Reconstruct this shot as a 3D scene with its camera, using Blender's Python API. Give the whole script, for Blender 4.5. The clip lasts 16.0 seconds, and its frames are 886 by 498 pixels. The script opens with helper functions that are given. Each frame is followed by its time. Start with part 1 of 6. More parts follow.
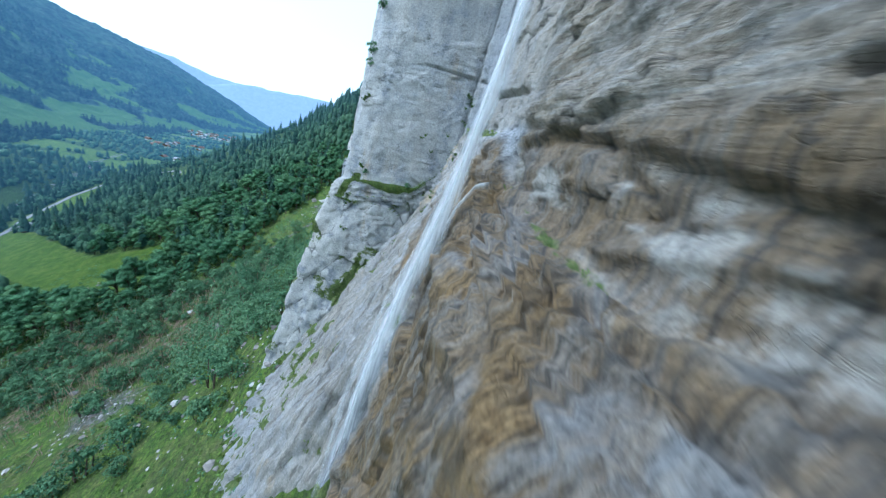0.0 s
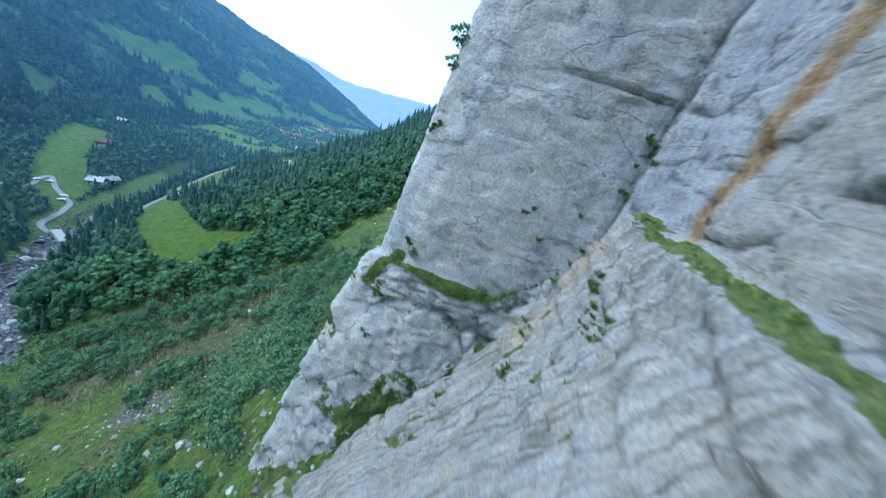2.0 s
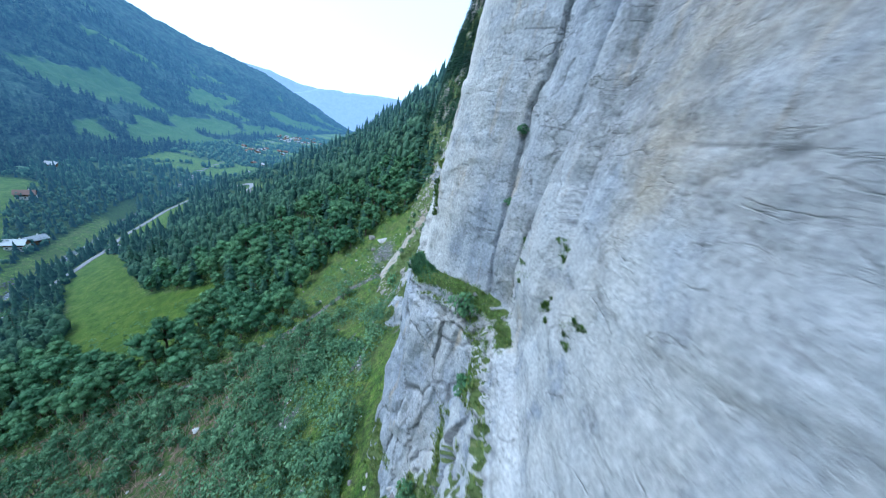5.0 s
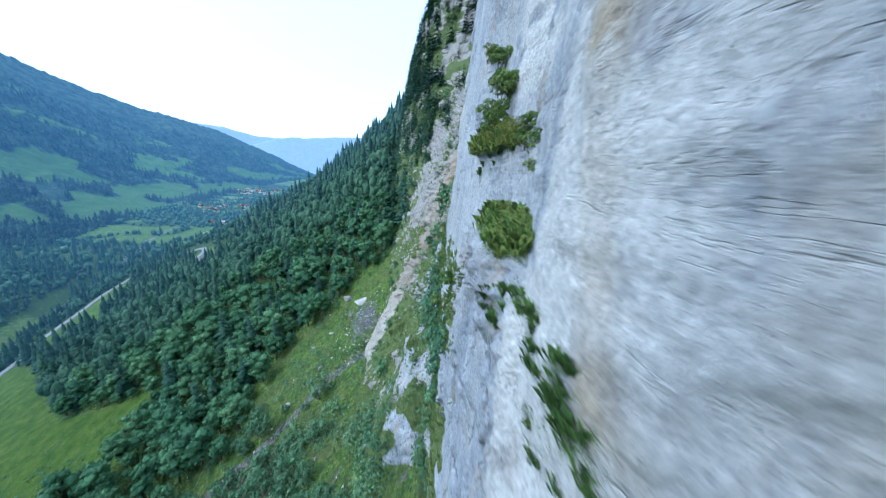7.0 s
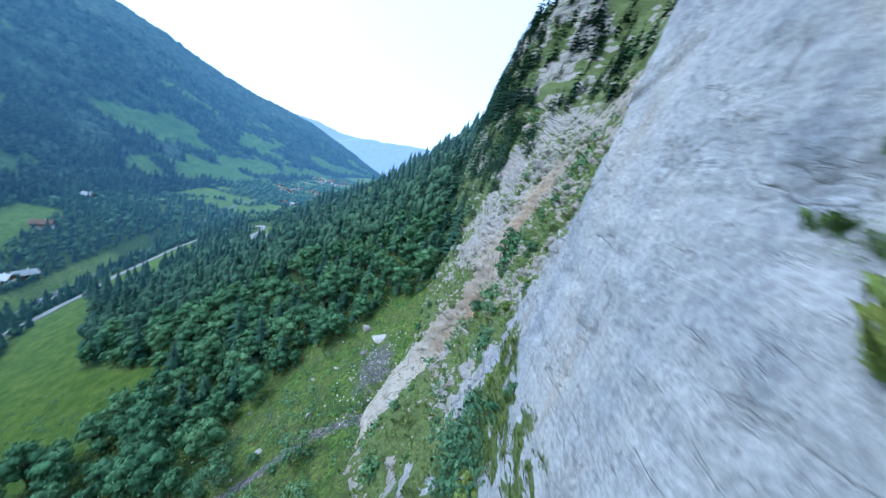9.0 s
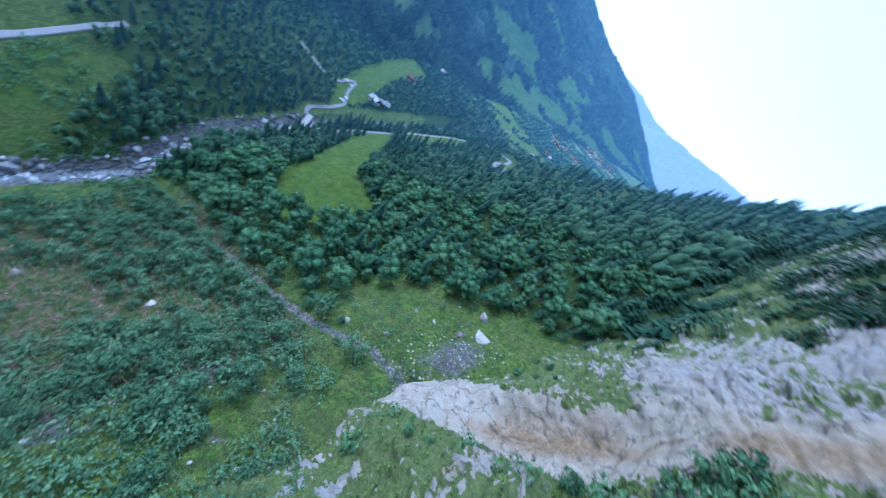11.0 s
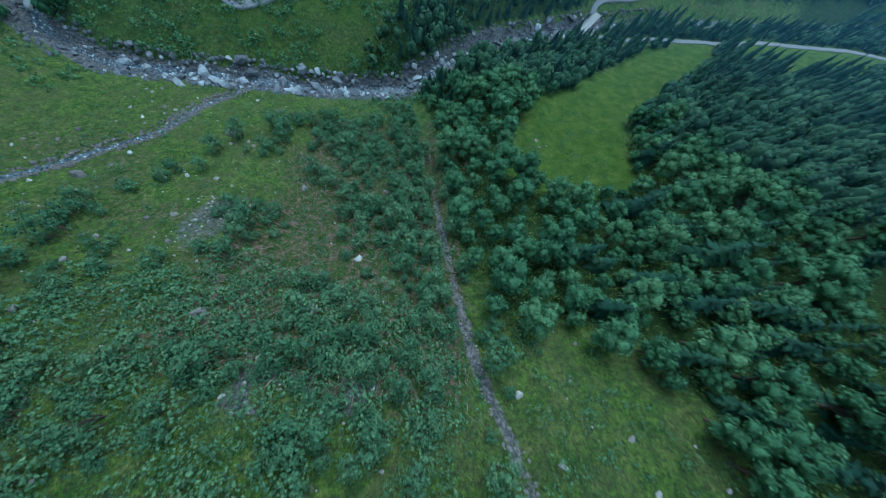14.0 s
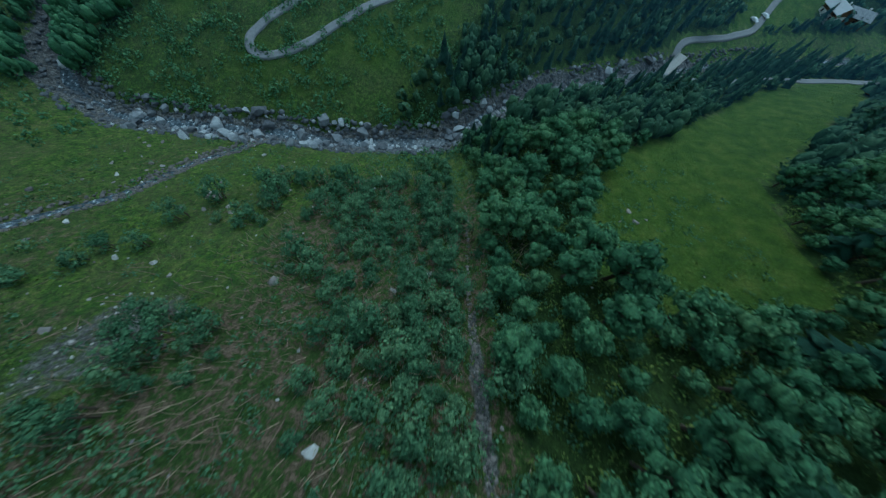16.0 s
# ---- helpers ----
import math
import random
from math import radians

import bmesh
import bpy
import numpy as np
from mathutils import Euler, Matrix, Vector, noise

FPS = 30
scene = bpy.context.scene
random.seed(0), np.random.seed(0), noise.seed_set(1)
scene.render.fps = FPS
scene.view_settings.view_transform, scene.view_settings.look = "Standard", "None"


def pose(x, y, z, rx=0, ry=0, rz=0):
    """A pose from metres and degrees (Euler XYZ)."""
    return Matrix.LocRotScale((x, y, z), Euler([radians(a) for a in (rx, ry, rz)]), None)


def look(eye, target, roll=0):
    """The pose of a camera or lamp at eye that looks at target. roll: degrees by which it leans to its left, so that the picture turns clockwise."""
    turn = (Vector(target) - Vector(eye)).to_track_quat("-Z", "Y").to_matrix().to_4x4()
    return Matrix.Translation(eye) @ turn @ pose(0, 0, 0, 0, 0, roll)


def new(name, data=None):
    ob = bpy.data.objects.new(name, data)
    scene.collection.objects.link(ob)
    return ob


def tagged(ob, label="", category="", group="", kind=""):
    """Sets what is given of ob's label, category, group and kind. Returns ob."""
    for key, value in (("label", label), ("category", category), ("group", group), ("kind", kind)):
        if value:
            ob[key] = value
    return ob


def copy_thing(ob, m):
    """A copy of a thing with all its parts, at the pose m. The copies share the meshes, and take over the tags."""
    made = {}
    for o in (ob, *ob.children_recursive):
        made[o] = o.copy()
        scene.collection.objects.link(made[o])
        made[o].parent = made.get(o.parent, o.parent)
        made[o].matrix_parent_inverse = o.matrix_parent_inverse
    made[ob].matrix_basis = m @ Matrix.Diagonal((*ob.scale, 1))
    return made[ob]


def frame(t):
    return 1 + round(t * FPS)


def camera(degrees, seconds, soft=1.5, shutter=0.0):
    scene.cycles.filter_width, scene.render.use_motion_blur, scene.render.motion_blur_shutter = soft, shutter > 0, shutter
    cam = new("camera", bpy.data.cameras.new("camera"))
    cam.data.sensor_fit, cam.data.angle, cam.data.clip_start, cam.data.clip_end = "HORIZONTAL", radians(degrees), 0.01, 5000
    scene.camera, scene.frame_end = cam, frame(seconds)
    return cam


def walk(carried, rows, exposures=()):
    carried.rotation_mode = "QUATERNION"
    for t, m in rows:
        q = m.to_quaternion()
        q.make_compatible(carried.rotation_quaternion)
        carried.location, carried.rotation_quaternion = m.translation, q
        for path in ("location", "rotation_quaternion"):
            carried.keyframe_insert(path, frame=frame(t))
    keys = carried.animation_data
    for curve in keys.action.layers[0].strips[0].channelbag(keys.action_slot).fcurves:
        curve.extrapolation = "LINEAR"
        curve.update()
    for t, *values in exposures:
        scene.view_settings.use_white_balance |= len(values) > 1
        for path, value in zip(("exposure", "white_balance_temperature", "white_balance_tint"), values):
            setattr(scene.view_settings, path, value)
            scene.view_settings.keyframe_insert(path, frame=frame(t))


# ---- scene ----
cam = camera(114.3, 16.0, soft=1.25, shutter=0.38)
METRES, EYE, TILT, LEAN, TURN = 200.0, 110.0, -18.0, -14.0, -17.0
ROWS = [
    (0.0, 0.0, 0.0, 0.0, 0.0, 0.0, -0.0),
    (0.5, 0.0013, 0.0247, 0.016, 4.48, -0.43, -4.16),
    (1.0, -0.0009, 0.0501, 0.0318, 8.79, -0.46, -7.82),
    (1.5, -0.0069, 0.076, 0.0477, 12.34, -0.37, -9.94),
    (2.0, -0.0161, 0.1006, 0.0634, 14.39, -0.23, -10.18),
    (2.5, -0.0277, 0.1244, 0.079, 14.64, -0.24, -8.67),
    (3.0, -0.0402, 0.1477, 0.0938, 13.78, -0.68, -6.41),
    (5.5, -0.0971, 0.2717, 0.152, 11.57, -1.78, 0.16),
    (6.0, -0.1076, 0.298, 0.1618, 10.49, -0.43, 2.69),
    (6.5, -0.117, 0.3238, 0.1714, 9.32, 1.25, 5.54),
    (7.0, -0.1251, 0.3493, 0.1815, 8.28, 3.11, 8.09),
    (7.5, -0.1306, 0.374, 0.1918, 7.71, 5.06, 9.29),
    (8.0, -0.1341, 0.3978, 0.2024, 8.13, 6.69, 7.73),
    (10.5, -0.1621, 0.4829, 0.26, 45.14, -9.75, -39.08),
    (11.0, -0.1812, 0.4935, 0.2702, 63.21, -23.13, -47.81),
    (11.5, -0.2058, 0.5006, 0.2766, 83.51, -39.84, -51.7),
    (12.0, -0.2358, 0.5034, 0.2782, 100.03, -54.63, -50.51),
    (12.5, -0.2684, 0.5037, 0.2743, 109.77, -64.27, -46.37),
    (13.0, -0.3024, 0.5033, 0.2648, 114.86, -70.19, -41.0),
    (13.5, -0.3374, 0.5032, 0.2493, 117.33, -73.78, -35.47),
    (14.0, -0.3736, 0.5035, 0.2282, 118.66, -75.74, -30.72),
    (14.5, -0.4101, 0.5037, 0.2017, 119.74, -76.06, -27.53),
    (15.0, -0.4462, 0.5037, 0.1711, 120.96, -74.62, -25.81),
    (15.5, -0.4829, 0.5031, 0.1387, 122.6, -72.23, -24.89),
    (16.0, -0.5204, 0.5013, 0.1056, 124.67, -69.76, -24.29),
]
EXPOSURES = [(0.0, 1.35, 5000, 0), (2.0, 1.35, 4920, 0), (6.5, 1.34, 4860, 3), (8.2, 1.35, 4950, 0), (10.3, 1.38, 4600, 11), (11.5, 1.20, 4420, 10), (12.2, 1.10, 4380, 4), (12.7, 1.01, 4460, -3), (13.0, 0.96, 4420, -6), (14.0, 0.70, 4700, -10), (15.0, 0.41, 4800, -11), (16.0, -0.06, 4840, -16)]
walk(cam, [(t, pose(0, 0, EYE, TILT, LEAN, TURN) @ pose(METRES * x, METRES * y, METRES * z, 90 + pitch, roll, yaw)) for t, x, y, z, yaw, pitch, roll in ROWS], EXPOSURES)

# ---- world and light: a bright hazy evening sky, the sun behind the far range ----
world = bpy.data.worlds.new("evening_sky")
scene.world = world
world.use_nodes = True
wt = world.node_tree
sky = wt.nodes.new("ShaderNodeTexSky")
sky.sky_type, sky.sun_disc = "NISHITA", False
sky.sun_elevation, sky.sun_rotation = radians(34), radians(-90)
sky.altitude, sky.air_density, sky.dust_density, sky.ozone_density = 900, 1.0, 3.5, 1.5
wt.nodes["Background"].inputs["Strength"].default_value = 0.15
veil = wt.nodes.new("ShaderNodeMix")
veil.data_type = "RGBA"
veil.inputs[0].default_value = 0.55
veil.inputs[7].default_value = (4.6, 5.0, 5.2, 1)
wt.links.new(sky.outputs["Color"], veil.inputs[6])
wt.links.new(veil.outputs[2], wt.nodes["Background"].inputs["Color"])
sun = new("sun", bpy.data.lights.new("sun", "SUN"))
sun.data.energy, sun.data.angle, sun.data.color = 1.3, radians(50), (1.0, 0.97, 0.93)
sun.matrix_world = look((0, 0, 0), (0.80, 0.05, -0.60))

# ---- small tools ----
def smooth(a, b, v):
    t = np.clip((v - a) / (b - a), 0, 1)
    return t * t * (3 - 2 * t)


def hash3(i, j, k, seed):
    h = (i.astype(np.int64) * 374761393 + j.astype(np.int64) * 668265263 + k.astype(np.int64) * 2147483647 + seed * 1442695041) & 0xFFFFFFFF
    h = ((h ^ (h >> 13)) * 1274126177) & 0xFFFFFFFF
    h = ((h ^ (h >> 16)) * 2246822519) & 0xFFFFFFFF
    return ((h ^ (h >> 15)) & 0xFFFFFF) / float(0xFFFFFF)


def vnoise(x, y, z, seed=0):
    """Smooth value noise, -1 to 1."""
    i, j, k = np.floor(x), np.floor(y), np.floor(z)
    u, v, w = x - i, y - j, z - k
    u, v, w = u * u * (3 - 2 * u), v * v * (3 - 2 * v), w * w * (3 - 2 * w)
    out = 0
    for a in (0, 1):
        for b in (0, 1):
            for c in (0, 1):
                f = (u if a else 1 - u) * (v if b else 1 - v) * (w if c else 1 - w)
                out = out + f * hash3(i + a, j + b, k + c, seed)
    return out * 2 - 1


def fbm(x, y, z, octaves=4, seed=0):
    total, amp = 0, 0.5
    for o in range(octaves):
        total = total + amp * vnoise(x, y, z, seed + o)
        x, y, z, amp = x * 2.03 + 3.1, y * 2.03 + 1.7, z * 2.03 + 5.3, amp * 0.5
    return total


def line_gap(x, y, line):
    """Distance in plan to a polyline."""
    best = np.full(np.shape(x), 1e9)
    for (ax, ay), (bx, by) in zip(line, line[1:]):
        dx, dy = bx - ax, by - ay
        t = np.clip(((x - ax) * dx + (y - ay) * dy) / (dx * dx + dy * dy), 0, 1)
        best = np.minimum(best, np.hypot(x - ax - t * dx, y - ay - t * dy))
    return best


def inside(x, y, poly):
    hit = np.zeros(np.shape(x), bool)
    for (ax, ay), (bx, by) in zip(poly, poly[1:] + poly[:1]):
        hit ^= ((ay > y) != (by > y)) & (x < (bx - ax) * (y - ay) / (by - ay + 1e-9) + ax)
    return hit


def mesh_of(name, verts, faces, material, smooth_faces=False, attributes=None):
    """A mesh from arrays; faces is one array of triangles or quads."""
    me = bpy.data.meshes.new(name)
    verts, faces = np.asarray(verts, np.float32), np.asarray(faces, np.int32)
    n, k = faces.shape
    me.vertices.add(len(verts)), me.loops.add(n * k), me.polygons.add(n)
    me.vertices.foreach_set("co", verts.ravel())
    me.loops.foreach_set("vertex_index", faces.ravel())
    me.polygons.foreach_set("loop_start", np.arange(0, n * k, k, dtype=np.int32))
    me.polygons.foreach_set("loop_total", np.full(n, k, np.int32))
    if smooth_faces:
        me.polygons.foreach_set("use_smooth", np.ones(n, bool))
    for key, values in (attributes or {}).items():
        me.attributes.new(key, "FLOAT", "POINT").data.foreach_set("value", np.asarray(values, np.float32).ravel())
    me.update()
    me.validate()
    me.materials.append(material)
    return me


def grid_faces(rows, cols):
    a = np.arange(rows * cols).reshape(rows, cols)
    return np.stack([a[:-1, :-1], a[:-1, 1:], a[1:, 1:], a[1:, :-1]], -1).reshape(-1, 4)


def part(name, bm, material, parent, label=""):
    """Links a bmesh or a mesh as one part under a thing."""
    if isinstance(bm, bmesh.types.BMesh):
        me = bpy.data.meshes.new(name)
        bm.to_mesh(me)
        bm.free()
        me.materials.append(material)
    else:
        me = bm
    ob = new(name, me)
    ob.parent = parent
    return tagged(ob, label)


def box(bm, x0, x1, y0, y1, z0, z1):
    vs = [bm.verts.new((x, y, z)) for z in (z0, z1) for y in (y0, y1) for x in (x0, x1)]
    for f in ((0, 2, 3, 1), (4, 5, 7, 6), (0, 1, 5, 4), (2, 6, 7, 3), (0, 4, 6, 2), (1, 3, 7, 5)):
        bm.faces.new([vs[i] for i in f])
    return vs


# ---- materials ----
# emission colour that stands in for the valley's haze
HAZE_GLOW = (0.055, 0.125, 0.25)


class Nodes:
    """A node tree being wired."""

    def __init__(self, name):
        self.mat = bpy.data.materials.new(name)
        self.mat.use_nodes = True
        self.tree = self.mat.node_tree
        self.bsdf = self.tree.nodes["Principled BSDF"]
        self.coord = self.tree.nodes.new("ShaderNodeNewGeometry").outputs["Position"]

    def put(self, socket, value):
        if isinstance(value, bpy.types.NodeSocket):
            self.tree.links.new(value, socket)
        else:
            socket.default_value = value

    def node(self, kind, **inputs):
        n = self.tree.nodes.new(kind)
        for key, value in inputs.items():
            self.put(n.inputs[key.replace("_", " ")], value)
        return n

    def scaled(self, sx, sy, sz, source=None):
        n = self.tree.nodes.new("ShaderNodeMapping")
        self.put(n.inputs["Vector"], source or self.coord)
        n.inputs["Scale"].default_value = (sx, sy, sz)
        return n.outputs["Vector"]

    def fall_line(self, across, along):
        """Places drawn out down the fall of the rock: along the wall and down from its foot."""
        out = self.tree.nodes.new("ShaderNodeCombineXYZ")
        self.put(out.inputs[0], self.maths("MULTIPLY", self.attr("across"), across))
        self.put(out.inputs[1], self.maths("MULTIPLY", self.attr("down"), along))
        return out.outputs[0]

    def noise(self, scale, detail=5, rough=0.6, vector=None, distortion=0.0):
        return self.node("ShaderNodeTexNoise", Vector=vector or self.coord, Scale=scale, Detail=detail, Roughness=rough, Distortion=distortion).outputs["Fac"]

    def ramp(self, fac, *stops):
        n = self.node("ShaderNodeValToRGB", Fac=fac)
        e = n.color_ramp.elements
        while len(e) < len(stops):
            e.new(0.5)
        for slot, (at, col) in zip(e, stops):
            slot.position, slot.color = at, (*(col if isinstance(col, tuple) else (col,) * 3), 1)
        return n.outputs["Color"]

    def mix(self, fac, a, b, blend="MIX"):
        n = self.tree.nodes.new("ShaderNodeMix")
        n.data_type, n.blend_type = "RGBA", blend
        self.put(n.inputs[0], fac)
        for socket, value in ((n.inputs[6], a), (n.inputs[7], b)):
            self.put(socket, (*value, 1) if isinstance(value, tuple) and len(value) == 3 else value)
        return n.outputs[2]

    def maths(self, op, a, b=0.0):
        n = self.tree.nodes.new("ShaderNodeMath")
        n.operation = op
        self.put(n.inputs[0], a), self.put(n.inputs[1], b)
        return n.outputs[0]

    def attr(self, key):
        n = self.tree.nodes.new("ShaderNodeAttribute")
        n.attribute_name = key
        return n.outputs["Fac"]

    def random(self):
        return self.tree.nodes.new("ShaderNodeObjectInfo").outputs["Random"]

    def island(self):
        return self.tree.nodes.new("ShaderNodeNewGeometry").outputs["Random Per Island"]

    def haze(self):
        """Evening haze of the far valley, painted as blue emission that grows with distance."""
        self.put(self.bsdf.inputs["Emission Color"], (*HAZE_GLOW, 1))
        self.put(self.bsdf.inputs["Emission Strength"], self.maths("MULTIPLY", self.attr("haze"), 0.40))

    def finish(self, colour, rough=0.9, bump=None, strength=0.4, distance=0.1):
        self.put(self.bsdf.inputs["Base Color"], (*colour, 1) if isinstance(colour, tuple) else colour)
        self.put(self.bsdf.inputs["Roughness"], rough)
        self.bsdf.inputs["Specular IOR Level"].default_value = 0.25
        if bump is not None:
            n = self.node("ShaderNodeBump", Height=bump, Strength=strength, Distance=distance)
            self.put(self.bsdf.inputs["Normal"], n.outputs["Normal"])
        return self.mat


def rock_material():
    m = Nodes("limestone")
    streak = m.noise(1.0, 6, 0.65, m.scaled(0.9, 0.9, 0.09))
    fine_streak = m.noise(1.0, 5, 0.7, m.scaled(3.2, 3.2, 0.35))
    beds = m.noise(1.0, 5, 0.6, m.scaled(0.22, 0.22, 2.6), 0.6)
    grain = m.noise(5.0, 8, 0.7)
    broad = m.ramp(m.noise(0.09, 4, 0.55), (0.3, (0.252, 0.272, 0.318)), (0.5, (0.342, 0.358, 0.390)), (0.72, (0.437, 0.438, 0.450)))
    broad = m.mix(m.ramp(m.noise(0.16, 5, 0.6, m.scaled(1, 1, 0.5)), (0.48, 0.0), (0.66, 0.75)), broad, (0.50, 0.455, 0.395))
    col = m.mix(m.maths("MULTIPLY", m.ramp(streak, (0.42, 0.0), (0.7, 0.75)), m.maths("SUBTRACT", 1.0, m.maths("MULTIPLY", m.attr("ribs"), 0.5))), broad, (0.53, 0.535, 0.55))
    col = m.mix(m.maths("MULTIPLY", m.attr("ribs"), m.ramp(m.noise(1.0, 6, 0.68, m.fall_line(1.9, 0.10)), (0.44, 0.0), (0.56, 0.8))), col, m.ramp(m.noise(2.5, 6, 0.7), (0.3, (0.20, 0.195, 0.185)), (0.7, (0.33, 0.32, 0.30))))
    col = m.mix(m.ramp(fine_streak, (0.52, 0.0), (0.75, 0.45)), col, (0.17, 0.175, 0.19))
    col = m.mix(m.ramp(beds, (0.28, 0.22), (0.38, 0.0)), col, (0.15, 0.15, 0.16))
    rust = m.ramp(m.noise(0.5, 5, 0.6, m.scaled(0.9, 0.9, 0.16)), (0.60, 0.0), (0.70, 0.6))
    col = m.mix(rust, col, (0.44, 0.33, 0.20))
    broken = m.maths("MULTIPLY", m.ramp(m.noise(0.5, 4, 0.6), (0.45, 0.0), (0.56, 0.85)), m.maths("SUBTRACT", 1.0, m.maths("MULTIPLY", m.attr("ribs"), 0.7)))
    crevice = m.ramp(m.noise(0.42, 5, 0.55, m.scaled(0.6, 0.6, 1.5), 0.8), (0.488, 0.0), (0.4985, 1.0), (0.509, 0.0))
    fissure = m.ramp(m.noise(1.5, 5, 0.6, m.scaled(1.0, 1.0, 0.7), 0.6), (0.485, 0.0), (0.4985, 0.7), (0.512, 0.0))
    bent = m.node("ShaderNodeVectorMath", Vector=m.coord)
    m.put(bent.inputs[1], m.node("ShaderNodeTexNoise", Vector=m.coord, Scale=0.45, Detail=5, Roughness=0.6).outputs["Color"])
    blocks = m.tree.nodes.new("ShaderNodeTexVoronoi")
    blocks.feature = "DISTANCE_TO_EDGE"
    m.put(blocks.inputs["Vector"], m.scaled(0.20, 0.20, 0.34, bent.outputs[0]))
    blocks.inputs["Scale"].default_value = 1.0
    parted = m.maths("MULTIPLY", m.ramp(blocks.outputs["Distance"], (0.0, 1.0), (0.012, 0.0)), m.ramp(m.noise(0.22, 4, 0.6), (0.50, 0.0), (0.58, 0.8)))
    clefts = m.maths("MULTIPLY", m.ramp(m.noise(1.0, 3, 0.5, m.fall_line(0.85, 0.07), 0.1), (0.475, 0.0), (0.5, 1.0), (0.525, 0.0)), m.attr("ribs"))
    parted = m.maths("MAXIMUM", m.maths("MULTIPLY", parted, m.maths("SUBTRACT", 1.0, m.attr("ribs"))), clefts)
    split = m.maths("MAXIMUM", m.maths("MULTIPLY", m.maths("MAXIMUM", crevice, fissure), broken), parted)
    col = m.mix(m.maths("MULTIPLY", split, 0.75), col, (0.085, 0.085, 0.09))
    col = m.mix(m.maths("MULTIPLY", m.attr("buff"), m.ramp(m.noise(0.8, 5, 0.6), (0.3, 0.45), (0.6, 1.0))), col, m.ramp(m.noise(0.7, 7, 0.7), (0.34, (0.25, 0.205, 0.155)), (0.50, (0.44, 0.36, 0.26)), (0.66, (0.55, 0.45, 0.32))))
    brown = m.ramp(m.noise(1.0, 8, 0.68, m.fall_line(1.1, 0.16), 0.2), (0.32, (0.050, 0.038, 0.028)), (0.44, (0.135, 0.098, 0.058)), (0.52, (0.225, 0.155, 0.080)), (0.60, (0.205, 0.162, 0.115)), (0.74, (0.29, 0.255, 0.215)))
    ochre = m.ramp(m.noise(0.28, 4, 0.6), (0.50, 0.0), (0.62, 0.75))
    brown = m.mix(ochre, brown, m.ramp(m.noise(2.0, 7, 0.7), (0.3, (0.17, 0.105, 0.045)), (0.7, (0.36, 0.245, 0.115))))
    slabs = m.ramp(m.noise(1.0, 6, 0.66, m.fall_line(0.5, 0.16)), (0.52, 0.0), (0.60, 0.6))
    brown = m.mix(slabs, brown, m.ramp(m.noise(3.0, 7, 0.75), (0.3, (0.16, 0.15, 0.14)), (0.7, (0.38, 0.36, 0.335))))
    drip = m.ramp(m.noise(1.0, 6, 0.7, m.fall_line(4.5, 0.25)), (0.40, 0.35), (0.52, 1.0), (0.70, 1.3))
    brown = m.mix(1.0, brown, drip, "MULTIPLY")
    layer = m.noise(1.0, 7, 0.68, m.scaled(0.30, 0.30, 5.0), 0.15)
    bedded = m.ramp(layer, (0.33, (0.10, 0.082, 0.066)), (0.40, (0.31, 0.26, 0.205)), (0.52, (0.47, 0.41, 0.335)), (0.60, (0.52, 0.50, 0.47)), (0.70, (0.42, 0.34, 0.25)))
    bedded = m.mix(m.ramp(m.noise(0.35, 5, 0.65), (0.45, 0.0), (0.6, 0.7)), bedded, m.ramp(m.noise(4.0, 7, 0.75), (0.3, (0.24, 0.24, 0.245)), (0.7, (0.47, 0.455, 0.43))))
    col = m.mix(m.maths("MULTIPLY", m.attr("strata"), 0.85), col, bedded)
    wetness = m.maths("MULTIPLY", m.attr("wet"), m.ramp(m.noise(0.30, 5, 0.6), (0.30, 0.82), (0.52, 1.0)))
    brown = m.mix(m.attr("slab"), brown, m.ramp(m.noise(1.6, 7, 0.7), (0.3, (0.135, 0.085, 0.042)), (0.5, (0.26, 0.170, 0.088)), (0.7, (0.37, 0.27, 0.17))))
    col = m.mix(wetness, col, brown)
    col = m.mix(m.maths("MULTIPLY", m.attr("pale"), m.ramp(m.noise(0.45, 6, 0.62), (0.38, 0.0), (0.50, 0.9))), col, (0.62, 0.595, 0.555))
    warped = m.node("ShaderNodeVectorMath", Vector=m.coord)
    swerve = m.node("ShaderNodeVectorMath", Vector=m.node("ShaderNodeTexNoise", Vector=m.coord, Scale=0.22, Detail=5, Roughness=0.6).outputs["Color"])
    swerve.operation = "MULTIPLY"
    swerve.inputs[1].default_value = (6.0, 6.0, 6.0)
    m.put(warped.inputs[1], swerve.outputs[0])
    net = m.tree.nodes.new("ShaderNodeTexVoronoi")
    net.feature = "DISTANCE_TO_EDGE"
    m.put(net.inputs["Vector"], m.scaled(0.26, 0.17, 0.13, warped.outputs[0]))
    net.inputs["Scale"].default_value = 1.0
    joints = m.maths("MULTIPLY", m.maths("MULTIPLY", m.ramp(net.outputs["Distance"], (0.0, 1.0), (0.04, 0.0)), m.ramp(m.noise(0.35, 4, 0.6), (0.36, 0.3), (0.5, 1.0))), m.attr("slab"))
    clean = m.mix(m.ramp(m.noise(0.5, 6, 0.7), (0.42, 0.0), (0.62, 0.8)), m.ramp(m.noise(3.0, 8, 0.75), (0.3, (0.33, 0.30, 0.25)), (0.7, (0.54, 0.50, 0.43))), (0.40, 0.315, 0.225))
    col = m.mix(m.maths("MULTIPLY", m.attr("slab"), m.maths("SUBTRACT", 0.9, m.maths("MULTIPLY", wetness, 0.85))), col, clean)
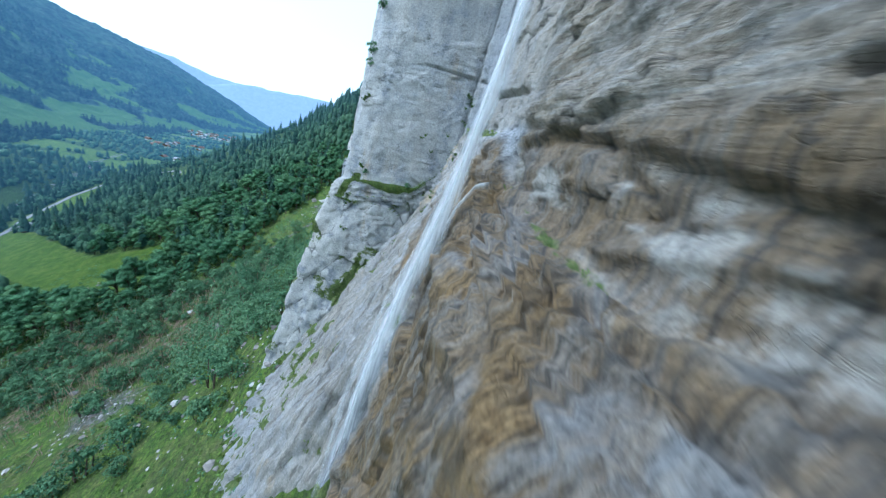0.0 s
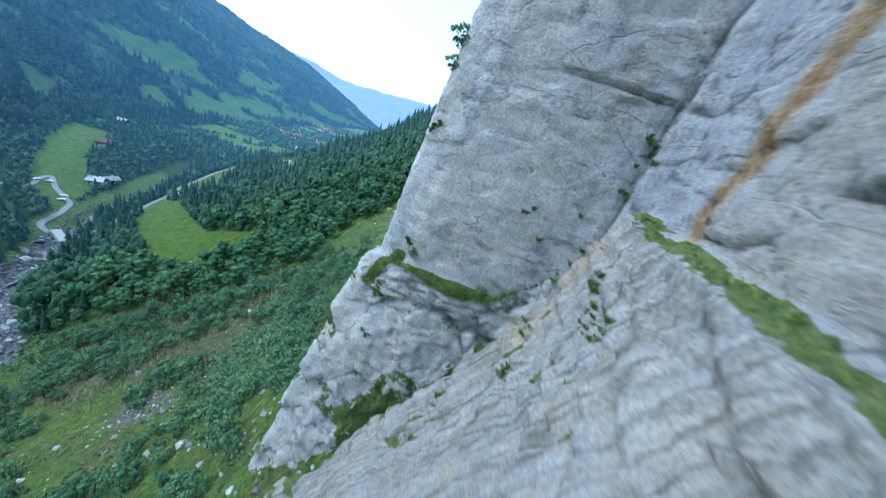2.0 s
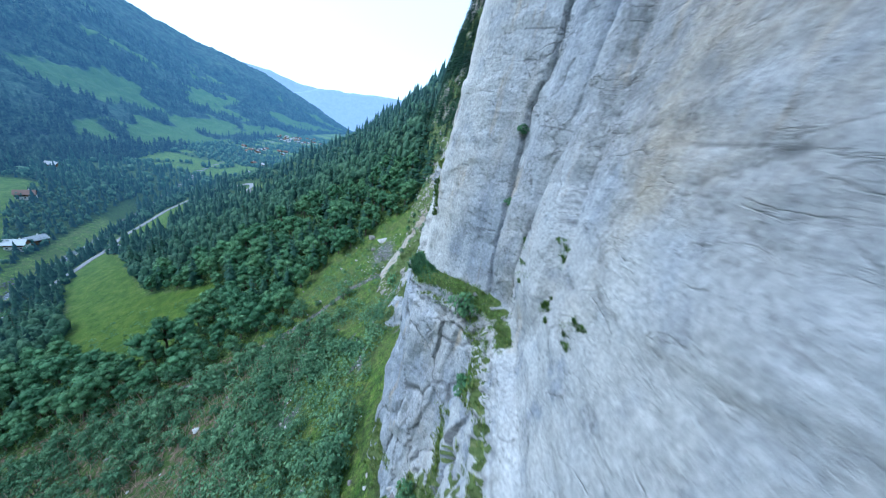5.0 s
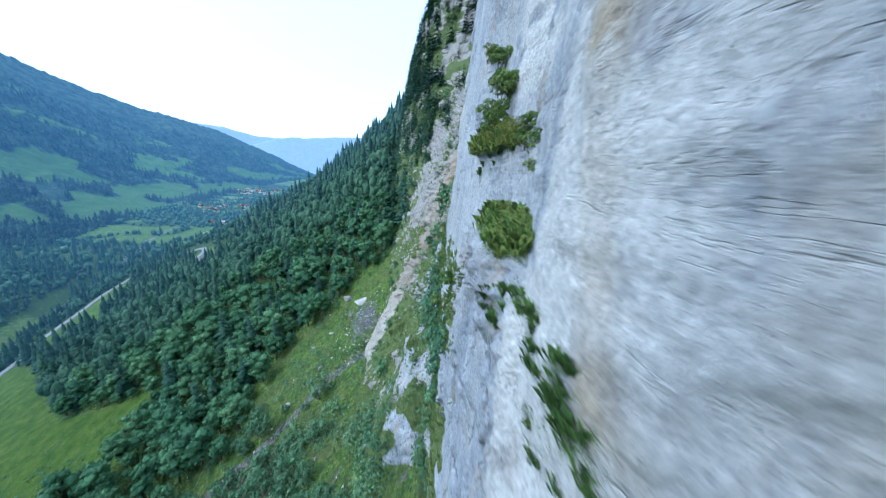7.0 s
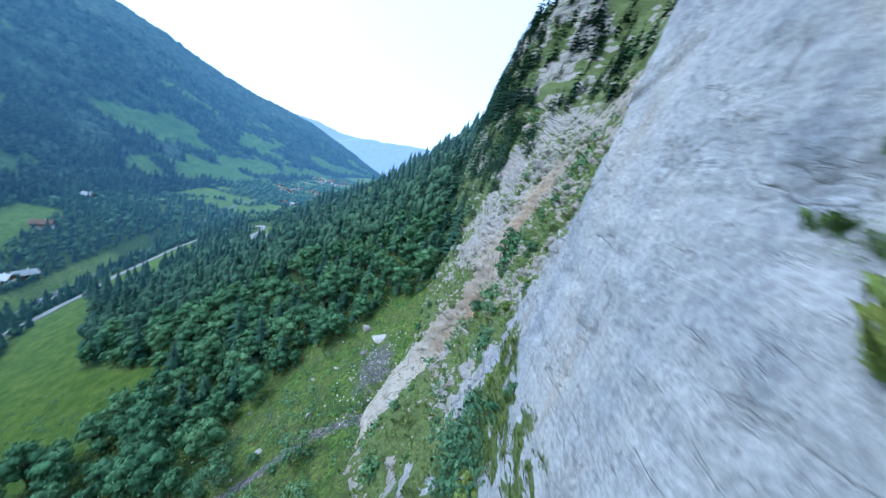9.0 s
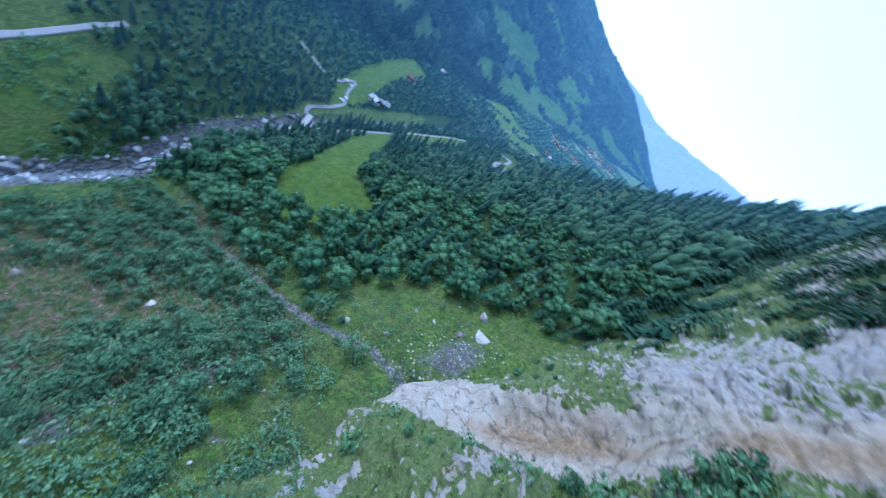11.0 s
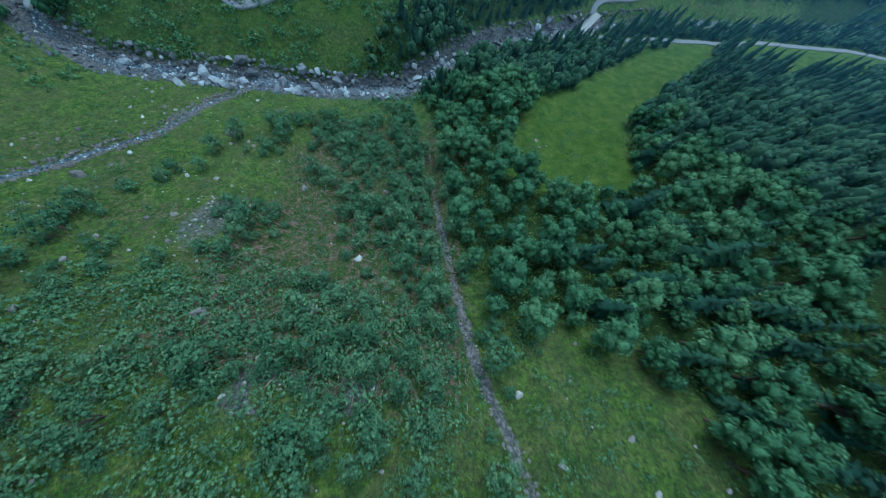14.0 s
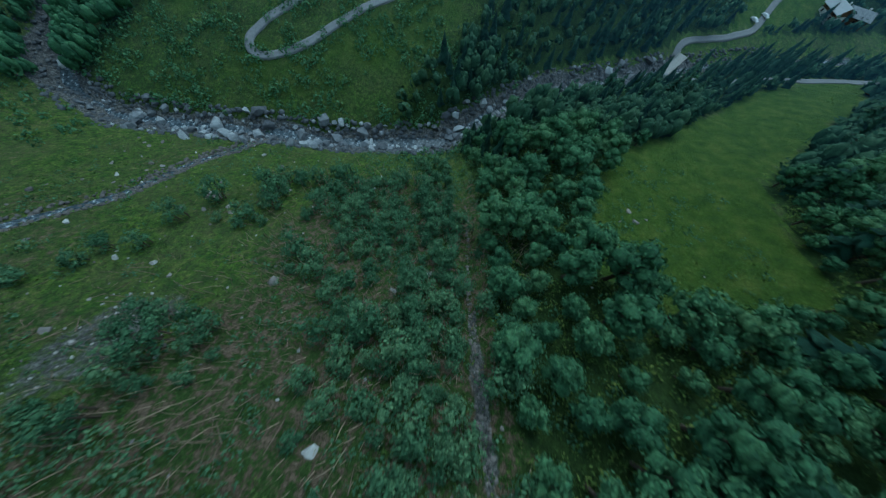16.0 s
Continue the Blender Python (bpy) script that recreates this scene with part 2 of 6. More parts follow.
    col = m.mix(m.maths("MULTIPLY", joints, 0.8), col, (0.095, 0.105, 0.065))
    silt = m.ramp(m.noise(1.3, 7, 0.7), (0.32, (0.150, 0.092, 0.045)), (0.5, (0.285, 0.190, 0.100)), (0.68, (0.42, 0.315, 0.205)))
    col = m.mix(m.maths("MULTIPLY", m.attr("silt"), m.ramp(m.noise(0.42, 6, 0.65), (0.36, 0.25), (0.48, 0.95))), col, silt)
    # near black in the joints; shade of crevices and under the lip is painted too
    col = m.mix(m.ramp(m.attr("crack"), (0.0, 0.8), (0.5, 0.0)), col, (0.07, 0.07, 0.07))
    green = m.ramp(m.noise(2.2, 7, 0.75), (0.3, (0.052, 0.082, 0.022)), (0.5, (0.115, 0.155, 0.045)), (0.72, (0.235, 0.230, 0.105)))
    veg = m.ramp(m.maths("ADD", m.attr("veg"), m.maths("MULTIPLY", m.maths("SUBTRACT", m.noise(1.6, 6, 0.7), 0.5), 0.9)), (0.45, 0.0), (0.56, 1.0))
    col = m.mix(veg, col, green)
    # the pits both dent the surface and darken its colour
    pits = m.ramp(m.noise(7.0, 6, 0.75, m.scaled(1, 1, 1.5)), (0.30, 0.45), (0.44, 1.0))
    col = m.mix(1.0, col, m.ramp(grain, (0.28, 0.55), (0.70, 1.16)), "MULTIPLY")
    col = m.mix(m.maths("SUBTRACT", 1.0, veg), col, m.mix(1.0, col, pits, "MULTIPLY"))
    height = m.maths("ADD", m.maths("ADD", m.maths("MULTIPLY", grain, 0.6), m.maths("MULTIPLY", pits, 0.25)), m.maths("ADD", m.maths("ADD", m.maths("MULTIPLY", beds, 0.3), m.maths("MULTIPLY", m.maths("MULTIPLY", layer, m.attr("strata")), 1.2)), m.maths("SUBTRACT", m.maths("MULTIPLY", m.noise(1.6, 9, 0.72), 0.8), m.maths("MULTIPLY", split, 0.5))))
    rough = m.mix(wetness, (0.92, 0.92, 0.92), (0.42, 0.42, 0.42))
    return m.finish(col, rough, height, 0.75, 0.28)


def ground_material():
    m = Nodes("hillside")
    grass = m.ramp(m.noise(0.35, 7, 0.7), (0.27, (0.022, 0.058, 0.012)), (0.40, (0.064, 0.135, 0.018)), (0.53, (0.150, 0.235, 0.030)), (0.72, (0.27, 0.26, 0.085)))
    meadow = m.ramp(m.noise(0.22, 7, 0.65), (0.3, (0.044, 0.088, 0.011)), (0.50, (0.080, 0.134, 0.015)), (0.70, (0.140, 0.178, 0.030)))
    floor = m.ramp(m.noise(0.5, 6, 0.7), (0.3, (0.020, 0.042, 0.011)), (0.7, (0.068, 0.112, 0.024)))
    scrub = m.ramp(m.noise(0.7, 7, 0.72), (0.30, (0.026, 0.050, 0.012)), (0.48, (0.075, 0.125, 0.026)), (0.535, (0.140, 0.108, 0.066)), (0.63, (0.26, 0.185, 0.135)))
    stone = m.ramp(m.noise(1.3, 9, 0.8), (0.36, (0.050, 0.048, 0.047)), (0.52, (0.170, 0.162, 0.155)), (0.68, (0.45, 0.435, 0.415)))
    ragged = m.maths("MULTIPLY", m.maths("SUBTRACT", m.noise(0.9, 6, 0.7), 0.5), 0.8)

    def mask(key):
        return m.ramp(m.maths("ADD", m.attr(key), ragged), (0.40, 0.0), (0.60, 1.0))

    dry = m.ramp(m.noise(0.11, 7, 0.7), (0.42, 0.0), (0.64, 0.6))
    col = m.mix(mask("scrub"), m.mix(dry, m.mix(m.ramp(m.noise(1.1, 6, 0.7), (0.42, 0.0), (0.62, 1.0)), grass, (0.052, 0.080, 0.024)), m.ramp(m.noise(0.9, 6, 0.75), (0.35, (0.075, 0.105, 0.034)), (0.58, (0.155, 0.150, 0.062)), (0.72, (0.22, 0.185, 0.115)))), scrub)
    col = m.mix(mask("forest"), col, floor)
    col = m.mix(m.ramp(m.attr("meadow"), (0.35, 0.0), (0.65, 1.0)), col, meadow)
    col = m.mix(mask("gravel"), col, stone)
    col = m.mix(1.0, col, m.ramp(m.noise(2.4, 8, 0.75), (0.28, 0.48), (0.72, 1.48)), "MULTIPLY")
    leafy = m.noise(6.5, 5, 0.75)
    col = m.mix(1.0, col, m.ramp(leafy, (0.33, 0.45), (0.5, 1.0), (0.68, 1.55)), "MULTIPLY")
    height = m.maths("ADD", m.maths("ADD", m.noise(0.8, 8, 0.7), m.maths("MULTIPLY", m.noise(3.5, 6, 0.7), 0.5)), m.maths("MULTIPLY", leafy, 0.25))
    # far ground is given the painted haze glow too
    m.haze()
    return m.finish(col, 0.95, height, 1.0, 0.9)


def leaf_material(name, dark, mid, light, distant=False):
    """Leaves of many tints; woods a long way down the valley get evening haze painted on as emission."""
    m = Nodes(name)
    tone = m.maths("ADD", m.maths("MULTIPLY", m.island(), 0.50), m.maths("MULTIPLY", m.random(), 0.45))
    col = m.ramp(tone, (0.1, dark), (0.5, mid), (0.9, light))
    sprays = m.noise(3.4, 5, 0.75)
    col = m.mix(1.0, col, m.ramp(m.noise(0.9, 4), (0.3, 0.7), (0.7, 1.25)), "MULTIPLY")
    col = m.mix(1.0, col, m.ramp(sprays, (0.33, 0.55), (0.52, 1.0), (0.70, 1.5)), "MULTIPLY")
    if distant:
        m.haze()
    return m.finish(col, 0.75, sprays, 0.8, 0.35)


def plain_material(name, colour, rough=0.8, scale=3.0, spread=0.35, metal=0.0, bump=0.2):
    m = Nodes(name)
    n = m.noise(scale, 6, 0.65)
    lo, hi = tuple(c * (1 - spread) for c in colour), tuple(min(1, c * (1 + spread)) for c in colour)
    m.bsdf.inputs["Metallic"].default_value = metal
    return m.finish(m.ramp(n, (0.3, lo), (0.7, hi)), rough, n, bump, 0.05)


def hash_rock_material(name="loose_stone", lift=1.0, warm=1.0):
    m = Nodes(name)
    tone = m.ramp(m.maths("ADD", m.maths("MULTIPLY", m.random(), 0.5), m.maths("MULTIPLY", m.noise(0.9, 6, 0.7), 0.6)), (0.3, tuple(lift * c for c in (0.080 * warm, 0.080, 0.086 / warm))), (0.6, tuple(lift * c for c in (0.213 * warm, 0.213, 0.218 / warm))), (0.9, tuple(min(0.62, lift * c) for c in (0.50 * warm, 0.490, 0.485 / warm))))
    return m.finish(tone, 0.9, m.noise(3.0, 8, 0.7), 0.6, 0.12)


def water_material():
    m = Nodes("white_water")
    n = m.noise(1.0, 7, 0.7, m.scaled(0.9, 0.9, 0.5))
    col = m.ramp(n, (0.42, (0.035, 0.047, 0.058)), (0.56, (0.12, 0.145, 0.17)), (0.66, (0.66, 0.70, 0.74)))
    return m.finish(col, 0.25, n, 0.6, 0.2)


def fall_material():
    m = Nodes("falling_water")
    strands = m.noise(1.0, 6, 0.65, m.scaled(3.2, 3.2, 0.22))
    body = m.maths("MULTIPLY", m.attr("core"), m.ramp(strands, (0.28, 0.35), (0.58, 1.0)))
    front = m.node("ShaderNodeBsdfDiffuse", Color=(0.93, 0.95, 0.97, 1)).outputs[0]
    through_light = m.node("ShaderNodeBsdfTranslucent", Color=(0.93, 0.95, 0.97, 1)).outputs[0]
    clear = m.tree.nodes.new("ShaderNodeBsdfTransparent").outputs[0]
    white, both = m.tree.nodes.new("ShaderNodeMixShader"), m.tree.nodes.new("ShaderNodeMixShader")
    m.put(white.inputs[0], 0.5), m.put(white.inputs[1], front), m.put(white.inputs[2], through_light)
    m.put(both.inputs[0], body), m.put(both.inputs[1], clear), m.put(both.inputs[2], white.outputs[0])
    m.tree.links.new(both.outputs[0], m.tree.nodes["Material Output"].inputs["Surface"])
    return m.mat


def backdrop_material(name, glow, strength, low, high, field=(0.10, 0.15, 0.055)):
    """Hillsides kilometres off, with evening haze painted on as emission."""
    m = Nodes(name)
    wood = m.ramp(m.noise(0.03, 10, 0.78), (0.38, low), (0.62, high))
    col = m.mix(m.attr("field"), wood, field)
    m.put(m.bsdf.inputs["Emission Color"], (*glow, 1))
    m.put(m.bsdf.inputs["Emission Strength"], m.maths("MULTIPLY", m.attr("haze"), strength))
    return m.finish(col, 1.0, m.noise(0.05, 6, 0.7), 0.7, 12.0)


ROCK = rock_material()
GROUND = ground_material()
STONE = hash_rock_material("loose_stone", 1.25, 0.96)
PALE_STONE = hash_rock_material("pale_limestone", 1.38, 1.12)
LEAF = leaf_material("broad_leaves", (0.058, 0.138, 0.066), (0.105, 0.220, 0.096), (0.175, 0.295, 0.125))
ALDER = leaf_material("alder_leaves", (0.064, 0.140, 0.068), (0.118, 0.225, 0.108), (0.190, 0.300, 0.140))
NEEDLE = leaf_material("spruce_needles", (0.017, 0.055, 0.035), (0.033, 0.088, 0.050), (0.052, 0.112, 0.054))
# darker copies of both: dimming by distance in the colour, haze as blue glow
FAR_LEAF = leaf_material("hazed_broad_leaves", (0.028, 0.070, 0.040), (0.052, 0.112, 0.058), (0.084, 0.152, 0.070), True)
FAR_NEEDLE = leaf_material("hazed_spruce_needles", (0.015, 0.044, 0.030), (0.027, 0.069, 0.042), (0.042, 0.092, 0.048), True)
HERB = leaf_material("herbs", (0.066, 0.130, 0.030), (0.148, 0.232, 0.046), (0.290, 0.320, 0.074))
BLOOM = leaf_material("yellow_herbs", (0.12, 0.16, 0.03), (0.27, 0.27, 0.04), (0.48, 0.40, 0.05))
BARK = plain_material("bark", (0.11, 0.085, 0.065), 0.95, 4.0)
DEADWOOD = plain_material("dead_wood", (0.29, 0.205, 0.155), 0.95, 4.0)
STRAW = plain_material("dry_stems", (0.43, 0.33, 0.23), 0.95, 4.0)
ASPHALT = plain_material("worn_asphalt", (0.24, 0.24, 0.25), 0.9, 1.2, 0.2)
GRAVEL = plain_material("pale_gravel", (0.36, 0.35, 0.33), 0.95, 2.0, 0.3)
WATER = water_material()
FALL = fall_material()
PLASTER = plain_material("white_plaster", (0.66, 0.64, 0.60), 0.9, 1.0, 0.12)
TIMBER = plain_material("brown_timber", (0.16, 0.09, 0.05), 0.85, 2.0)
TILE = plain_material("red_roof_tile", (0.19, 0.125, 0.105), 0.85, 1.5)
SLATE = plain_material("grey_roof", (0.34, 0.35, 0.37), 0.7, 1.0)
TIN = plain_material("pale_metal_roof", (0.50, 0.51, 0.53), 0.5, 0.6, 0.08)
PANE = plain_material("dark_pane", (0.03, 0.035, 0.045), 0.15, 1.0, 0.2)
CARPAINT = plain_material("white_car_paint", (0.75, 0.75, 0.76), 0.3, 0.5, 0.04)
RUBBER = plain_material("tyre_rubber", (0.02, 0.02, 0.02), 0.9)
# both glow blue: distance haze put into the emission
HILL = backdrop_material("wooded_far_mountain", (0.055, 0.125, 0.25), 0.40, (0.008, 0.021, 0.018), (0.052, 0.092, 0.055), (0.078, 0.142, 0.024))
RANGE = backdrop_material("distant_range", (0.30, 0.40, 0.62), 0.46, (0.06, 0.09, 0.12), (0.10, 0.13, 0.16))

# ---- the lie of the land ----
RIVER = [(-420, -160), (-210, -66), (-158, -48), (-128, -37), (-114, -26), (-108, -6), (-112, 18), (-119, 47), (-126, 80), (-136, 108), (-158, 124), (-182, 146), (-205, 178), (-226, 204), (-246, 240), (-268, 300), (-330, 467), (-420, 700), (-670, 1700), (-1150, 3700)]
TRIBUTARY = [(-48, 24), (-61, 32), (-68, 35), (-78, 40), (-95, 40), (-112, 47)]
GULLY = [(-4, 150), (-10, 152), (-19, 150.5), (-31.5, 143.6), (-46, 139), (-58, 135), (-76, 130), (-95, 126), (-112, 121), (-132, 111)]
MEADOW = [(-90, 150), (-80, 170), (-90, 195), (-130, 203), (-165, 235), (-200, 268), (-232, 284), (-222, 262), (-200, 228), (-166, 195), (-133, 163)]
FIELDS = [[(-262, 232), (-275, 268), (-310, 300), (-352, 340), (-410, 420), (-445, 410), (-390, 340), (-330, 276), (-300, 250)],
          [(-234, 292), (-250, 345), (-258, 380), (-250, 425), (-236, 436), (-222, 412), (-222, 372), (-200, 335), (-192, 300), (-212, 282)],
          [(-130, 12), (-134, 60), (-150, 92), (-196, 110), (-215, 80), (-190, 30), (-170, 0), (-150, -10)]]

ROAD_LINES = [[(-225, 108), (-196, 82), (-177, 64), (-155, 49), (-145, 38), (-144.5, 31), (-150, 28.5), (-164, 35), (-190, 52), (-240, 74), (-300, 90)],
                  [(-216, 199), (-228, 206), (-239, 206), (-247, 212), (-256, 232), (-266, 247), (-290, 258), (-309, 272), (-306, 262), (-296, 248), (-300, 232), (-330, 215)],
                  [(-216, 199), (-214, 225), (-222, 255), (-229, 290), (-239, 317), (-243, 335), (-250, 375), (-243, 398), (-238, 420), (-250, 455)],
                  [(-238, 420), (-215, 418), (-185, 398), (-168, 384), (-157, 363), (-160, 350), (-148, 338), (-135, 331)]]
YARD = [(-158, 352), (-137, 331), (-115, 331), (-101, 341), (-86, 337)]


def land(x, y):
    """Height of the open ground: the river, the slope up to the foot of the cliffs, the far bank."""
    rx = np.interp(y, [p[1] for p in RIVER], [p[0] for p in RIVER])
    rz = np.interp(y, [-160, 0, 36, 114, 160, 212, 281, 467, 700, 1700, 3700], [10, -11, -13, -18, -24, -34, -36, -42, -48, -64, -95])
    fx = np.interp(y, [-160, 0, 55, 140, 180, 300, 443, 790, 1300, 2000, 4000], [-2, -7, -12, -5, 0, 14, 30, 0, -80, -190, -500])
    fz = np.interp(y, [-160, 0, 55, 140, 180, 300, 443, 790, 1300, 2000, 4000], [58, 62, 63, 68, 78, 140, 192, 165, 70, -20, -70])
    flat = np.interp(y, [430, 520, 900, 4000], [0, 45, 190, 340])
    u = (x - rx - flat * smooth(0, 20, x - rx)) / (fx - rx - flat)
    up = np.clip(u, 0, 1.12)
    z = rz + (fz - rz) * (0.75 * up + 0.25 * up ** 4)
    left = np.maximum(rx - x, 0)
    z = z + np.interp(y, [420, 640], [26, 9]) * (1 - np.exp(-left / 90.0))
    near_river = np.abs(x - rx)
    return z - 1.2 * (1 - smooth(3.0, 9.0, near_river)), u


def ground_height(x, y):
    z, u = land(x, y)
    bumps = 1.1 * fbm(x / 26, y / 26, x * 0, 4, 11) + 0.45 * fbm(x / 5, y / 5, x * 0, 3, 23)
    gap = np.minimum(line_gap(x, y, GULLY), line_gap(x, y, TRIBUTARY))
    z = z - 5.0 * np.exp(-((y - 158) / 9.0) ** 2) * smooth(-10, -3, x)
    z = z + bumps * smooth(4, 14, line_gap(x, y, RIVER)) - 1.1 * (1 - smooth(0.6, 3.5, gap))
    return z


def spaced(*runs):
    """Knots along an axis: runs of (from, to, step)."""
    out = []
    for a, b, step in runs:
        out.extend(np.linspace(a, b, max(2, int(round((b - a) / step)) + 1))[:-1])
    return np.array(out + [runs[-1][1]])


def growing(a, b, first, rate):
    out, step = [a], first
    while abs(out[-1] - a) < abs(b - a):
        out.append(out[-1] + math.copysign(step, b - a))
        step *= rate
    return out


def haze_glow_at(x, y):
    """How much of the valley's painted haze glow a place gets: none near the cliff, all of it kilometres off."""
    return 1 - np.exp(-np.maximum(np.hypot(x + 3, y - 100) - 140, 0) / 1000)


def build_ground():
    xs = np.array(sorted(set(growing(-440, -4700, 3, 1.07) + list(spaced((-440, -150, 2.8), (-150, 20, 1.8))) + growing(20, 900, 3, 1.2))))
    ys = np.array(sorted(set(growing(-70, -1800, 3, 1.12) + list(spaced((-70, 200, 1.8), (200, 330, 2.8))) + growing(330, 4900, 3, 1.06))))
    X, Y = np.meshgrid(xs, ys)
    Z = ground_height(X, Y)
    _, u = land(X, Y)
    n = fbm(X / 16, Y / 16, X * 0, 4, 51)
    river = line_gap(X, Y, RIVER)
    gravel = np.maximum.reduce([1 - smooth(4.0, 7.0, river + 4 * n + 3.5 * smooth(205, 225, Y)), 1 - smooth(0.2, 1.7, line_gap(X, Y, GULLY) + 1.2 * n + 0.3 * smooth(20, 60, -X) + 1.5 * smooth(60, 100, -X)), 1 - smooth(0.6, 2.4, line_gap(X, Y, TRIBUTARY) + n),
                                0.95 * (1 - smooth(4, 10, line_gap(X, Y, YARD) + 5 * n)), 0.62 * (1 - smooth(2, 13, np.hypot(X + 9, (Y - 165) * 0.6) + 9 * n)), 0.55 * (1 - smooth(2, 11, np.hypot(X + 50, Y - 74) + 14 * n))])
    gravel = np.maximum(gravel, 0.62 * smooth(0.16, 0.30, fbm(X / 3.5, Y / 7, X * 0, 3, 16)) * smooth(-36, -28, X) * smooth(98, 106, Y) * (1 - smooth(128, 134, Y)))
    meadow = np.zeros(X.shape)
    for poly in [MEADOW] + FIELDS:
        meadow = np.maximum(meadow, inside(X + 4 * n, Y + 4 * n, poly) * (0.32 + 0.5 * n if poly is FIELDS[2] else 1.0))
    meadow = np.maximum(meadow, floor_field(X, Y))
    forest = np.maximum(wooded(X, Y), smooth(330, 420, Y) * (1 - meadow))
    scrub = (0.35 + 0.5 * smooth(70, 92, Y + 18 * n)) * (1 - smooth(136, 148, Y + 6 * n)) * smooth(-125, -100, X + 20 * n) * (1 - smooth(-30, -12, X)) + 0.25 * n
    scrub = scrub * (u > -0.02)
    forest = np.maximum(forest, 0.50 * (u < -0.02) * (Y < 140))
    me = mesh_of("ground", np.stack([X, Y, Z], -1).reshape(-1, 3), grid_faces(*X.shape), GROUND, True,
                 {"gravel": gravel, "meadow": meadow, "forest": forest, "scrub": scrub, "haze": haze_glow_at(X, Y)})
    tagged(new("ground", me), "steep green alpine hillside falling to a valley floor", "ground", kind="structure")


def floor_field(x, y):
    """Hay fields of the flat valley floor, split by belts of trees."""
    _, u = land(x, y)
    s = y + 90 * fbm(x / 160, y / 160, x * 0, 3, 5) + 0.2 * (x + 450)
    open_land = smooth(640, 652, s) * (1 - smooth(830, 845, s)) + smooth(950, 970, s)
    belt = np.abs(fbm(x / 110 + 4, y / 75, x * 0, 2, 6)) < 0.075 + 0.035 * (s > 940)
    return (open_land > 0.5) & ~belt & (u < 0.03) & (u > -3.5)


def wooded(x, y):
    """How densely trees stand at a place, 0 to 1."""
    _, u = land(x, y)
    n = 10 * fbm(x / 20, y / 20, x * 0, 3, 77)
    slope = smooth(176, 190, y + n - 0.06 * (x + 60)) * smooth(0.05, 0.1, u) * (1 - smooth(0.9, 0.97, u + 0.004 * n - 0.3 * smooth(188, 215, y) - 1.5 * smooth(330, 380, y)))
    gully_y = np.interp(x, [p[0] for p in GULLY[::-1]], [p[1] for p in GULLY[::-1]])
    beyond = y - gully_y
    belt = smooth(2.5, 5 + 14 * smooth(-62, -46, x), beyond + 0.3 * n) * (1 - smooth(-46, -34, x + 0.8 * n)) * (u > 0.06) * (0.35 + 0.65 * smooth(-0.30, 0.05, 0.1 * n + 0.2))
    bank = (u > 0.03) * (u < 0.30) * smooth(118, 126, y)
    across = (u < -0.06) * (u > -1.2) * smooth(84, 100, y + n) * smooth(-0.9, -0.1, 0.1 * n + 0.3)
    d = np.maximum.reduce([slope, belt, bank * 1.0, across * 1.0])
    for poly in [MEADOW] + FIELDS:
        d = np.where(inside(x, y, poly), 0, d)
    d = d * (line_gap(x, y, YARD) > 15) * (line_gap(x, y, ROAD_LINES[3]) > 8)
    return d * (line_gap(x, y, RIVER) > 8 - 4 * smooth(205, 225, y)) * (line_gap(x, y, GULLY) > 3.8) * (line_gap(x, y, ROAD_LINES[0]) > 4) * (line_gap(x, y, ROAD_LINES[1]) > 4) * (line_gap(x, y, ROAD_LINES[2]) > 7)


def tiered(height, spread, seed, tiers=5, ring=8):
    """A spruce far off: ragged tiers of boughs, in triangles."""
    r = np.random.default_rng(seed)
    v, f = [], []
    for k in range(tiers):
        z0, z1 = height * (0.05 + 0.85 * k / tiers), height * min(1.0, 0.40 + 0.85 * k / tiers)
        tip = len(v)
        v.append((0, 0, z1 if k < tiers - 1 else height))
        for j in range(ring):
            a = 2 * math.pi * (j + r.uniform(-0.2, 0.2)) / ring + k
            w = spread * (1 - k / (tiers + 0.3)) * (r.uniform(0.85, 1.15) if j % 2 else r.uniform(0.62, 0.85))
            v.append((w * math.cos(a), w * math.sin(a), z0 + r.uniform(-0.3, 0.5) + (0 if j % 2 else 0.9)))
        f += [(tip, tip + 1 + j, tip + 1 + (j + 1) % ring) for j in range(ring)]
    return np.array(v, float), np.array(f)


def mountain_start(deg):
    return np.interp(deg, [-180, -140, -90, -60, -50, -45, -35, -28, -20, -10.6], [420, 330, 340, 470, 600, 680, 960, 1220, 1850, 3300])


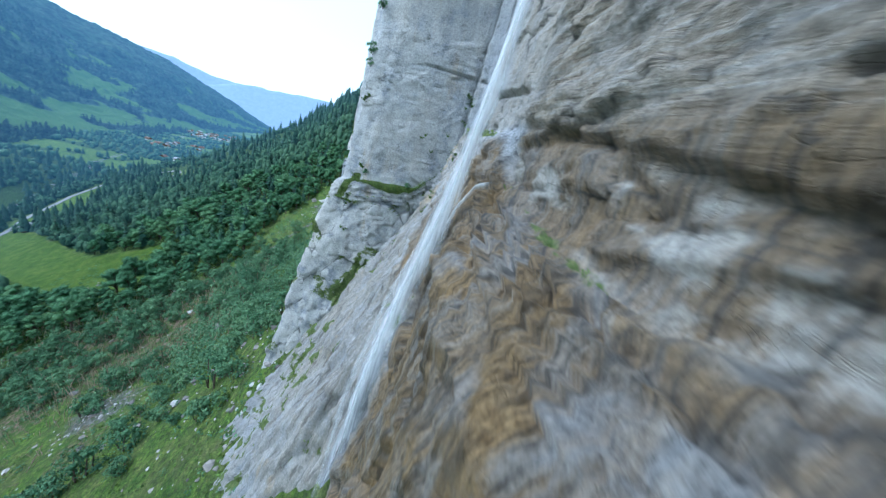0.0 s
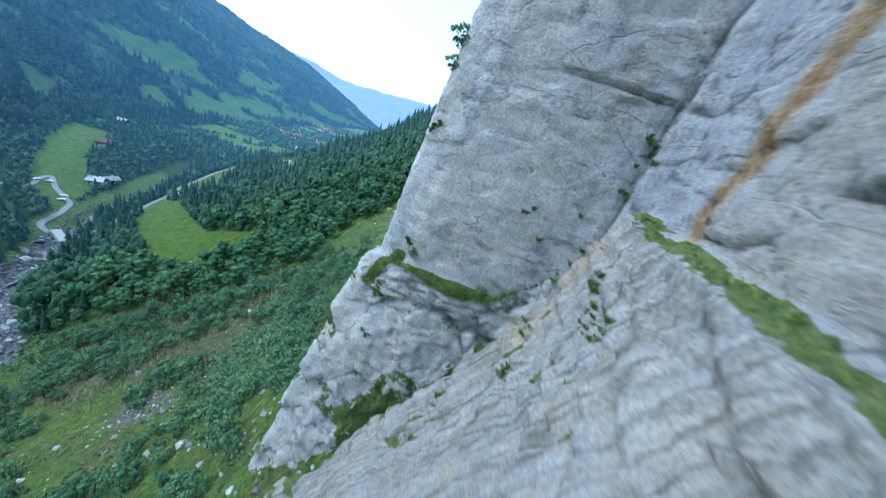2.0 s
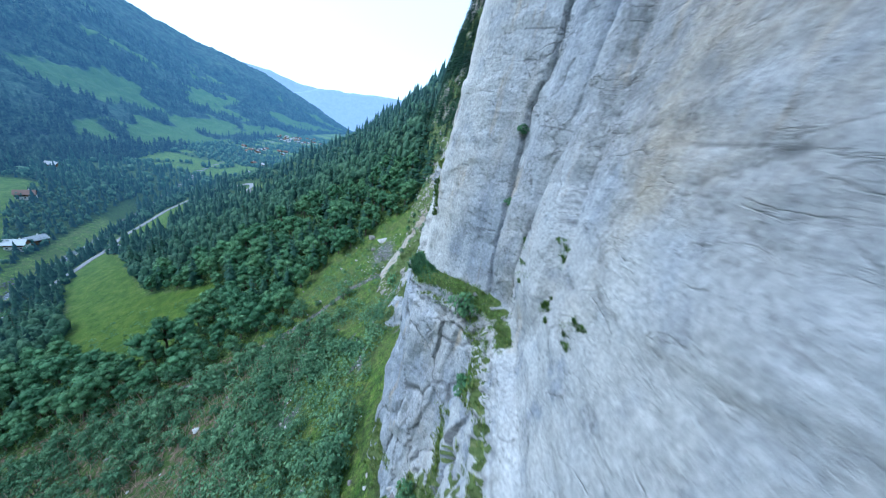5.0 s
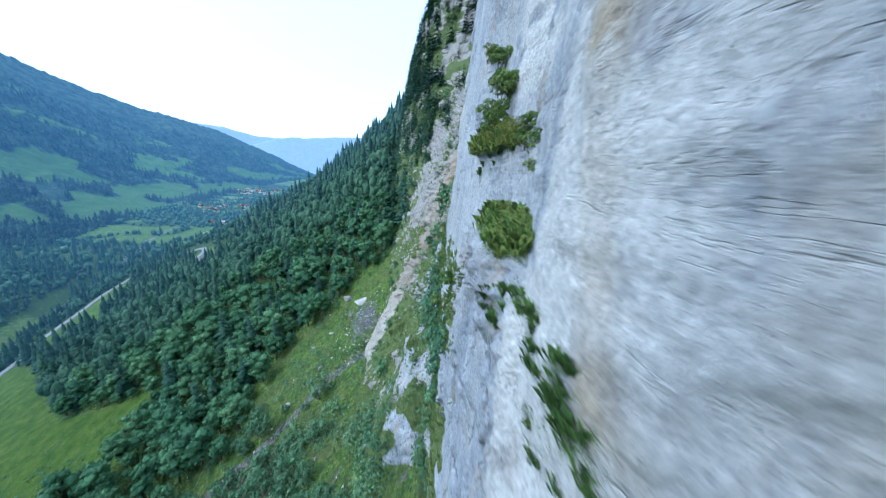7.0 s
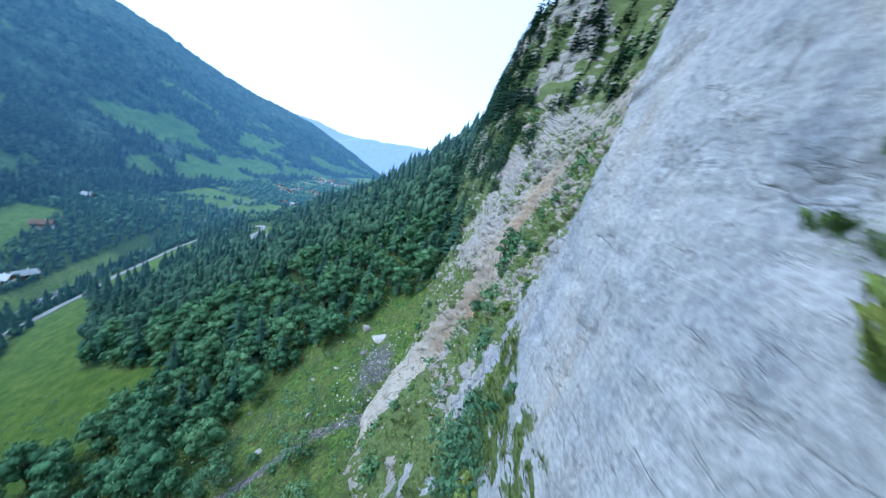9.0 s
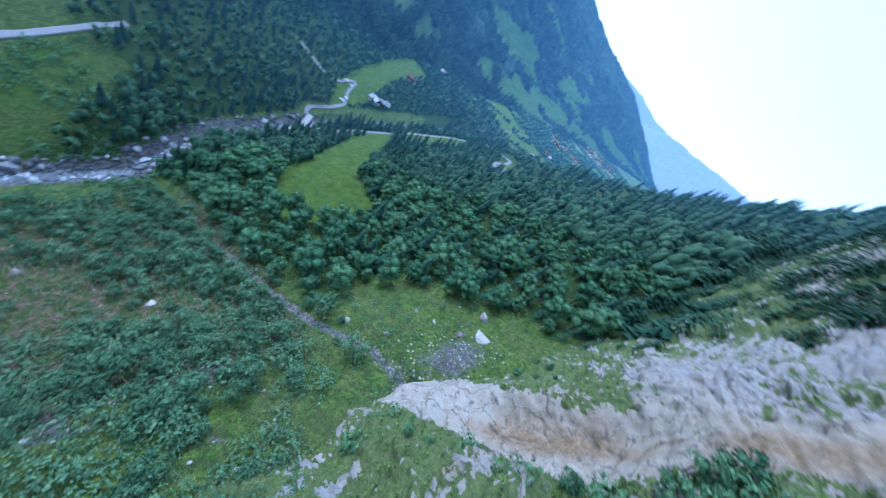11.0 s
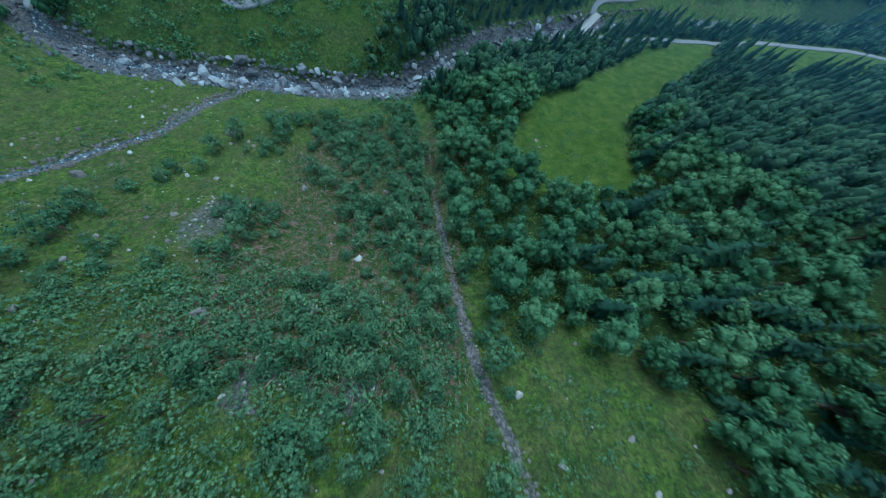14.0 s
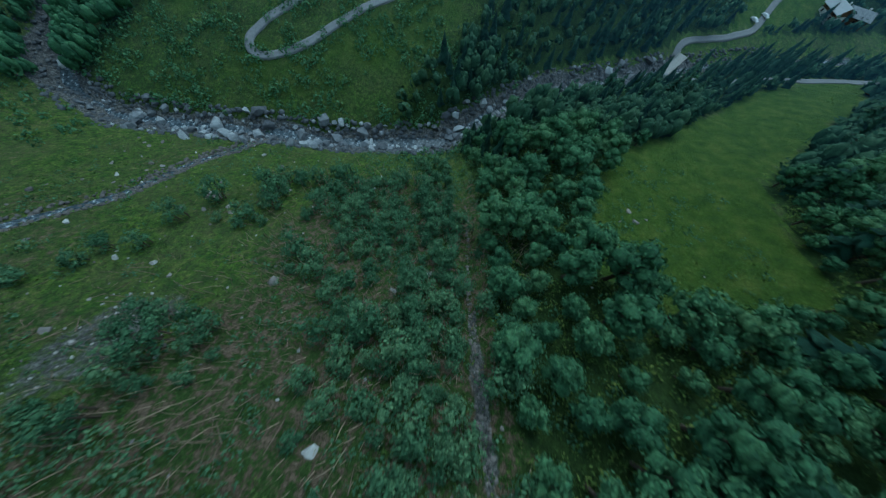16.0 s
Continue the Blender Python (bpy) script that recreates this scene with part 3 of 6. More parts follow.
def mountain(az, t):
    """The far mountain by bearing and by the way up from its foot (0) to its crest (1): place, height, pasture."""
    deg = np.degrees(az)
    start = mountain_start(deg)
    end = np.interp(deg, [-180, -90, -45, -30, -10.6], [1000, 1300, 2300, 2900, 3700])
    crest = np.interp(deg, [-180, -100, -60, -43, -38, -33.5, -30, -25, -20, -17.5, -14.5, -10.6],
                      [420, 640, 560, 480, 410, 345, 330, 275, 165, 105, 0, -105])
    R = start + (end - start) * t
    X, Y = -3 + R * np.sin(az), 100 + R * np.cos(az)
    foot, _ = land(X, Y)
    Z = foot - 6 + (crest - foot + 6) * np.clip(t, 0, 1) ** 1.25 - np.maximum(t - 1, 0) * 900
    rough = fbm(X / 260, Y / 260, X * 0, 5, 9)
    Z = Z + rough * 70 * np.clip(t * 1.6, 0, 1) * np.clip((crest - foot) / 300, 0.15, 1) * np.where(t > 0.8, 0.35, 1)
    Z = Z + 7 * vnoise(X / 14, Y / 14, X * 0, 3) * np.clip(t * 3, 0, 1)
    along = deg * 18 + 300 * t
    band = fbm(along / 95, t * 10.0 + X * 0, X * 0, 4, 31) + 0.35 * fbm(X / 70, Y / 70, X * 0, 3, 32)
    field = smooth(0.02, 0.06, band - 0.07 - 0.07 * smooth(0.2, 0.0, t) - 0.16 * t) * (1 - smooth(0.62, 0.85, t)) * (0.44 + 0.36 * smooth(-60, -35, deg))
    return X, Y, Z, R, field


def build_far_mountain():
    """The long mountain across the valley, whose crest sinks towards the valley's mouth, with woods on its lower flank."""
    az = np.radians(np.concatenate([np.linspace(-178, -60, 70), np.linspace(-59, -10.6, 230)]))
    t = np.concatenate([np.linspace(0, 0.6, 110), np.linspace(0.6, 1.25, 56)[1:]])[:, None]
    X, Y, Z, R, field = mountain(az + 0 * t, t + 0 * az)
    me = mesh_of("backdrop_mountain", np.stack([X, Y, Z], -1).reshape(-1, 3), grid_faces(*X.shape)[:, ::-1], HILL, True, {"field": field, "haze": haze_glow_at(X, Y)})
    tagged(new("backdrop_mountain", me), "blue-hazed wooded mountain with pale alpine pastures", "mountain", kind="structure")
    r = np.random.default_rng(91)
    a, up = np.radians(r.uniform(-95, -12, 15000)), r.uniform(0, 1, 15000) ** 1.5 * 0.75
    x, y, z, dist, open_land = mountain(a, up)
    keep = (open_land < 0.12) & (r.uniform(0, 1, len(a)) < 0.25 + 0.75 * (vnoise(x / 45, y / 45, x * 0, 35) > -0.35))
    v, f = tiered(15, 5.2, 61, 3, 6)
    n = int(keep.sum())
    grow = r.uniform(0.7, 1.5, (n, 1, 1))
    verts = v[None] * grow + np.stack([x[keep], y[keep], z[keep]], -1)[:, None]
    faces = f[None] + (np.arange(n) * len(v))[:, None, None]
    me = mesh_of("mountain_wood", verts.reshape(-1, 3), faces.reshape(-1, 3), HILL, False, {"field": np.zeros(n * len(v)), "haze": np.repeat(haze_glow_at(x[keep], y[keep]), len(v))})
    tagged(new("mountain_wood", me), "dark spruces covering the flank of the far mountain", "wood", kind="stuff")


def build_far_range():
    az = np.radians(np.linspace(-34, 12, 140))
    deg = np.degrees(az)
    for k, (dist, heights) in enumerate((((4300), [-60, 300, 320, 400, 425, 405, 440, 430]), ((4700), [250, 420, 400, 330, 300, 300, 260, 200]))):
        top = np.interp(deg, [-34, -23, -20, -16, -13, -9, -4, 12] if k == 0 else [-34, -30, -24, -19, -14, -9, -4, 12], heights)
        t = np.linspace(0, 1.2, 24)[:, None]
        R = dist - 350 + 350 * t
        X, Y = R * np.sin(az), 100 + R * np.cos(az)
        if k == 0:
            top = np.interp(deg, [-34, -24, -21, -17.5, -14, -10, -6, -2, 12], [-150, -60, 210, 300, 345, 360, 400, 415, 440])
        Z = -140 + (top + 140) * np.clip(t, 0, 1) ** 1.1 - np.maximum(t - 1, 0) * 900 + 22 * fbm(X / 160, Y / 160, X * 0, 4, 17 + k)
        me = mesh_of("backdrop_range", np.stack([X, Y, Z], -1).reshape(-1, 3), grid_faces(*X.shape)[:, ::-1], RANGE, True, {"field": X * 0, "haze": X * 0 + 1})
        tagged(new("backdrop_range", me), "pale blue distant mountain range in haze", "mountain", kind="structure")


# ---- the cliff: a plan line at eye level, leaned back or out with height ----
PLAN = [(11, -70), (9.6, -25), (8.6, 0), (9.2, 8), (10.6, 15.5), (11.2, 19), (12.2, 23), (12.9, 27), (14.2, 32), (15.9, 37), (16.2, 41.5), (14.4, 43.2), (8.3, 44.6), (3.4, 46.4), (0.5, 48.7), (0.6, 52), (2.6, 58),
        (5, 66), (6.2, 72), (6.9, 76.5), (4.8, 79.6), (2.0, 82.6), (0.5, 85.2), (0.4, 88), (1.6, 91.5), (3.0, 94.5), (3.4, 98), (3.3, 101), (3.9, 107), (4.6, 114), (5.4, 119), (7.6, 126), (11, 134), (13, 142), (14.5, 155),
        (16, 171), (14, 190), (11, 208), (6, 240), (5, 270), (6, 300), (12, 340), (24, 390), (40, 440)]


def plan_line():
    """The plan line, rounded and cut at even steps: fine where the camera flies close."""
    pts = np.array(PLAN, float)
    seg = np.concatenate([[0], np.cumsum(np.hypot(*np.diff(pts, axis=0).T))])
    fine = np.linspace(0, seg[-1], 4000)
    x, y = np.interp(fine, seg, pts[:, 0]), np.interp(fine, seg, pts[:, 1])
    kernel = np.hanning(17) / np.hanning(17).sum()
    xp, yp = np.pad(x, 8, mode="edge"), np.pad(y, 8, mode="edge")
    x, y = np.convolve(xp, kernel, "valid"), np.convolve(yp, kernel, "valid")
    s, out = 0.0, []
    while s < seg[-1]:
        out.append(s)
        yy = np.interp(s, fine, y)
        s += 0.9 if yy < -8 else 0.13 if 71 < yy < 81 else 0.29 if yy < 50 or 80 < yy < 104 else 0.34 if yy < 125 else 0.42 if yy < 190 else 1.6
    return np.interp(out, fine, x), np.interp(out, fine, y)


def chute_line(z):
    """Where the washed rock chute crosses the slope at a height."""
    return np.interp(z, [62, 66, 72, 80, 92, 110, 122], [150, 152, 155, 157, 160, 166, 170])


def cliff_shape(px, py, z):
    """Plan place and height to the bare cliff, before its rough surface."""
    base = np.interp(py, [-70, 0, 7, 18, 22, 37, 41.5, 44, 48, 60, 78, 86, 91, 95, 103, 110, 118, 135, 200], [105, 107.2, 107.8, 109.3, 113.2, 114.2, 115, 104.5, 103.5, 101, 106, 104.5, 114.0, 114.5, 112, 97, 94, 92, 90])
    lean = np.interp(py, [-70, 0, 40, 45, 49, 56, 118, 140, 190, 225, 300, 440], [0.10, 0.05, 0.03, 0.06, 0.11, 0.05, 0.06, 0.44, 0.46, 0.20, 0.16, 0.3])
    apron = np.interp(py, [-70, 0, 14, 18, 20, 28, 41, 46, 60, 76, 84, 95, 106, 112, 118, 132, 200], [0.5, 0.85, 0.85, 0.70, 0.40, 0.34, 0.25, 0.16, 0.14, 0.12, 0.04, 0.03, 0.02, 0.10, 0.34, 0.0, 0.0])
    low = np.interp(py, [-70, 0, 17, 20, 24, 30, 41, 44, 46, 60, 76, 84, 95, 106, 112, 118, 132, 200], [0.0, -0.04, 0.10, 0.15, 0.30, 0.44, 0.54, 0.26, 0.13, 0.12, 0.12, 0.04, 0.03, 0.02, 0.10, 0.34, 0.0, 0.0])
    reach = np.interp(py, [-70, 18, 24, 30, 43, 50], [5, 5, 8, 10, 10, 5])
    step = np.interp(py, [-70, 18, 24, 40, 46, 60, 80, 86, 91, 93, 97.5, 100, 112, 120], [0.3, 0.3, 1.0, 1.0, 0.9, 0.4, 1.2, 0.9, 0.4, 2.1, 2.1, 0.6, 0.3, 0.0])
    upright = smooth(78, 84, py) * (1 - smooth(110, 120, py))
    x = px + lean * (z - 112) * np.where(z < 112, 1 - 0.65 * upright, 1)
    # the hollow that the washed slab lies in, behind the ribs of the turfy crag
    x = x + 5.8 * smooth(145, 149.5, py) * (1 - smooth(3, 9, py - chute_line(z))) * smooth(71, 79, z) * (1 - smooth(92, 110, z))
    x = x - 1.4 * np.exp(-((py - chute_line(z)) / 5.5) ** 2) * (1 - smooth(69, 74, z))
    below = np.maximum(base - z, 0)
    step = step * (1 - 0.72 * smooth(89, 91, py) * (1 - smooth(99, 102, py)) * smooth(1.5, 6.5, below))
    return x - apron * np.minimum(below, reach) - low * np.maximum(below - reach, 0) - step * smooth(0, 0.8, below), below


def facets(x, y, z, seed):
    """Blocks: each cell is a tilted flat face. Height of the face, nearness to its joints (0 at a joint)."""
    i, j, k = np.floor(x), np.floor(y), np.floor(z)
    f1, f2, height = np.full(x.shape, 9.0), np.full(x.shape, 9.0), np.zeros(x.shape)
    for a in (-1, 0, 1):
        for b in (-1, 0, 1):
            for c in (-1, 0, 1):
                I, J, K = i + a, j + b, k + c
                r = [hash3(I, J, K, seed + n) for n in range(7)]
                dx, dy, dz = x - I - r[0], y - J - r[1], z - K - r[2]
                d = np.sqrt(dx * dx + dy * dy + dz * dz)
                near = d < f1
                f2 = np.where(near, f1, np.minimum(f2, d))
                height = np.where(near, r[3] - 0.5 + (r[4] - 0.5) * dx * 1.6 + (r[5] - 0.5) * dy * 1.6 + (r[6] - 0.5) * dz * 1.8, height)
                f1 = np.where(near, d, f1)
    return height, f2 - f1


def build_cliff():
    px, py = plan_line()
    foot = np.interp(py, [-70, 55, 140, 180, 300, 440], [44, 46, 54, 64, 118, 170])
    top = np.interp(py, [-70, 120, 150, 200, 260, 300, 340, 440], [168, 166, 166, 186, 196, 180, 180, 192])
    knots = np.concatenate([np.linspace(0, 0.36, 82), np.linspace(0.36, 0.66, 164)[1:], np.linspace(0.66, 1, 40)[1:]])[:, None]
    Z = foot + (top - foot) * knots
    PX, PY = np.broadcast_to(px, Z.shape), np.broadcast_to(py, Z.shape)
    X, below = cliff_shape(PX, PY, Z)
    Y = PY.copy()
    P = np.stack([X, Y, Z], -1)
    du, dv = np.gradient(P, axis=1), np.gradient(P, axis=0)
    N = np.cross(dv, du)
    N /= np.linalg.norm(N, axis=-1, keepdims=True) + 1e-9
    N *= np.where(N[..., :1] > 0.35, -1, 1)
    # zones
    prow = 1 - smooth(17.5, 21, Y)
    face = smooth(41, 44, Y) * (1 - smooth(112, 126, Y)) * (1 - smooth(0.0, 3.0, below))
    slope = smooth(0.5, 4, below)
    back = smooth(118, 140, Y)
    # roughness: swells, tilted blocks split by joints, thin beds
    wx, wy, wz = (0.9 * vnoise(X / 5, Y / 5, Z / 5, s) for s in (101, 102, 103))
    swell = fbm(X / 13, Y / 13, Z / 13, 3, 201)
    big, gap = facets((X + wx) / 4.2, (Y + wy) / 4.2, (Z + wz) / (3.2 + 3.5 * slope), 301)
    mid, gap2 = facets((X + 0.6 * wx) / 1.5, (Y + 0.6 * wy) / 1.5, (Z + 0.6 * wz) / (0.9 + 1.9 * slope * (1 - back)), 401)
    small, _ = facets(X / 0.62, Y / 0.62, Z / (0.40 + 0.5 * slope), 451)
    rib = vnoise((Y + 0.35 * Z * slope + wy) / 1.5, Z / 14, X / 9, 501)
    bed_at = Z + 0.10 * Y + 1.3 * vnoise(X / 9, Y / 9, Z / 9, 601)
    beds = vnoise(bed_at * 0, bed_at / 0.8, bed_at * 0, 701)
    beds = np.sign(beds) * np.abs(beds) ** 0.5
    thin = vnoise(bed_at * 0 + 3, bed_at / 0.33, Y / 7, 711)
    thin = np.sign(thin) * np.abs(thin) ** 0.4
    slab = np.exp(-((Y - chute_line(Z) + 1.2 * wy) / np.interp(Z, [62, 76, 84, 110], [9.5, 9.0, 7.5, 5.5])) ** 4) * (1 - smooth(122, 130, Z))
    rough = 0.30 - 0.40 * prow * (below <= 0) + 0.55 * slope * (1 - back) + 0.6 * prow + 0.75 * back - 0.15 * face
    dip = smooth(19.5, 22, Y) * (1 - smooth(41, 44, Y)) * smooth(0.4, 1.4, below) * (1 - 0.5 * smooth(30, 50, below))
    rough = rough * (1 - 0.2 * slab) * (1 - 0.45 * smooth(43, 46, Y) * (1 - smooth(60, 72, Y)) * slope) * (1 - 0.45 * smooth(70, 76, Y) * (1 - smooth(98, 104, Y)) * slope) * (1 - 0.58 * prow * slope) * (1 - 0.62 * slab) * (1 - 0.72 * dip) * (1 - 0.4 * back * (1 - smooth(70, 90, Z)))
    out = rough * (0.8 * swell + 0.95 * big + 0.42 * mid + 0.16 * small) + 0.32 * slope * (1 - back) * rib + (0.03 + 0.18 * prow * (1 - 0.85 * slope) + 0.16 * back) * beds + 0.15 * prow * (1 - slope) * thin
    out += (0.07 - 0.045 * face) * fbm(X / 0.8, Y / 0.8, Z / 0.8, 3, 801)
    crack = np.minimum(smooth(0.0, 0.07, gap) + 0.45 * face, smooth(0.0, 0.12, gap2) * 0.6 + 0.4 + 0.35 * face)
    crack = np.maximum(crack, 0.8 * np.maximum(dip, prow * slope))
    out -= rough * (0.30 * (1 - smooth(0.0, 0.06, gap)) + 0.14 * (1 - smooth(0.0, 0.10, gap2)))
    # the jutting beds over the brown prow, the long joints between the buttresses
    lip = Z - 0.17 * (Y - 10) + 0.35 * wz
    out += prow * smooth(112.0, 112.3, lip) * (0.62 - 0.04 * np.maximum(Z - 113, 0)) * smooth(0, 12, 132 - Z)
    # shade beneath the lip: cut in here, then painted dark through the crack mask
    under = prow * smooth(111.5, 111.85, lip) * (1 - smooth(111.95, 112.1, lip)) * smooth(-0.4, 0.2, vnoise(Y / 2.2, Z / 2, X * 0, 621))
    out -= 0.35 * under
    out -= 1.1 * smooth(117.9, 118.6, Z + 0.3 * wz) * smooth(96, 97.5, Y) * (1 - smooth(105, 109, Y))
    jag = 0.28 * vnoise(Z / 2.6, Z * 0, Z * 0 + 2, 611) + 0.07 * vnoise(Z / 0.45, Z * 0, Z * 0 + 5, 612) + 0.2 * wy
    jag2 = 0.45 * vnoise(Z / 2.1, Z * 0, Z * 0 + 8, 613) + 0.16 * vnoise(Z / 0.5, Z * 0, Z * 0 + 9, 614)
    first, second, third = Y - np.interp(Z, [104, 110, 125], [78.3, 79.5, 79.6]) + jag, Y - np.interp(Z, [104, 108, 111, 116, 119, 123], [76.0, 76.3, 77.0, 76.7, 75.2, 75.6]) + 0.4 * jag2, Y - np.interp(Z, [105, 113, 116, 121, 130], [71.6, 72.1, 73.3, 73.6, 74.5]) + 0.4 * jag2
    out += 0.26 * smooth(-0.04, 0.10, first) * (1 - smooth(83, 88, Y)) + 0.75 * smooth(-0.10, 0.12, third) * (1 - smooth(78.3, 79.4, Y)) * smooth(107, 110, Z + jag)
    for near, far, swell_out in ((third, second, 0.55), (second, first, 0.40)):
        across = np.clip(near / (near - far + 1e-6), 0, 1)
        out += swell_out * np.sin(np.pi * across) ** 0.7 * (Z > 106) * smooth(106, 108, Z) * (near > 0) * (far < 0)
    broken = smooth(-0.35, 0.1, vnoise(Z / 3.5, Y / 3, X / 3, 615))
    joint = np.minimum.reduce([np.abs(first + 0.05) / 0.13, np.abs(second) / 0.12, np.abs(third) / 0.17 + (Z < 109)])
    deep = (1 - smooth(0, 1, joint)) * (Z > 103) * (0.35 + 0.65 * broken)
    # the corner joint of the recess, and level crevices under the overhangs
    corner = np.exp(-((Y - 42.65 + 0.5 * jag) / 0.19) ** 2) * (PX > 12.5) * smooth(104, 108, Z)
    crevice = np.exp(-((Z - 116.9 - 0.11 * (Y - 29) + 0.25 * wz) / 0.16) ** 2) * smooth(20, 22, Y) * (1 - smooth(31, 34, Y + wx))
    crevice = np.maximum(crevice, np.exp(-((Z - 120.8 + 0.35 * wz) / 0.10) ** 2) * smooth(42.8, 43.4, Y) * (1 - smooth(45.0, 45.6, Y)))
    # deep cuts these in; their shade also goes into the colour below
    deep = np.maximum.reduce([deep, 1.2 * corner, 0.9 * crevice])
    out += 0.30 * smooth(0, 0.3, Z - 116.9 - 0.11 * (Y - 29) + 0.25 * wz) * smooth(20, 22, Y) * (1 - smooth(31, 34, Y + wx))
    out -= 0.50 * deep
    # dipping beds of the recess, each a small step with a crack at its foot
    course = (Z - 0.38 * Y) / 1.8 + 0.55 * vnoise(X / 7, Y / 7, Z / 7, 616) + 0.12 * vnoise(X / 1.6, Y / 1.6, Z / 1.6, 617)
    rest = course - np.floor(course)
    tone = hash3(np.floor(course), course * 0, course * 0, 618)
    out += dip * (0.34 * (0.5 - rest) * (0.4 + tone) + 0.26 * (tone - 0.5))
    flute = vnoise((Y + 0.22 * wy + 0.05 * (Z - 105)) / 0.95, Z / 11, X * 0 + 6, 505) + 0.35 * vnoise(Y / 0.42, Z / 5, X * 0 + 7, 506)
    cleft = dip * (1 - smooth(0.03, 0.15, np.abs(flute))) * smooth(-0.35, 0.05, vnoise(Y / 2.4, Z / 4.5, X * 0, 507))
    out += dip * (0.95 * np.minimum(np.abs(flute), 0.6) - 0.22) - 0.22 * cleft
    foot_line = 0.5 * dip * (1 - smooth(0.0, 0.16, np.minimum(rest, 1 - rest))) * smooth(0.2, 0.5, hash3(np.floor(course), np.floor(Y / 5 + 0.3 * wy), course * 0, 619))
    out -= 0.14 * foot_line
    # runnels down the wet prow and the apron of the recess
    run = vnoise((Y + 0.3 * wy) / 0.75, Z / 8, X * 0 + 4, 502)
    runnel = (1 - smooth(0.0, 0.16, np.abs(run))) * np.maximum(prow * slope, 0.7 * dip)
    out += 0.30 * prow * slope * vnoise((Y + 0.3 * wy) / 1.3, Z / 10, X * 0, 503) - 0.16 * runnel
    # long meandering cracks
    seam = np.minimum(np.abs(fbm(X / 12, Y / 12, Z / 4.2, 3, 555)), np.abs(fbm(X / 5 + 7, Y / 5, Z / 11, 3, 565)) + 0.012) + 0.03 * back
    line = 1 - smooth(0.0, 0.022, seam)
    out -= 0.16 * line * (0.4 + rough)
    P = P + N * out[..., None]
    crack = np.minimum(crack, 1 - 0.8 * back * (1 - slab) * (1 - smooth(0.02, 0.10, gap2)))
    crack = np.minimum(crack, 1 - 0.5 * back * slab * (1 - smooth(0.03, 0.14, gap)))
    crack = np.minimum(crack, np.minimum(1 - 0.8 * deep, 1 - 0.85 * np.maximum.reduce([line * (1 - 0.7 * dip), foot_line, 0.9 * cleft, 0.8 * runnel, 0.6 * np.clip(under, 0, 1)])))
    # surfaces that lie back hold turf
    du, dv = np.gradient(P, axis=1), np.gradient(P, axis=0)
    M = np.cross(dv, du)
    M /= np.linalg.norm(M, axis=-1, keepdims=True) + 1e-9
    flat = np.abs(M[..., 2])
    patch = fbm(X / 6, Y / 6, Z / 6, 4, 901)
    upper = np.exp(-((Z - 118.5 + 0.3 * wz) / 0.6) ** 2) * smooth(96, 98, Y) * (1 - smooth(104, 106, Y))
    gap_y = smooth(86.5, 88, Y) * (1 - smooth(90.3, 91.3, Y)) + smooth(98, 99.5, Y)
    edge = 0.55 * vnoise(X / 1.1, Y / 1.1, Z / 1.1, 931) + 0.5 * patch
    shelf = (1 - 0.85 * smooth(50, 54, Y) * (1 - smooth(71, 76, Y))) * np.exp(-((below - 0.45 + edge) / (0.55 + 0.5 * edge)) ** 2) * smooth(-0.02, 0.25, below - 0.02) * smooth(22, 26, Y) * (1 - smooth(108, 116, Y)) * (1 - 0.9 * np.clip(gap_y, 0, 1))
    bare = prow + (1 - prow) * (1 - smooth(38, 44, Y))
    veg = 0.85 * smooth(0.58, 0.82, flat + 0.2 * patch) * (1 - 0.8 * bare) * (1 - back) * (1 - face * smooth(-0.45, -0.3, -patch)) + 0.75 * shelf * smooth(-0.4, 0.0, patch) + 0.9 * upper
    veg += 0.75 * cleft * smooth(-0.05, 0.15, vnoise(Y / 3, Z / 3, X * 0, 508)) + 0.5 * foot_line * smooth(-0.05, 0.2, patch) + (0.55 * smooth(-0.08, 0.22, patch) * slope * (1 - bare) + 0.34 * smooth(9, 24, below) * smooth(50, 60, Y)) * (1 - back)
    veg += back * smooth(-0.10, 0.22, 0.43 + 0.16 * (1 - smooth(84, 98, Z)) + 0.9 * patch - 0.55 * mid - 0.30 * big - 0.45 * small + 0.25 * smooth(180, 215, Y))
    crags = smooth(156, 165, Y) * (1 - smooth(198, 210, Y)) * smooth(98, 105, Z) * (1 - smooth(140, 150, Z))
    high = smooth(185, 200, Y) * (1 - smooth(300, 330, Y)) * smooth(118, 126, Z) * smooth(-0.05, 0.12, fbm(X / 14, Y / 14, Z / 9, 3, 961))
    veg -= 0.45 * back * smooth(150, 158, Y) * (1 - smooth(186, 194, Y)) * smooth(84, 90, Z) * (1 - smooth(114, 122, Z)) * smooth(-0.2, 0.2, swell + 0.4 * mid)
    veg -= 0.12 * back
    veg -= crags * (0.38 + 0.25 * mid) + high * (0.5 + 0.4 * mid)
    veg += 0.8 * smooth(103, 110, Y) * (1 - back) * smooth(-0.3, 0.12, patch + 0.25 * mid) * (1 - smooth(107, 112, Z))
    veg += 0.3 * smooth(47, 52, Y) * (1 - smooth(58, 64, Y)) * smooth(3, 8, below) * smooth(-0.2, 0.2, patch - 0.3 * mid)
    veg += 0.48 * smooth(-0.05, 0.3, vnoise(Y / 1.3, Z / 1.3, X, 941) + 0.5 * patch) * prow * np.exp(-((below - 0.4) / 0.35) ** 2) * smooth(0.0, 0.2, below) * smooth(5, 7, Y)
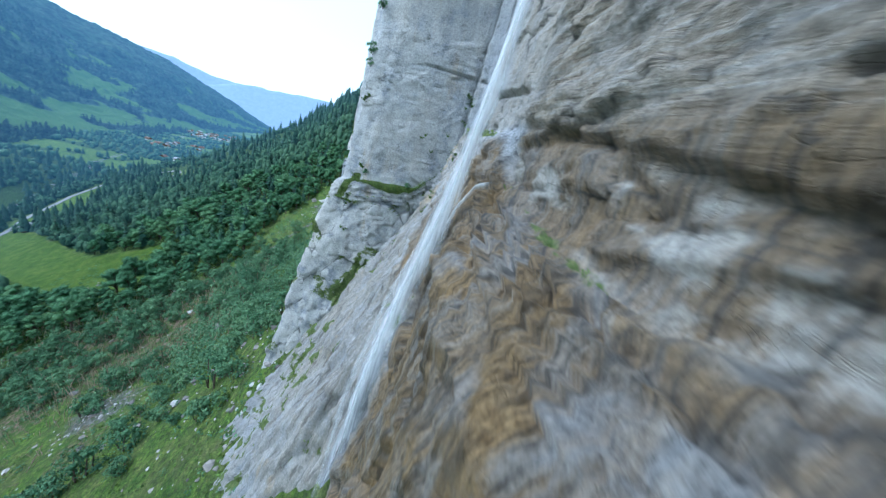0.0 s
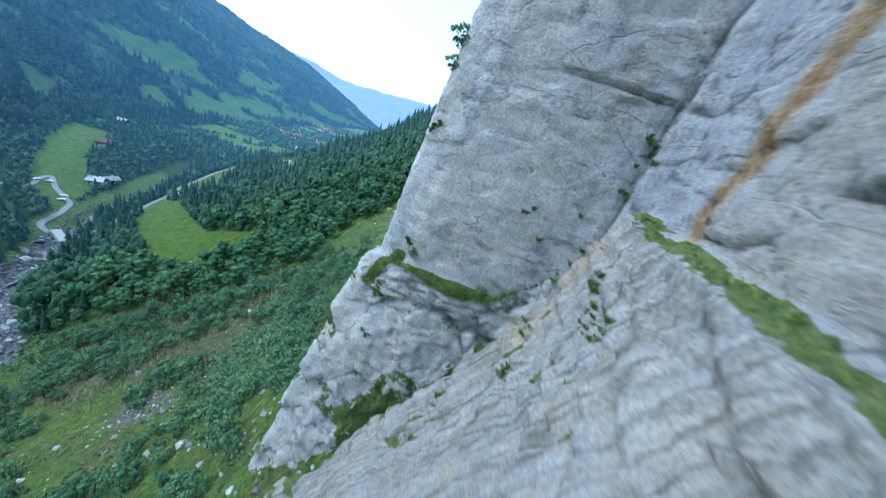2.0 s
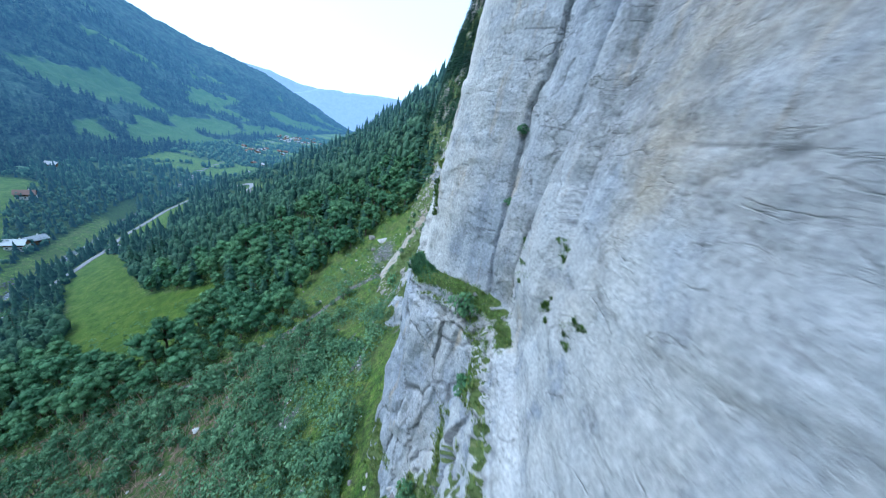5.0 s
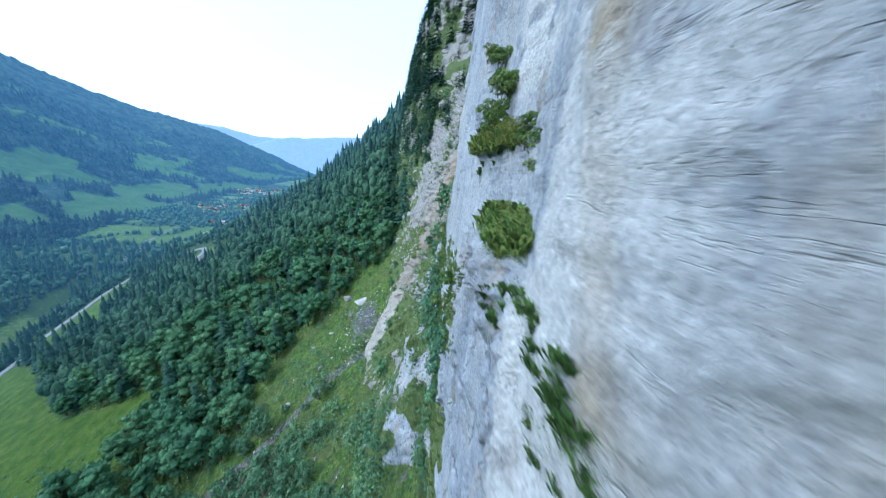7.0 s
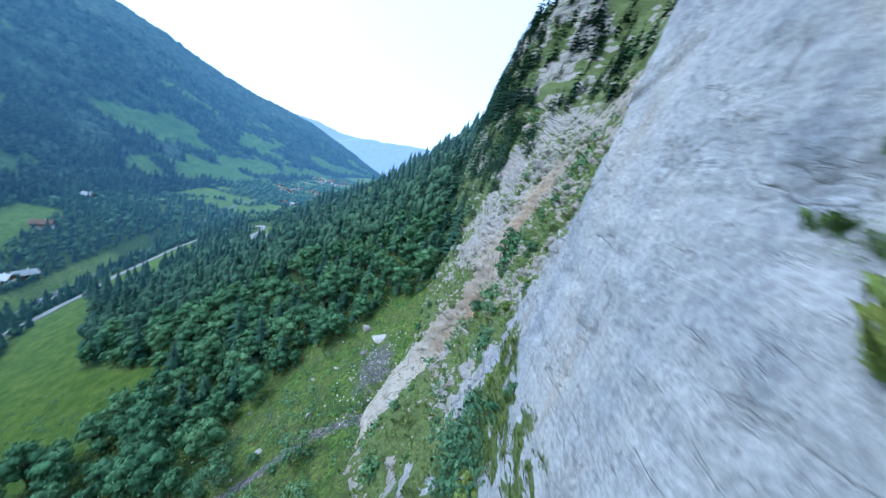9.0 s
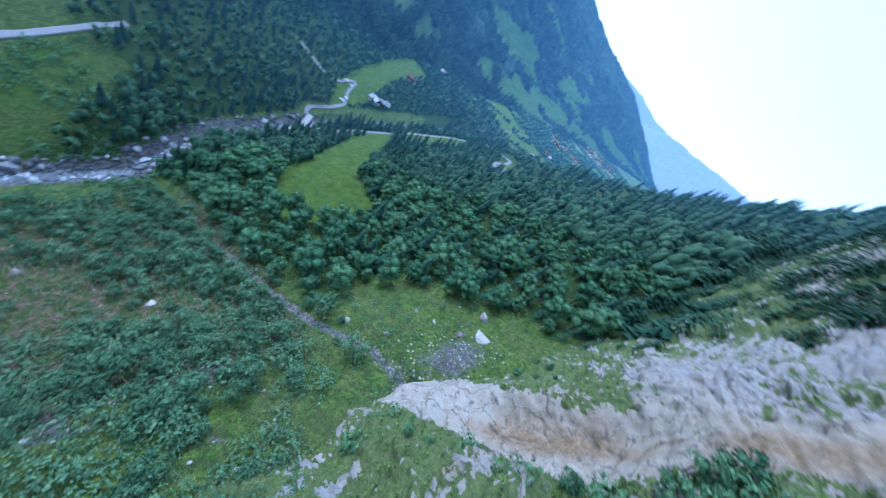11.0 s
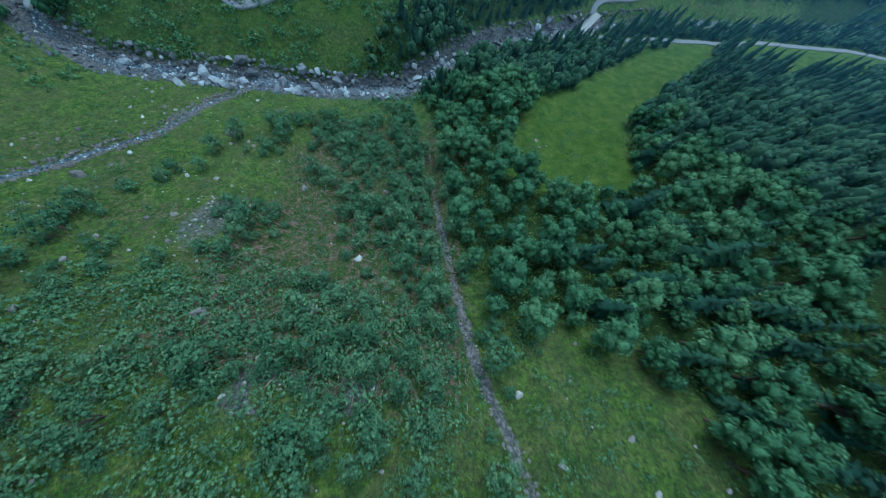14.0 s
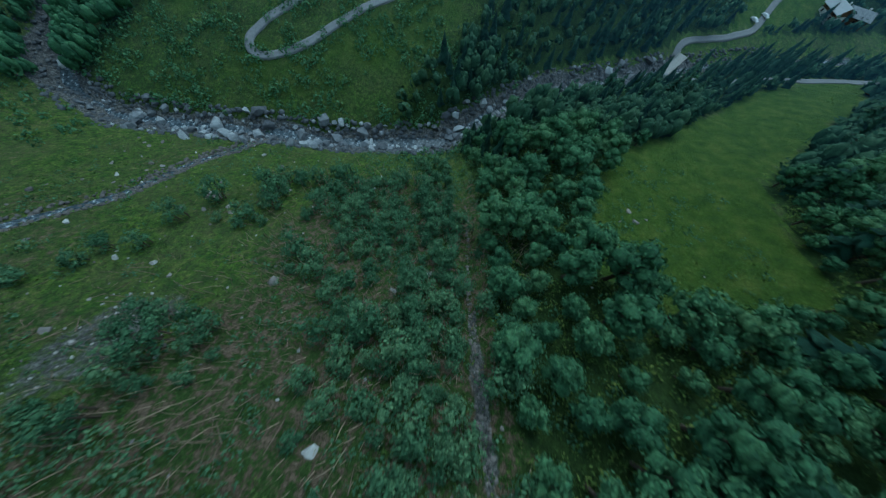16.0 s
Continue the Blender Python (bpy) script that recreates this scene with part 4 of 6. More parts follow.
    veg *= 1 - 0.15 * smooth(107, 112, Y) * (1 - smooth(126, 133, Y)) * (1 - smooth(90, 98, Z)) * smooth(-0.12, 0.05, 0.5 * mid + 0.5 * big - patch)
    veg += 0.9 * smooth(42.8, 43.6, Y) * (1 - smooth(46.2, 47.2, Y)) * smooth(0.05, 0.3, below) * (1 - smooth(0.5, 1.0, (below + 0.8 * edge) / (0.5 + 1.6 * np.exp(-((Y - 44.7) / 0.9) ** 2))))
    veg += 0.9 * np.exp(-((Y - 47.3 + 0.3 * wy) / 0.5) ** 2) * smooth(99.5, 100.5, Z) * (1 - smooth(104, 105, Z))
    veg *= 1 - 0.75 * smooth(41, 43, Y) * (1 - smooth(49, 54, Y)) * smooth(4, 7, below) * smooth(-0.25, 0.05, -patch) * (1 - smooth(46.4, 46.9, Y))
    veg *= 1 - smooth(85, 87.5, Y) * (1 - smooth(99, 101, Y)) * (1 - smooth(113.2, 113.7, Z))
    veg += 0.72 * smooth(24, 31, Y) * (1 - smooth(43, 46, Y)) * (1 - smooth(84, 93, Z + 0.5 * (41 - Y))) * smooth(-0.06, 0.12, 0.4 * patch - 0.35 * mid - 0.25 * big - 0.2 * small + 0.3 * vnoise(X / 1.8, Y / 1.8, Z / 1.8, 510))
    veg += 0.32 * smooth(104, 109, Y) * (1 - smooth(130, 138, Y)) * (1 - smooth(92, 100, Z)) * smooth(-0.25, 0.1, patch - 0.3 * mid)
    veg += 0.9 * smooth(76, 78, Y) * (1 - smooth(86.3, 87.3, Y)) * smooth(0.05, 0.3, below) * (1 - smooth(1.0, 1.6, below + 0.7 * edge))
    veg *= 1 - 0.65 * smooth(76, 78.5, Y) * (1 - smooth(100, 104, Y)) * smooth(1.8, 3, below) * (1 - smooth(18, 28, below))
    wet = np.clip(prow * (0.9 + 0.1 * smooth(0, 2, below)) + smooth(17, 20, Y) * (1 - smooth(22.3, 23.9, Y + 0.31 * (np.maximum(Z, 104) - 112.5) + 1.1 * wx + 1.2 * vnoise(Y / 0.8, Z / 3, X, 620))) * smooth(0.2, 1.0, below) * smooth(95, 101, Z), 0, 1) * (1 - (0.72 * smooth(112.3, 113.5, Z) + 0.15 * smooth(116, 128, Z)))
    pale = prow * (1 - smooth(0, 0.6, below)) * (1 - smooth(111.3, 112.2, lip))
    blotch = fbm(X / 2.6, Y / 3.2, Z / 2.2, 4, 911)
    pale *= smooth(0.01, 0.10, blotch)
    wet *= 1 - 0.35 * prow * smooth(0.05, 0.2, fbm(X / 3, Y / 3, Z / 3, 4, 921)) * smooth(0.3, 1.0, below) * (1 - smooth(4, 8, below))
    # thin beds that lie back get a darker colour
    crack = np.minimum(crack, 1 - 0.4 * prow * smooth(0.5, 0.8, -thin) * smooth(111.2, 111.8, lip) * (1 - smooth(122, 128, Z)))
    channel = np.exp(-((Y - chute_line(Z) + 1.2 * wy) / 4.2) ** 2) * (Z < 128) * (Z > 74) * np.clip(0.75 * smooth(-0.1, 0.3, vnoise(Y / 7, Z / 7, X * 0, 951)) + 1.2 * np.exp(-((Z - 86) / 9) ** 2) + 1.2 * np.exp(-((Z - 113) / 8) ** 2), 0, 1)
    silt = back * np.exp(-((Y - chute_line(Z) - np.interp(Z, [76, 84, 93, 112], [0, 2.0, 2.8, -1.5]) + 1.0 * wy) / np.interp(Z, [74, 80, 92, 112, 120], [2.0, 3.4, 3.6, 4.5, 6.0])) ** 2) * np.clip(smooth(74, 80, Z) * (1 - smooth(91, 97, Z)) + 0.35 * (Z > 90) + smooth(106, 112, Z), 0, 1) * (1 - smooth(121, 127, Z))
    silt += 1.1 * np.exp(-((Y - 37.3 + 0.3 * wx + 0.25 * vnoise(Z / 1.5, Z * 0, Z * 0, 509)) / 0.55) ** 4) * smooth(113.2, 115, Z) * (1 - back)
    veg *= 1 - 0.95 * smooth(0.30, 0.55, slab + 0.9 * silt * back + 0.6 * channel + 0.55 * patch + 0.25 * mid + 0.2 * small)
    # the same brown is mixed thinly into the back crags and the lower apron
    wet = np.maximum.reduce([wet, channel, 0.30 * back * (1 - 0.3 * smooth(170, 185, Y)), 0.10 * smooth(19, 22, Y) * (1 - smooth(60, 70, Y)) * (1 - smooth(97, 104, Z))])
    cream = np.exp(-((Y - 86.5 - 0.4 * (Z - 114.5) + 0.3 * wy) / 0.75) ** 4) * face * smooth(111, 112, Z)
    pale = pale * 0.6 + 0.34 * slab * back * (1 - 0.8 * channel) + (0.7 * smooth(80.5, 84, Y) + 0.6 * smooth(84.5, 87.5, Y)) * face * (1 - smooth(89.8, 91.2, Y + 0.5 * wy)) + 0.6 * smooth(48, 54, Y) * (1 - smooth(74, 79, Y)) * (1 - smooth(112, 118, Z + 2 * wz)) + 0.35 * face * smooth(90, 93, Y) + 0.8 * face * smooth(91, 93, Y) * (1 - smooth(101, 104, Y)) * smooth(120.5, 122, Z + 0.5 * wz) + 0.55 * face * (1 - smooth(49, 54, Y)) + 0.7 * face * np.exp(-((Y - 91.6 + 0.3 * wy) / 0.3) ** 2)
    buff = 0.8 * cream + 0.95 * 1.3 * np.exp(-((Y - 37.2 + 0.3 * wx) / 0.8) ** 4) * smooth(112.5, 115, Z) + 0.75 * np.exp(-((Y - 68 + wy) / 4.5) ** 2) * smooth(107, 113, Z) * smooth(-0.35, 0.1, patch)
    pale = pale * (1 - 0.45 * cream) + 0.8 * smooth(42, 44, Y) * (1 - smooth(50, 56, Y)) * smooth(0.5, 2, below)
    buff += 0.30 * dip + 0.9 * np.exp(-((Y - 41.0 + 0.5 * wy) / 0.9) ** 2) * smooth(101, 103, Z) * (1 - smooth(112, 114, Z))
    buff += prow * (Z > 112.0) * smooth(-0.6, 0.0, swell) + 0.55 * smooth(17.5, 21, Y) * (1 - smooth(33, 38, Y + 2 * wy)) * smooth(113, 114, Z) * smooth(-0.3, 0.15, patch) + 0.60 * back * (1 - 0.25 * smooth(170, 185, Y)) + (0.25 + 0.55 * smooth(76, 84, Z)) * slab * back + 0.5 * face * np.exp(-((Y - 87.5 + wy) / 2.5) ** 2) * smooth(-0.1, 0.3, patch + 0.1)
    strata = np.clip(prow * smooth(111.4, 112.2, lip), 0, 1) + 0.35 * smooth(18, 21, Y) * (1 - smooth(34, 40, Y)) * smooth(113.5, 114.5, Z)
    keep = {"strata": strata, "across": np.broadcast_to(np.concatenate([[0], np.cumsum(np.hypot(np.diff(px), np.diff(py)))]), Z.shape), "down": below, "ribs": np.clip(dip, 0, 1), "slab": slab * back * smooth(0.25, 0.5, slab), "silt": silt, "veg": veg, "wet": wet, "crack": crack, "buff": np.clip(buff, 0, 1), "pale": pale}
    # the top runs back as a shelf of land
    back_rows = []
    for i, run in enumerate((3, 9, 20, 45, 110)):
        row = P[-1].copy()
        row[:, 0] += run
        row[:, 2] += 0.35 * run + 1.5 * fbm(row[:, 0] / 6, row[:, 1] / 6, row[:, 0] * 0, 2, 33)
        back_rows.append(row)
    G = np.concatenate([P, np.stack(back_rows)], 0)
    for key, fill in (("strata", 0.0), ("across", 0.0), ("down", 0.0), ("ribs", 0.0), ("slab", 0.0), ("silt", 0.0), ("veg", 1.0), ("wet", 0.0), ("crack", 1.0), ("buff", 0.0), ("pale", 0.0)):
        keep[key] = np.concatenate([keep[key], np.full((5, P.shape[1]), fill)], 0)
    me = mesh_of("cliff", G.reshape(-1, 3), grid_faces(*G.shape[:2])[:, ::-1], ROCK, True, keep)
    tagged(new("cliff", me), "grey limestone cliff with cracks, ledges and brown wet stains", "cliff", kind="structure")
    return G, keep


build_ground()
build_far_mountain()
build_far_range()
CLIFF, CLIFF_KEEP = build_cliff()


def build_waterfall():
    """One fall: curved sheets of white water that strike the prow's tip, then run down its edge in a widening veil."""
    fall = new("waterfall")
    tagged(fall, "narrow white waterfall blowing down the wet cliff", "waterfall")
    zs = np.linspace(156, 58, 150)
    cx = np.interp(zs, [58, 75, 90, 98, 104, 108, 112, 118, 126, 156], [1.4, 2.9, 4.1, 5.4, 6.7, 7.3, 7.6, 8.2, 8.7, 9.7])
    cy = np.interp(zs, [58, 90, 104, 112, 126, 156], [20.8, 20.4, 19.5, 18.6, 17.85, 17.6])
    kernel = np.hanning(13) / np.hanning(13).sum()
    cx, cy = (np.convolve(np.pad(c, 6, mode="edge"), kernel, "valid") for c in (cx, cy))
    wide = 0.62 + 0.015 * (128 - zs).clip(0, 60) + 0.30 * (1 - smooth(104, 110, zs))
    # a jet that leaps from the prow's tip back into the fall
    s = np.linspace(0, 1, 24)
    jet = np.stack([np.interp(s, [0, 0.25, 0.5, 1], [9.9, 9.1, 8.3, 6.3]), np.interp(s, [0, 0.25, 0.5, 1], [18.5, 19.6, 20.0, 19.8]), np.interp(s, [0, 0.25, 0.5, 1], [109.1, 108.5, 106.8, 101.5])], -1)
    f = np.linspace(-1, 1, 7)
    spread = (0.22 + 0.4 * s)[:, None] * f
    sheet = jet[:, None] + spread[..., None] * np.array([0.35, 0.3, 0.9]) + (1 - f * f)[None, :, None] * np.array([-0.25, -0.1, 0.1])
    tagged(part("jet", mesh_of("jet", sheet.reshape(-1, 3), grid_faces(24, 7), FALL, True, {"core": 0.85 * (1 - np.abs(f) ** 1.6) * smooth(0, 0.15, s)[:, None]}), None, fall, "water leaping off the rock"))
    loose = 1 + 1.2 * (1 - smooth(98, 110, zs))
    for name, turn, size, dense, seed in (("main_stream", 0.5, 1.0, 0.85, 1), ("side_stream", 2.0, 0.8, 0.8, 2), ("veil", 1.3, 1.1, 0.55, 4), ("spray", 1.1, 1.3, 0.26, 3)):
        f = np.linspace(-1, 1, 9)[None, :]
        ragged = 1 + 0.30 * vnoise(zs / 2.2, zs * 0 + seed, zs * 0, 40 + seed)[:, None]
        size = size * (loose if name == "spray" else 1.0)
        reach = f * (wide * size)[:, None] * ragged
        bow = 0.35 * (wide * size)[:, None] * (1 - f * f)
        sway = 0.16 * vnoise(zs / 3.0, zs * 0, zs * 0 + seed, 50 + seed)[:, None]
        X = cx[:, None] + math.cos(turn) * (reach + sway) - math.sin(turn) * bow
        Y = cy[:, None] + math.sin(turn) * (reach + sway) + math.cos(turn) * bow * 0.5
        Z = np.broadcast_to(zs[:, None], X.shape)
        core = dense * (1 - np.abs(f) ** 1.2) * (1 - 0.35 * smooth(104, 109, zs) * (name == "spray"))[:, None] + X * 0
        tagged(part(name, mesh_of(name, np.stack([X, Y, Z], -1).reshape(-1, 3), grid_faces(*X.shape), FALL, True, {"core": core}), None, fall, "fine drifting spray" if name == "spray" else "white falling water"))


build_waterfall()


def ribbon(line, width, lift, step=2.0, wobble=0.0, seed=0):
    """A strip laid on the ground along a line."""
    pts = np.array(line, float)
    seg = np.concatenate([[0], np.cumsum(np.hypot(*np.diff(pts, axis=0).T))])
    s = np.arange(0, seg[-1], step)
    x, y = np.interp(s, seg, pts[:, 0]), np.interp(s, seg, pts[:, 1])
    k = np.hanning(9) / np.hanning(9).sum()
    x, y = np.convolve(np.pad(x, 4, mode="edge"), k, "valid"), np.convolve(np.pad(y, 4, mode="edge"), k, "valid")
    tx, ty = np.gradient(x), np.gradient(y)
    n = np.hypot(tx, ty) + 1e-9
    rows = []
    half = width / 2 * (1 + wobble * vnoise(s / 9, s * 0, s * 0, seed))
    for f in (-1, -0.5, 0, 0.5, 1):
        rows.append(np.stack([x - f * half * ty / n, y + f * half * tx / n], -1))
    g = np.stack(rows, 1)
    z = ground_height(g[..., 0], g[..., 1])
    level = np.convolve(np.pad(z.mean(1), 4, mode="edge"), k, "valid")
    z = np.maximum(z, level[:, None]) if lift > 0.1 else np.broadcast_to(level[:, None], z.shape)
    top = np.concatenate([g, (z + lift)[..., None]], -1)
    skirt = top[:, [0, -1]].copy()
    skirt[..., 2] -= 1.2
    full = np.concatenate([skirt[:, :1], top, skirt[:, 1:]], 1)
    return full.reshape(-1, 3), grid_faces(*full.shape[:2])


for line in ROAD_LINES:
    v, f = ribbon(line, 3.3, 0.35, 2.0)
    tagged(new("road", mesh_of("road", v, f, ASPHALT, True)), "narrow grey asphalt valley road", "road", kind="structure")
v, f = ribbon([p for p in RIVER if -170 < p[1] < 800], 4.2, 0.05, 2.0, 0.8, 3)
tagged(new("river", mesh_of("river", v, f, WATER, True)), "shallow grey-white mountain river over boulders", "water", kind="structure")
v, f = ribbon(TRIBUTARY, 1.9, 0.12, 1.0, 0.7, 4)
tagged(new("side_stream", mesh_of("side_stream", v, f, WATER, True)), "thin white side stream running into the river", "water", kind="structure")

# ---- plants: each kind is shaped once, then set out ----
def tube(verts, faces, path, radii, sides=6):
    base = len(verts)
    for (x, y, z), r in zip(path, radii):
        for s in range(sides):
            a = 2 * math.pi * s / sides
            verts.append((x + r * math.cos(a), y + r * math.sin(a), z))
    for k in range(len(path) - 1):
        for s in range(sides):
            a, b = base + k * sides + s, base + k * sides + (s + 1) % sides
            faces.append((a, b, b + sides, a + sides))


def leaf_quads(centres, size, rng, out=None, droop=0.0):
    """Bent leaf sprays at the given places, facing mostly outwards."""
    n = len(centres)
    d = rng.normal(size=(n, 3)) * 0.42
    if out is not None:
        d += out
    d /= np.linalg.norm(d, axis=1, keepdims=True) + 1e-9
    side = np.cross(d, rng.normal(size=(n, 3)))
    side /= np.linalg.norm(side, axis=1, keepdims=True) + 1e-9
    other = np.cross(d, side)
    s = size * rng.uniform(0.6, 1.25, (n, 1))
    a = centres - side * s
    b = centres + other * s * 0.8 - d * s * 0.25
    c = centres + side * s - np.array([0, 0, droop]) * s
    e = centres - other * s * 0.7 - d * s * 0.25
    v = np.stack([a, b, c, e], 1).reshape(-1, 3)
    k = 4 * np.arange(n)[:, None]
    return v, np.concatenate([k + (0, 1, 2), k + (0, 2, 3)])


def ball(rounds):
    """A unit ball of triangles: 20 faces, or 80 after one round."""
    g = (1 + 5 ** 0.5) / 2
    v = [np.array(p, float) / math.hypot(1, g) for p in ((-1, g, 0), (1, g, 0), (-1, -g, 0), (1, -g, 0), (0, -1, g), (0, 1, g), (0, -1, -g), (0, 1, -g), (g, 0, -1), (g, 0, 1), (-g, 0, -1), (-g, 0, 1))]
    f = [(0, 11, 5), (0, 5, 1), (0, 1, 7), (0, 7, 10), (0, 10, 11), (1, 5, 9), (5, 11, 4), (11, 10, 2), (10, 7, 6), (7, 1, 8), (3, 9, 4), (3, 4, 2), (3, 2, 6), (3, 6, 8), (3, 8, 9), (4, 9, 5), (2, 4, 11), (6, 2, 10), (8, 6, 7), (9, 8, 1)]
    for _ in range(rounds):
        seen, out = {}, []

        def half(a, b):
            key = (min(a, b), max(a, b))
            if key not in seen:
                p = v[a] + v[b]
                v.append(p / np.linalg.norm(p))
                seen[key] = len(v) - 1
            return seen[key]

        for a, b, c in f:
            ab, bc, ca = half(a, b), half(b, c), half(c, a)
            out += [(a, ab, ca), (b, bc, ab), (c, ca, bc), (ab, bc, ca)]
        f = out
    return np.array(v), np.array(f)


BALL_20, BALL_80 = ball(0), ball(1)


def puff(centre, radii, rng, shape, ragged=0.16):
    """The dense inside of a leafy bough: a lumpy, uneven mass."""
    v, f = shape
    return v * (1 + ragged * rng.uniform(-1, 1, (len(v), 1))) * np.asarray(radii) + np.asarray(centre), f


def gathered(pieces):
    """Joins pairs of vertices and triangles."""
    vs, fs, total = [], [], 0
    for v, f in pieces:
        vs.append(v), fs.append(f + total)
        total += len(v)
    return np.concatenate(vs), np.concatenate(fs)


def broadleaf(name, height, spread, lobes, per_lobe, leaf, seed, material, label, category, stems=1, dense=0.60):
    rng = np.random.default_rng(seed)
    tree = new(name)
    tagged(tree, label, category)
    tv, tf = [], []
    bare = height * (0.28 if stems == 1 else 0.08)
    centres, outs, masses = [], [], []
    for k in range(lobes):
        a = k * 2.4 + rng.uniform(-0.4, 0.4)
        t = (k + 0.5) / lobes
        r = spread * (0.62 * math.sqrt(1 - (2 * t - 0.85) ** 2 * 0.55)) * rng.uniform(0.45, 1.05)
        c = np.array([r * math.cos(a), r * math.sin(a), bare + (height - bare) * (0.12 + 0.74 * t)])
        rad = spread * rng.uniform(0.30, 0.48)
        u = rng.normal(size=(per_lobe, 3))
        u /= np.linalg.norm(u, axis=1, keepdims=True)
        u[:, 2] = np.where(u[:, 2] < -0.3, -u[:, 2], u[:, 2])
        pos = c + u * rad * rng.uniform(0.70, 1.06, (per_lobe, 1)) * np.array([1, 1, 0.82])
        centres.append(pos), outs.append(u)
        if dense > 0:
            masses.append(puff(c, rad * dense * np.array([1.0, 1.0, 0.8]), rng, BALL_80, 0.30))
        foot = np.array([0.25 * spread * math.cos(a), 0.25 * spread * math.sin(a), 0]) if stems > 1 else np.array([0, 0, bare * 0.8])
        bend = (foot + c) / 2 + np.array([0, 0, 0.08 * height])
        tube(tv, tf, [foot, bend, c], [0.022 * height, 0.014 * height, 0.005 * height], 4)
    if stems == 1:
        tube(tv, tf, [(0, 0, -0.6), (0.02 * height, 0, bare), (0, 0.02 * height, height * 0.8)], [0.034 * height, 0.025 * height, 0.006 * height], 6)
    v, f = gathered(masses + [leaf_quads(np.concatenate(centres), leaf, rng, np.concatenate(outs))])
    part("trunk" if stems == 1 else "stem", mesh_of("trunk", tv, tf, BARK, True), None, tree)
    tagged(part("crown", mesh_of("crown", v, f, material), None, tree), kind="stuff")
    return tree


def spruce_arrays(height, spread, levels, around, seed, rows=3):
    """Drooping boughs in whorls: arrays of the boughs' faces."""
    rng = np.random.default_rng(seed)
    verts, faces = [], []
    for k in range(levels):
        t = (k + rng.uniform(0, 0.5)) / levels
        z = height * (0.10 + 0.88 * t)
        reach = spread * (1 - t) ** 0.85 * rng.uniform(0.85, 1.1) + 0.12
        n = max(4, int(around * (1 - 0.5 * t)))
        for j in range(n):
            a = 2 * math.pi * (j + rng.uniform(0, 0.8)) / n + k
            L = reach * rng.uniform(0.65, 1.15)
            ca, sa = math.cos(a), math.sin(a)
            base = len(verts)
            for m in range(rows + 1):
                s = m / rows
                r, drop = L * s, -L * (0.28 * s + 0.30 * s * s) + 0.10 * L * s ** 4
                w = L * 0.30 * math.sin(math.pi * min(1, 0.18 + 0.82 * s)) + 0.03
                sag = 0.45 * w
                for e, q in ((-1, sag), (0, 0), (1, sag)):
                    verts.append((ca * r - sa * e * w, sa * r + ca * e * w, z + drop - q))
            for m in range(rows):
                for e in (0, 1):
                    p = base + 3 * m + e
                    faces.append((p, p + 1, p + 4, p + 3))
    return np.array(verts), np.array(faces)


def spruce(height, spread, seed):
    tree = new("spruce_tree")
    tagged(tree, "dark green spruce with drooping boughs on the slope", "tree", "spruces of the slope wood")
    tv, tf = [], []
    tube(tv, tf, [(0, 0, -0.8), (0, 0, height * 0.5), (0, 0, height)], [0.018 * height, 0.011 * height, 0.01], 6)
    v, f = spruce_arrays(height, spread, 13, 8, seed, 2)
    part("trunk", mesh_of("trunk", tv, tf, BARK, True), None, tree)
    tagged(part("crown", mesh_of("crown", v, f, NEEDLE), None, tree), kind="stuff")
    return tree


def scatter(count, x0, x1, y0, y1, density, gap, seed):
    """Places with a least gap between them, kept by a density from 0 to 1."""
    rng = np.random.default_rng(seed)
    x, y = rng.uniform(x0, x1, count), rng.uniform(y0, y1, count)
    keep = rng.uniform(0, 1, count) < density(x, y)
    x, y = x[keep], y[keep]
    used, out = {}, []
    for px, py in zip(x, y):
        i, j = int(px // gap), int(py // gap)
        if all((px - qx) ** 2 + (py - qy) ** 2 > gap * gap for a in (-1, 0, 1) for b in (-1, 0, 1) for qx, qy in used.get((i + a, j + b), ())):
            used.setdefault((i, j), []).append((px, py))
            out.append((px, py))
    p = np.array(out).reshape(-1, 2)
    return p[:, 0], p[:, 1], ground_height(p[:, 0], p[:, 1])


def set_out(models, xs, ys, zs, rng, low=0.75, high=1.25, tilt=3.0, sink=0.2):
    """One copy of a model at every place; the models themselves take the first ones."""
    for k, (x, y, z) in enumerate(zip(xs, ys, zs)):
        s = rng.uniform(low, high)
        m = pose(x, y, z - sink * s, rng.uniform(-tilt, tilt), rng.uniform(-tilt, tilt), rng.uniform(0, 360))
        if k < len(models):
            models[k].matrix_basis, ob = m, models[k]
        else:
            ob = copy_thing(models[k % len(models)], m)
        ob.scale = (s * rng.uniform(0.9, 1.1), s * rng.uniform(0.9, 1.1), s)


def joined(name, models, xs, ys, zs, rng, material, label, category, low=0.7, high=1.3):
    """Far plants as one object of many pieces."""
    vs, fs, total = [], [], 0
    for k in range(len(xs)):
        v, f = models[k % len(models)]
        a, s = rng.uniform(0, 6.28), rng.uniform(low, high)
        c, n = math.cos(a), math.sin(a)
        w = np.stack([v[:, 0] * c - v[:, 1] * n, v[:, 0] * n + v[:, 1] * c, v[:, 2]], 1) * s + (xs[k], ys[k], zs[k] - 0.2)
        vs.append(w), fs.append(f + total)
        total += len(w)
    vs = np.concatenate(vs)
    return tagged(new(name, mesh_of(name, vs, np.concatenate(fs), material, False, {"haze": haze_glow_at(vs[:, 0], vs[:, 1])})), label, category, kind="stuff")


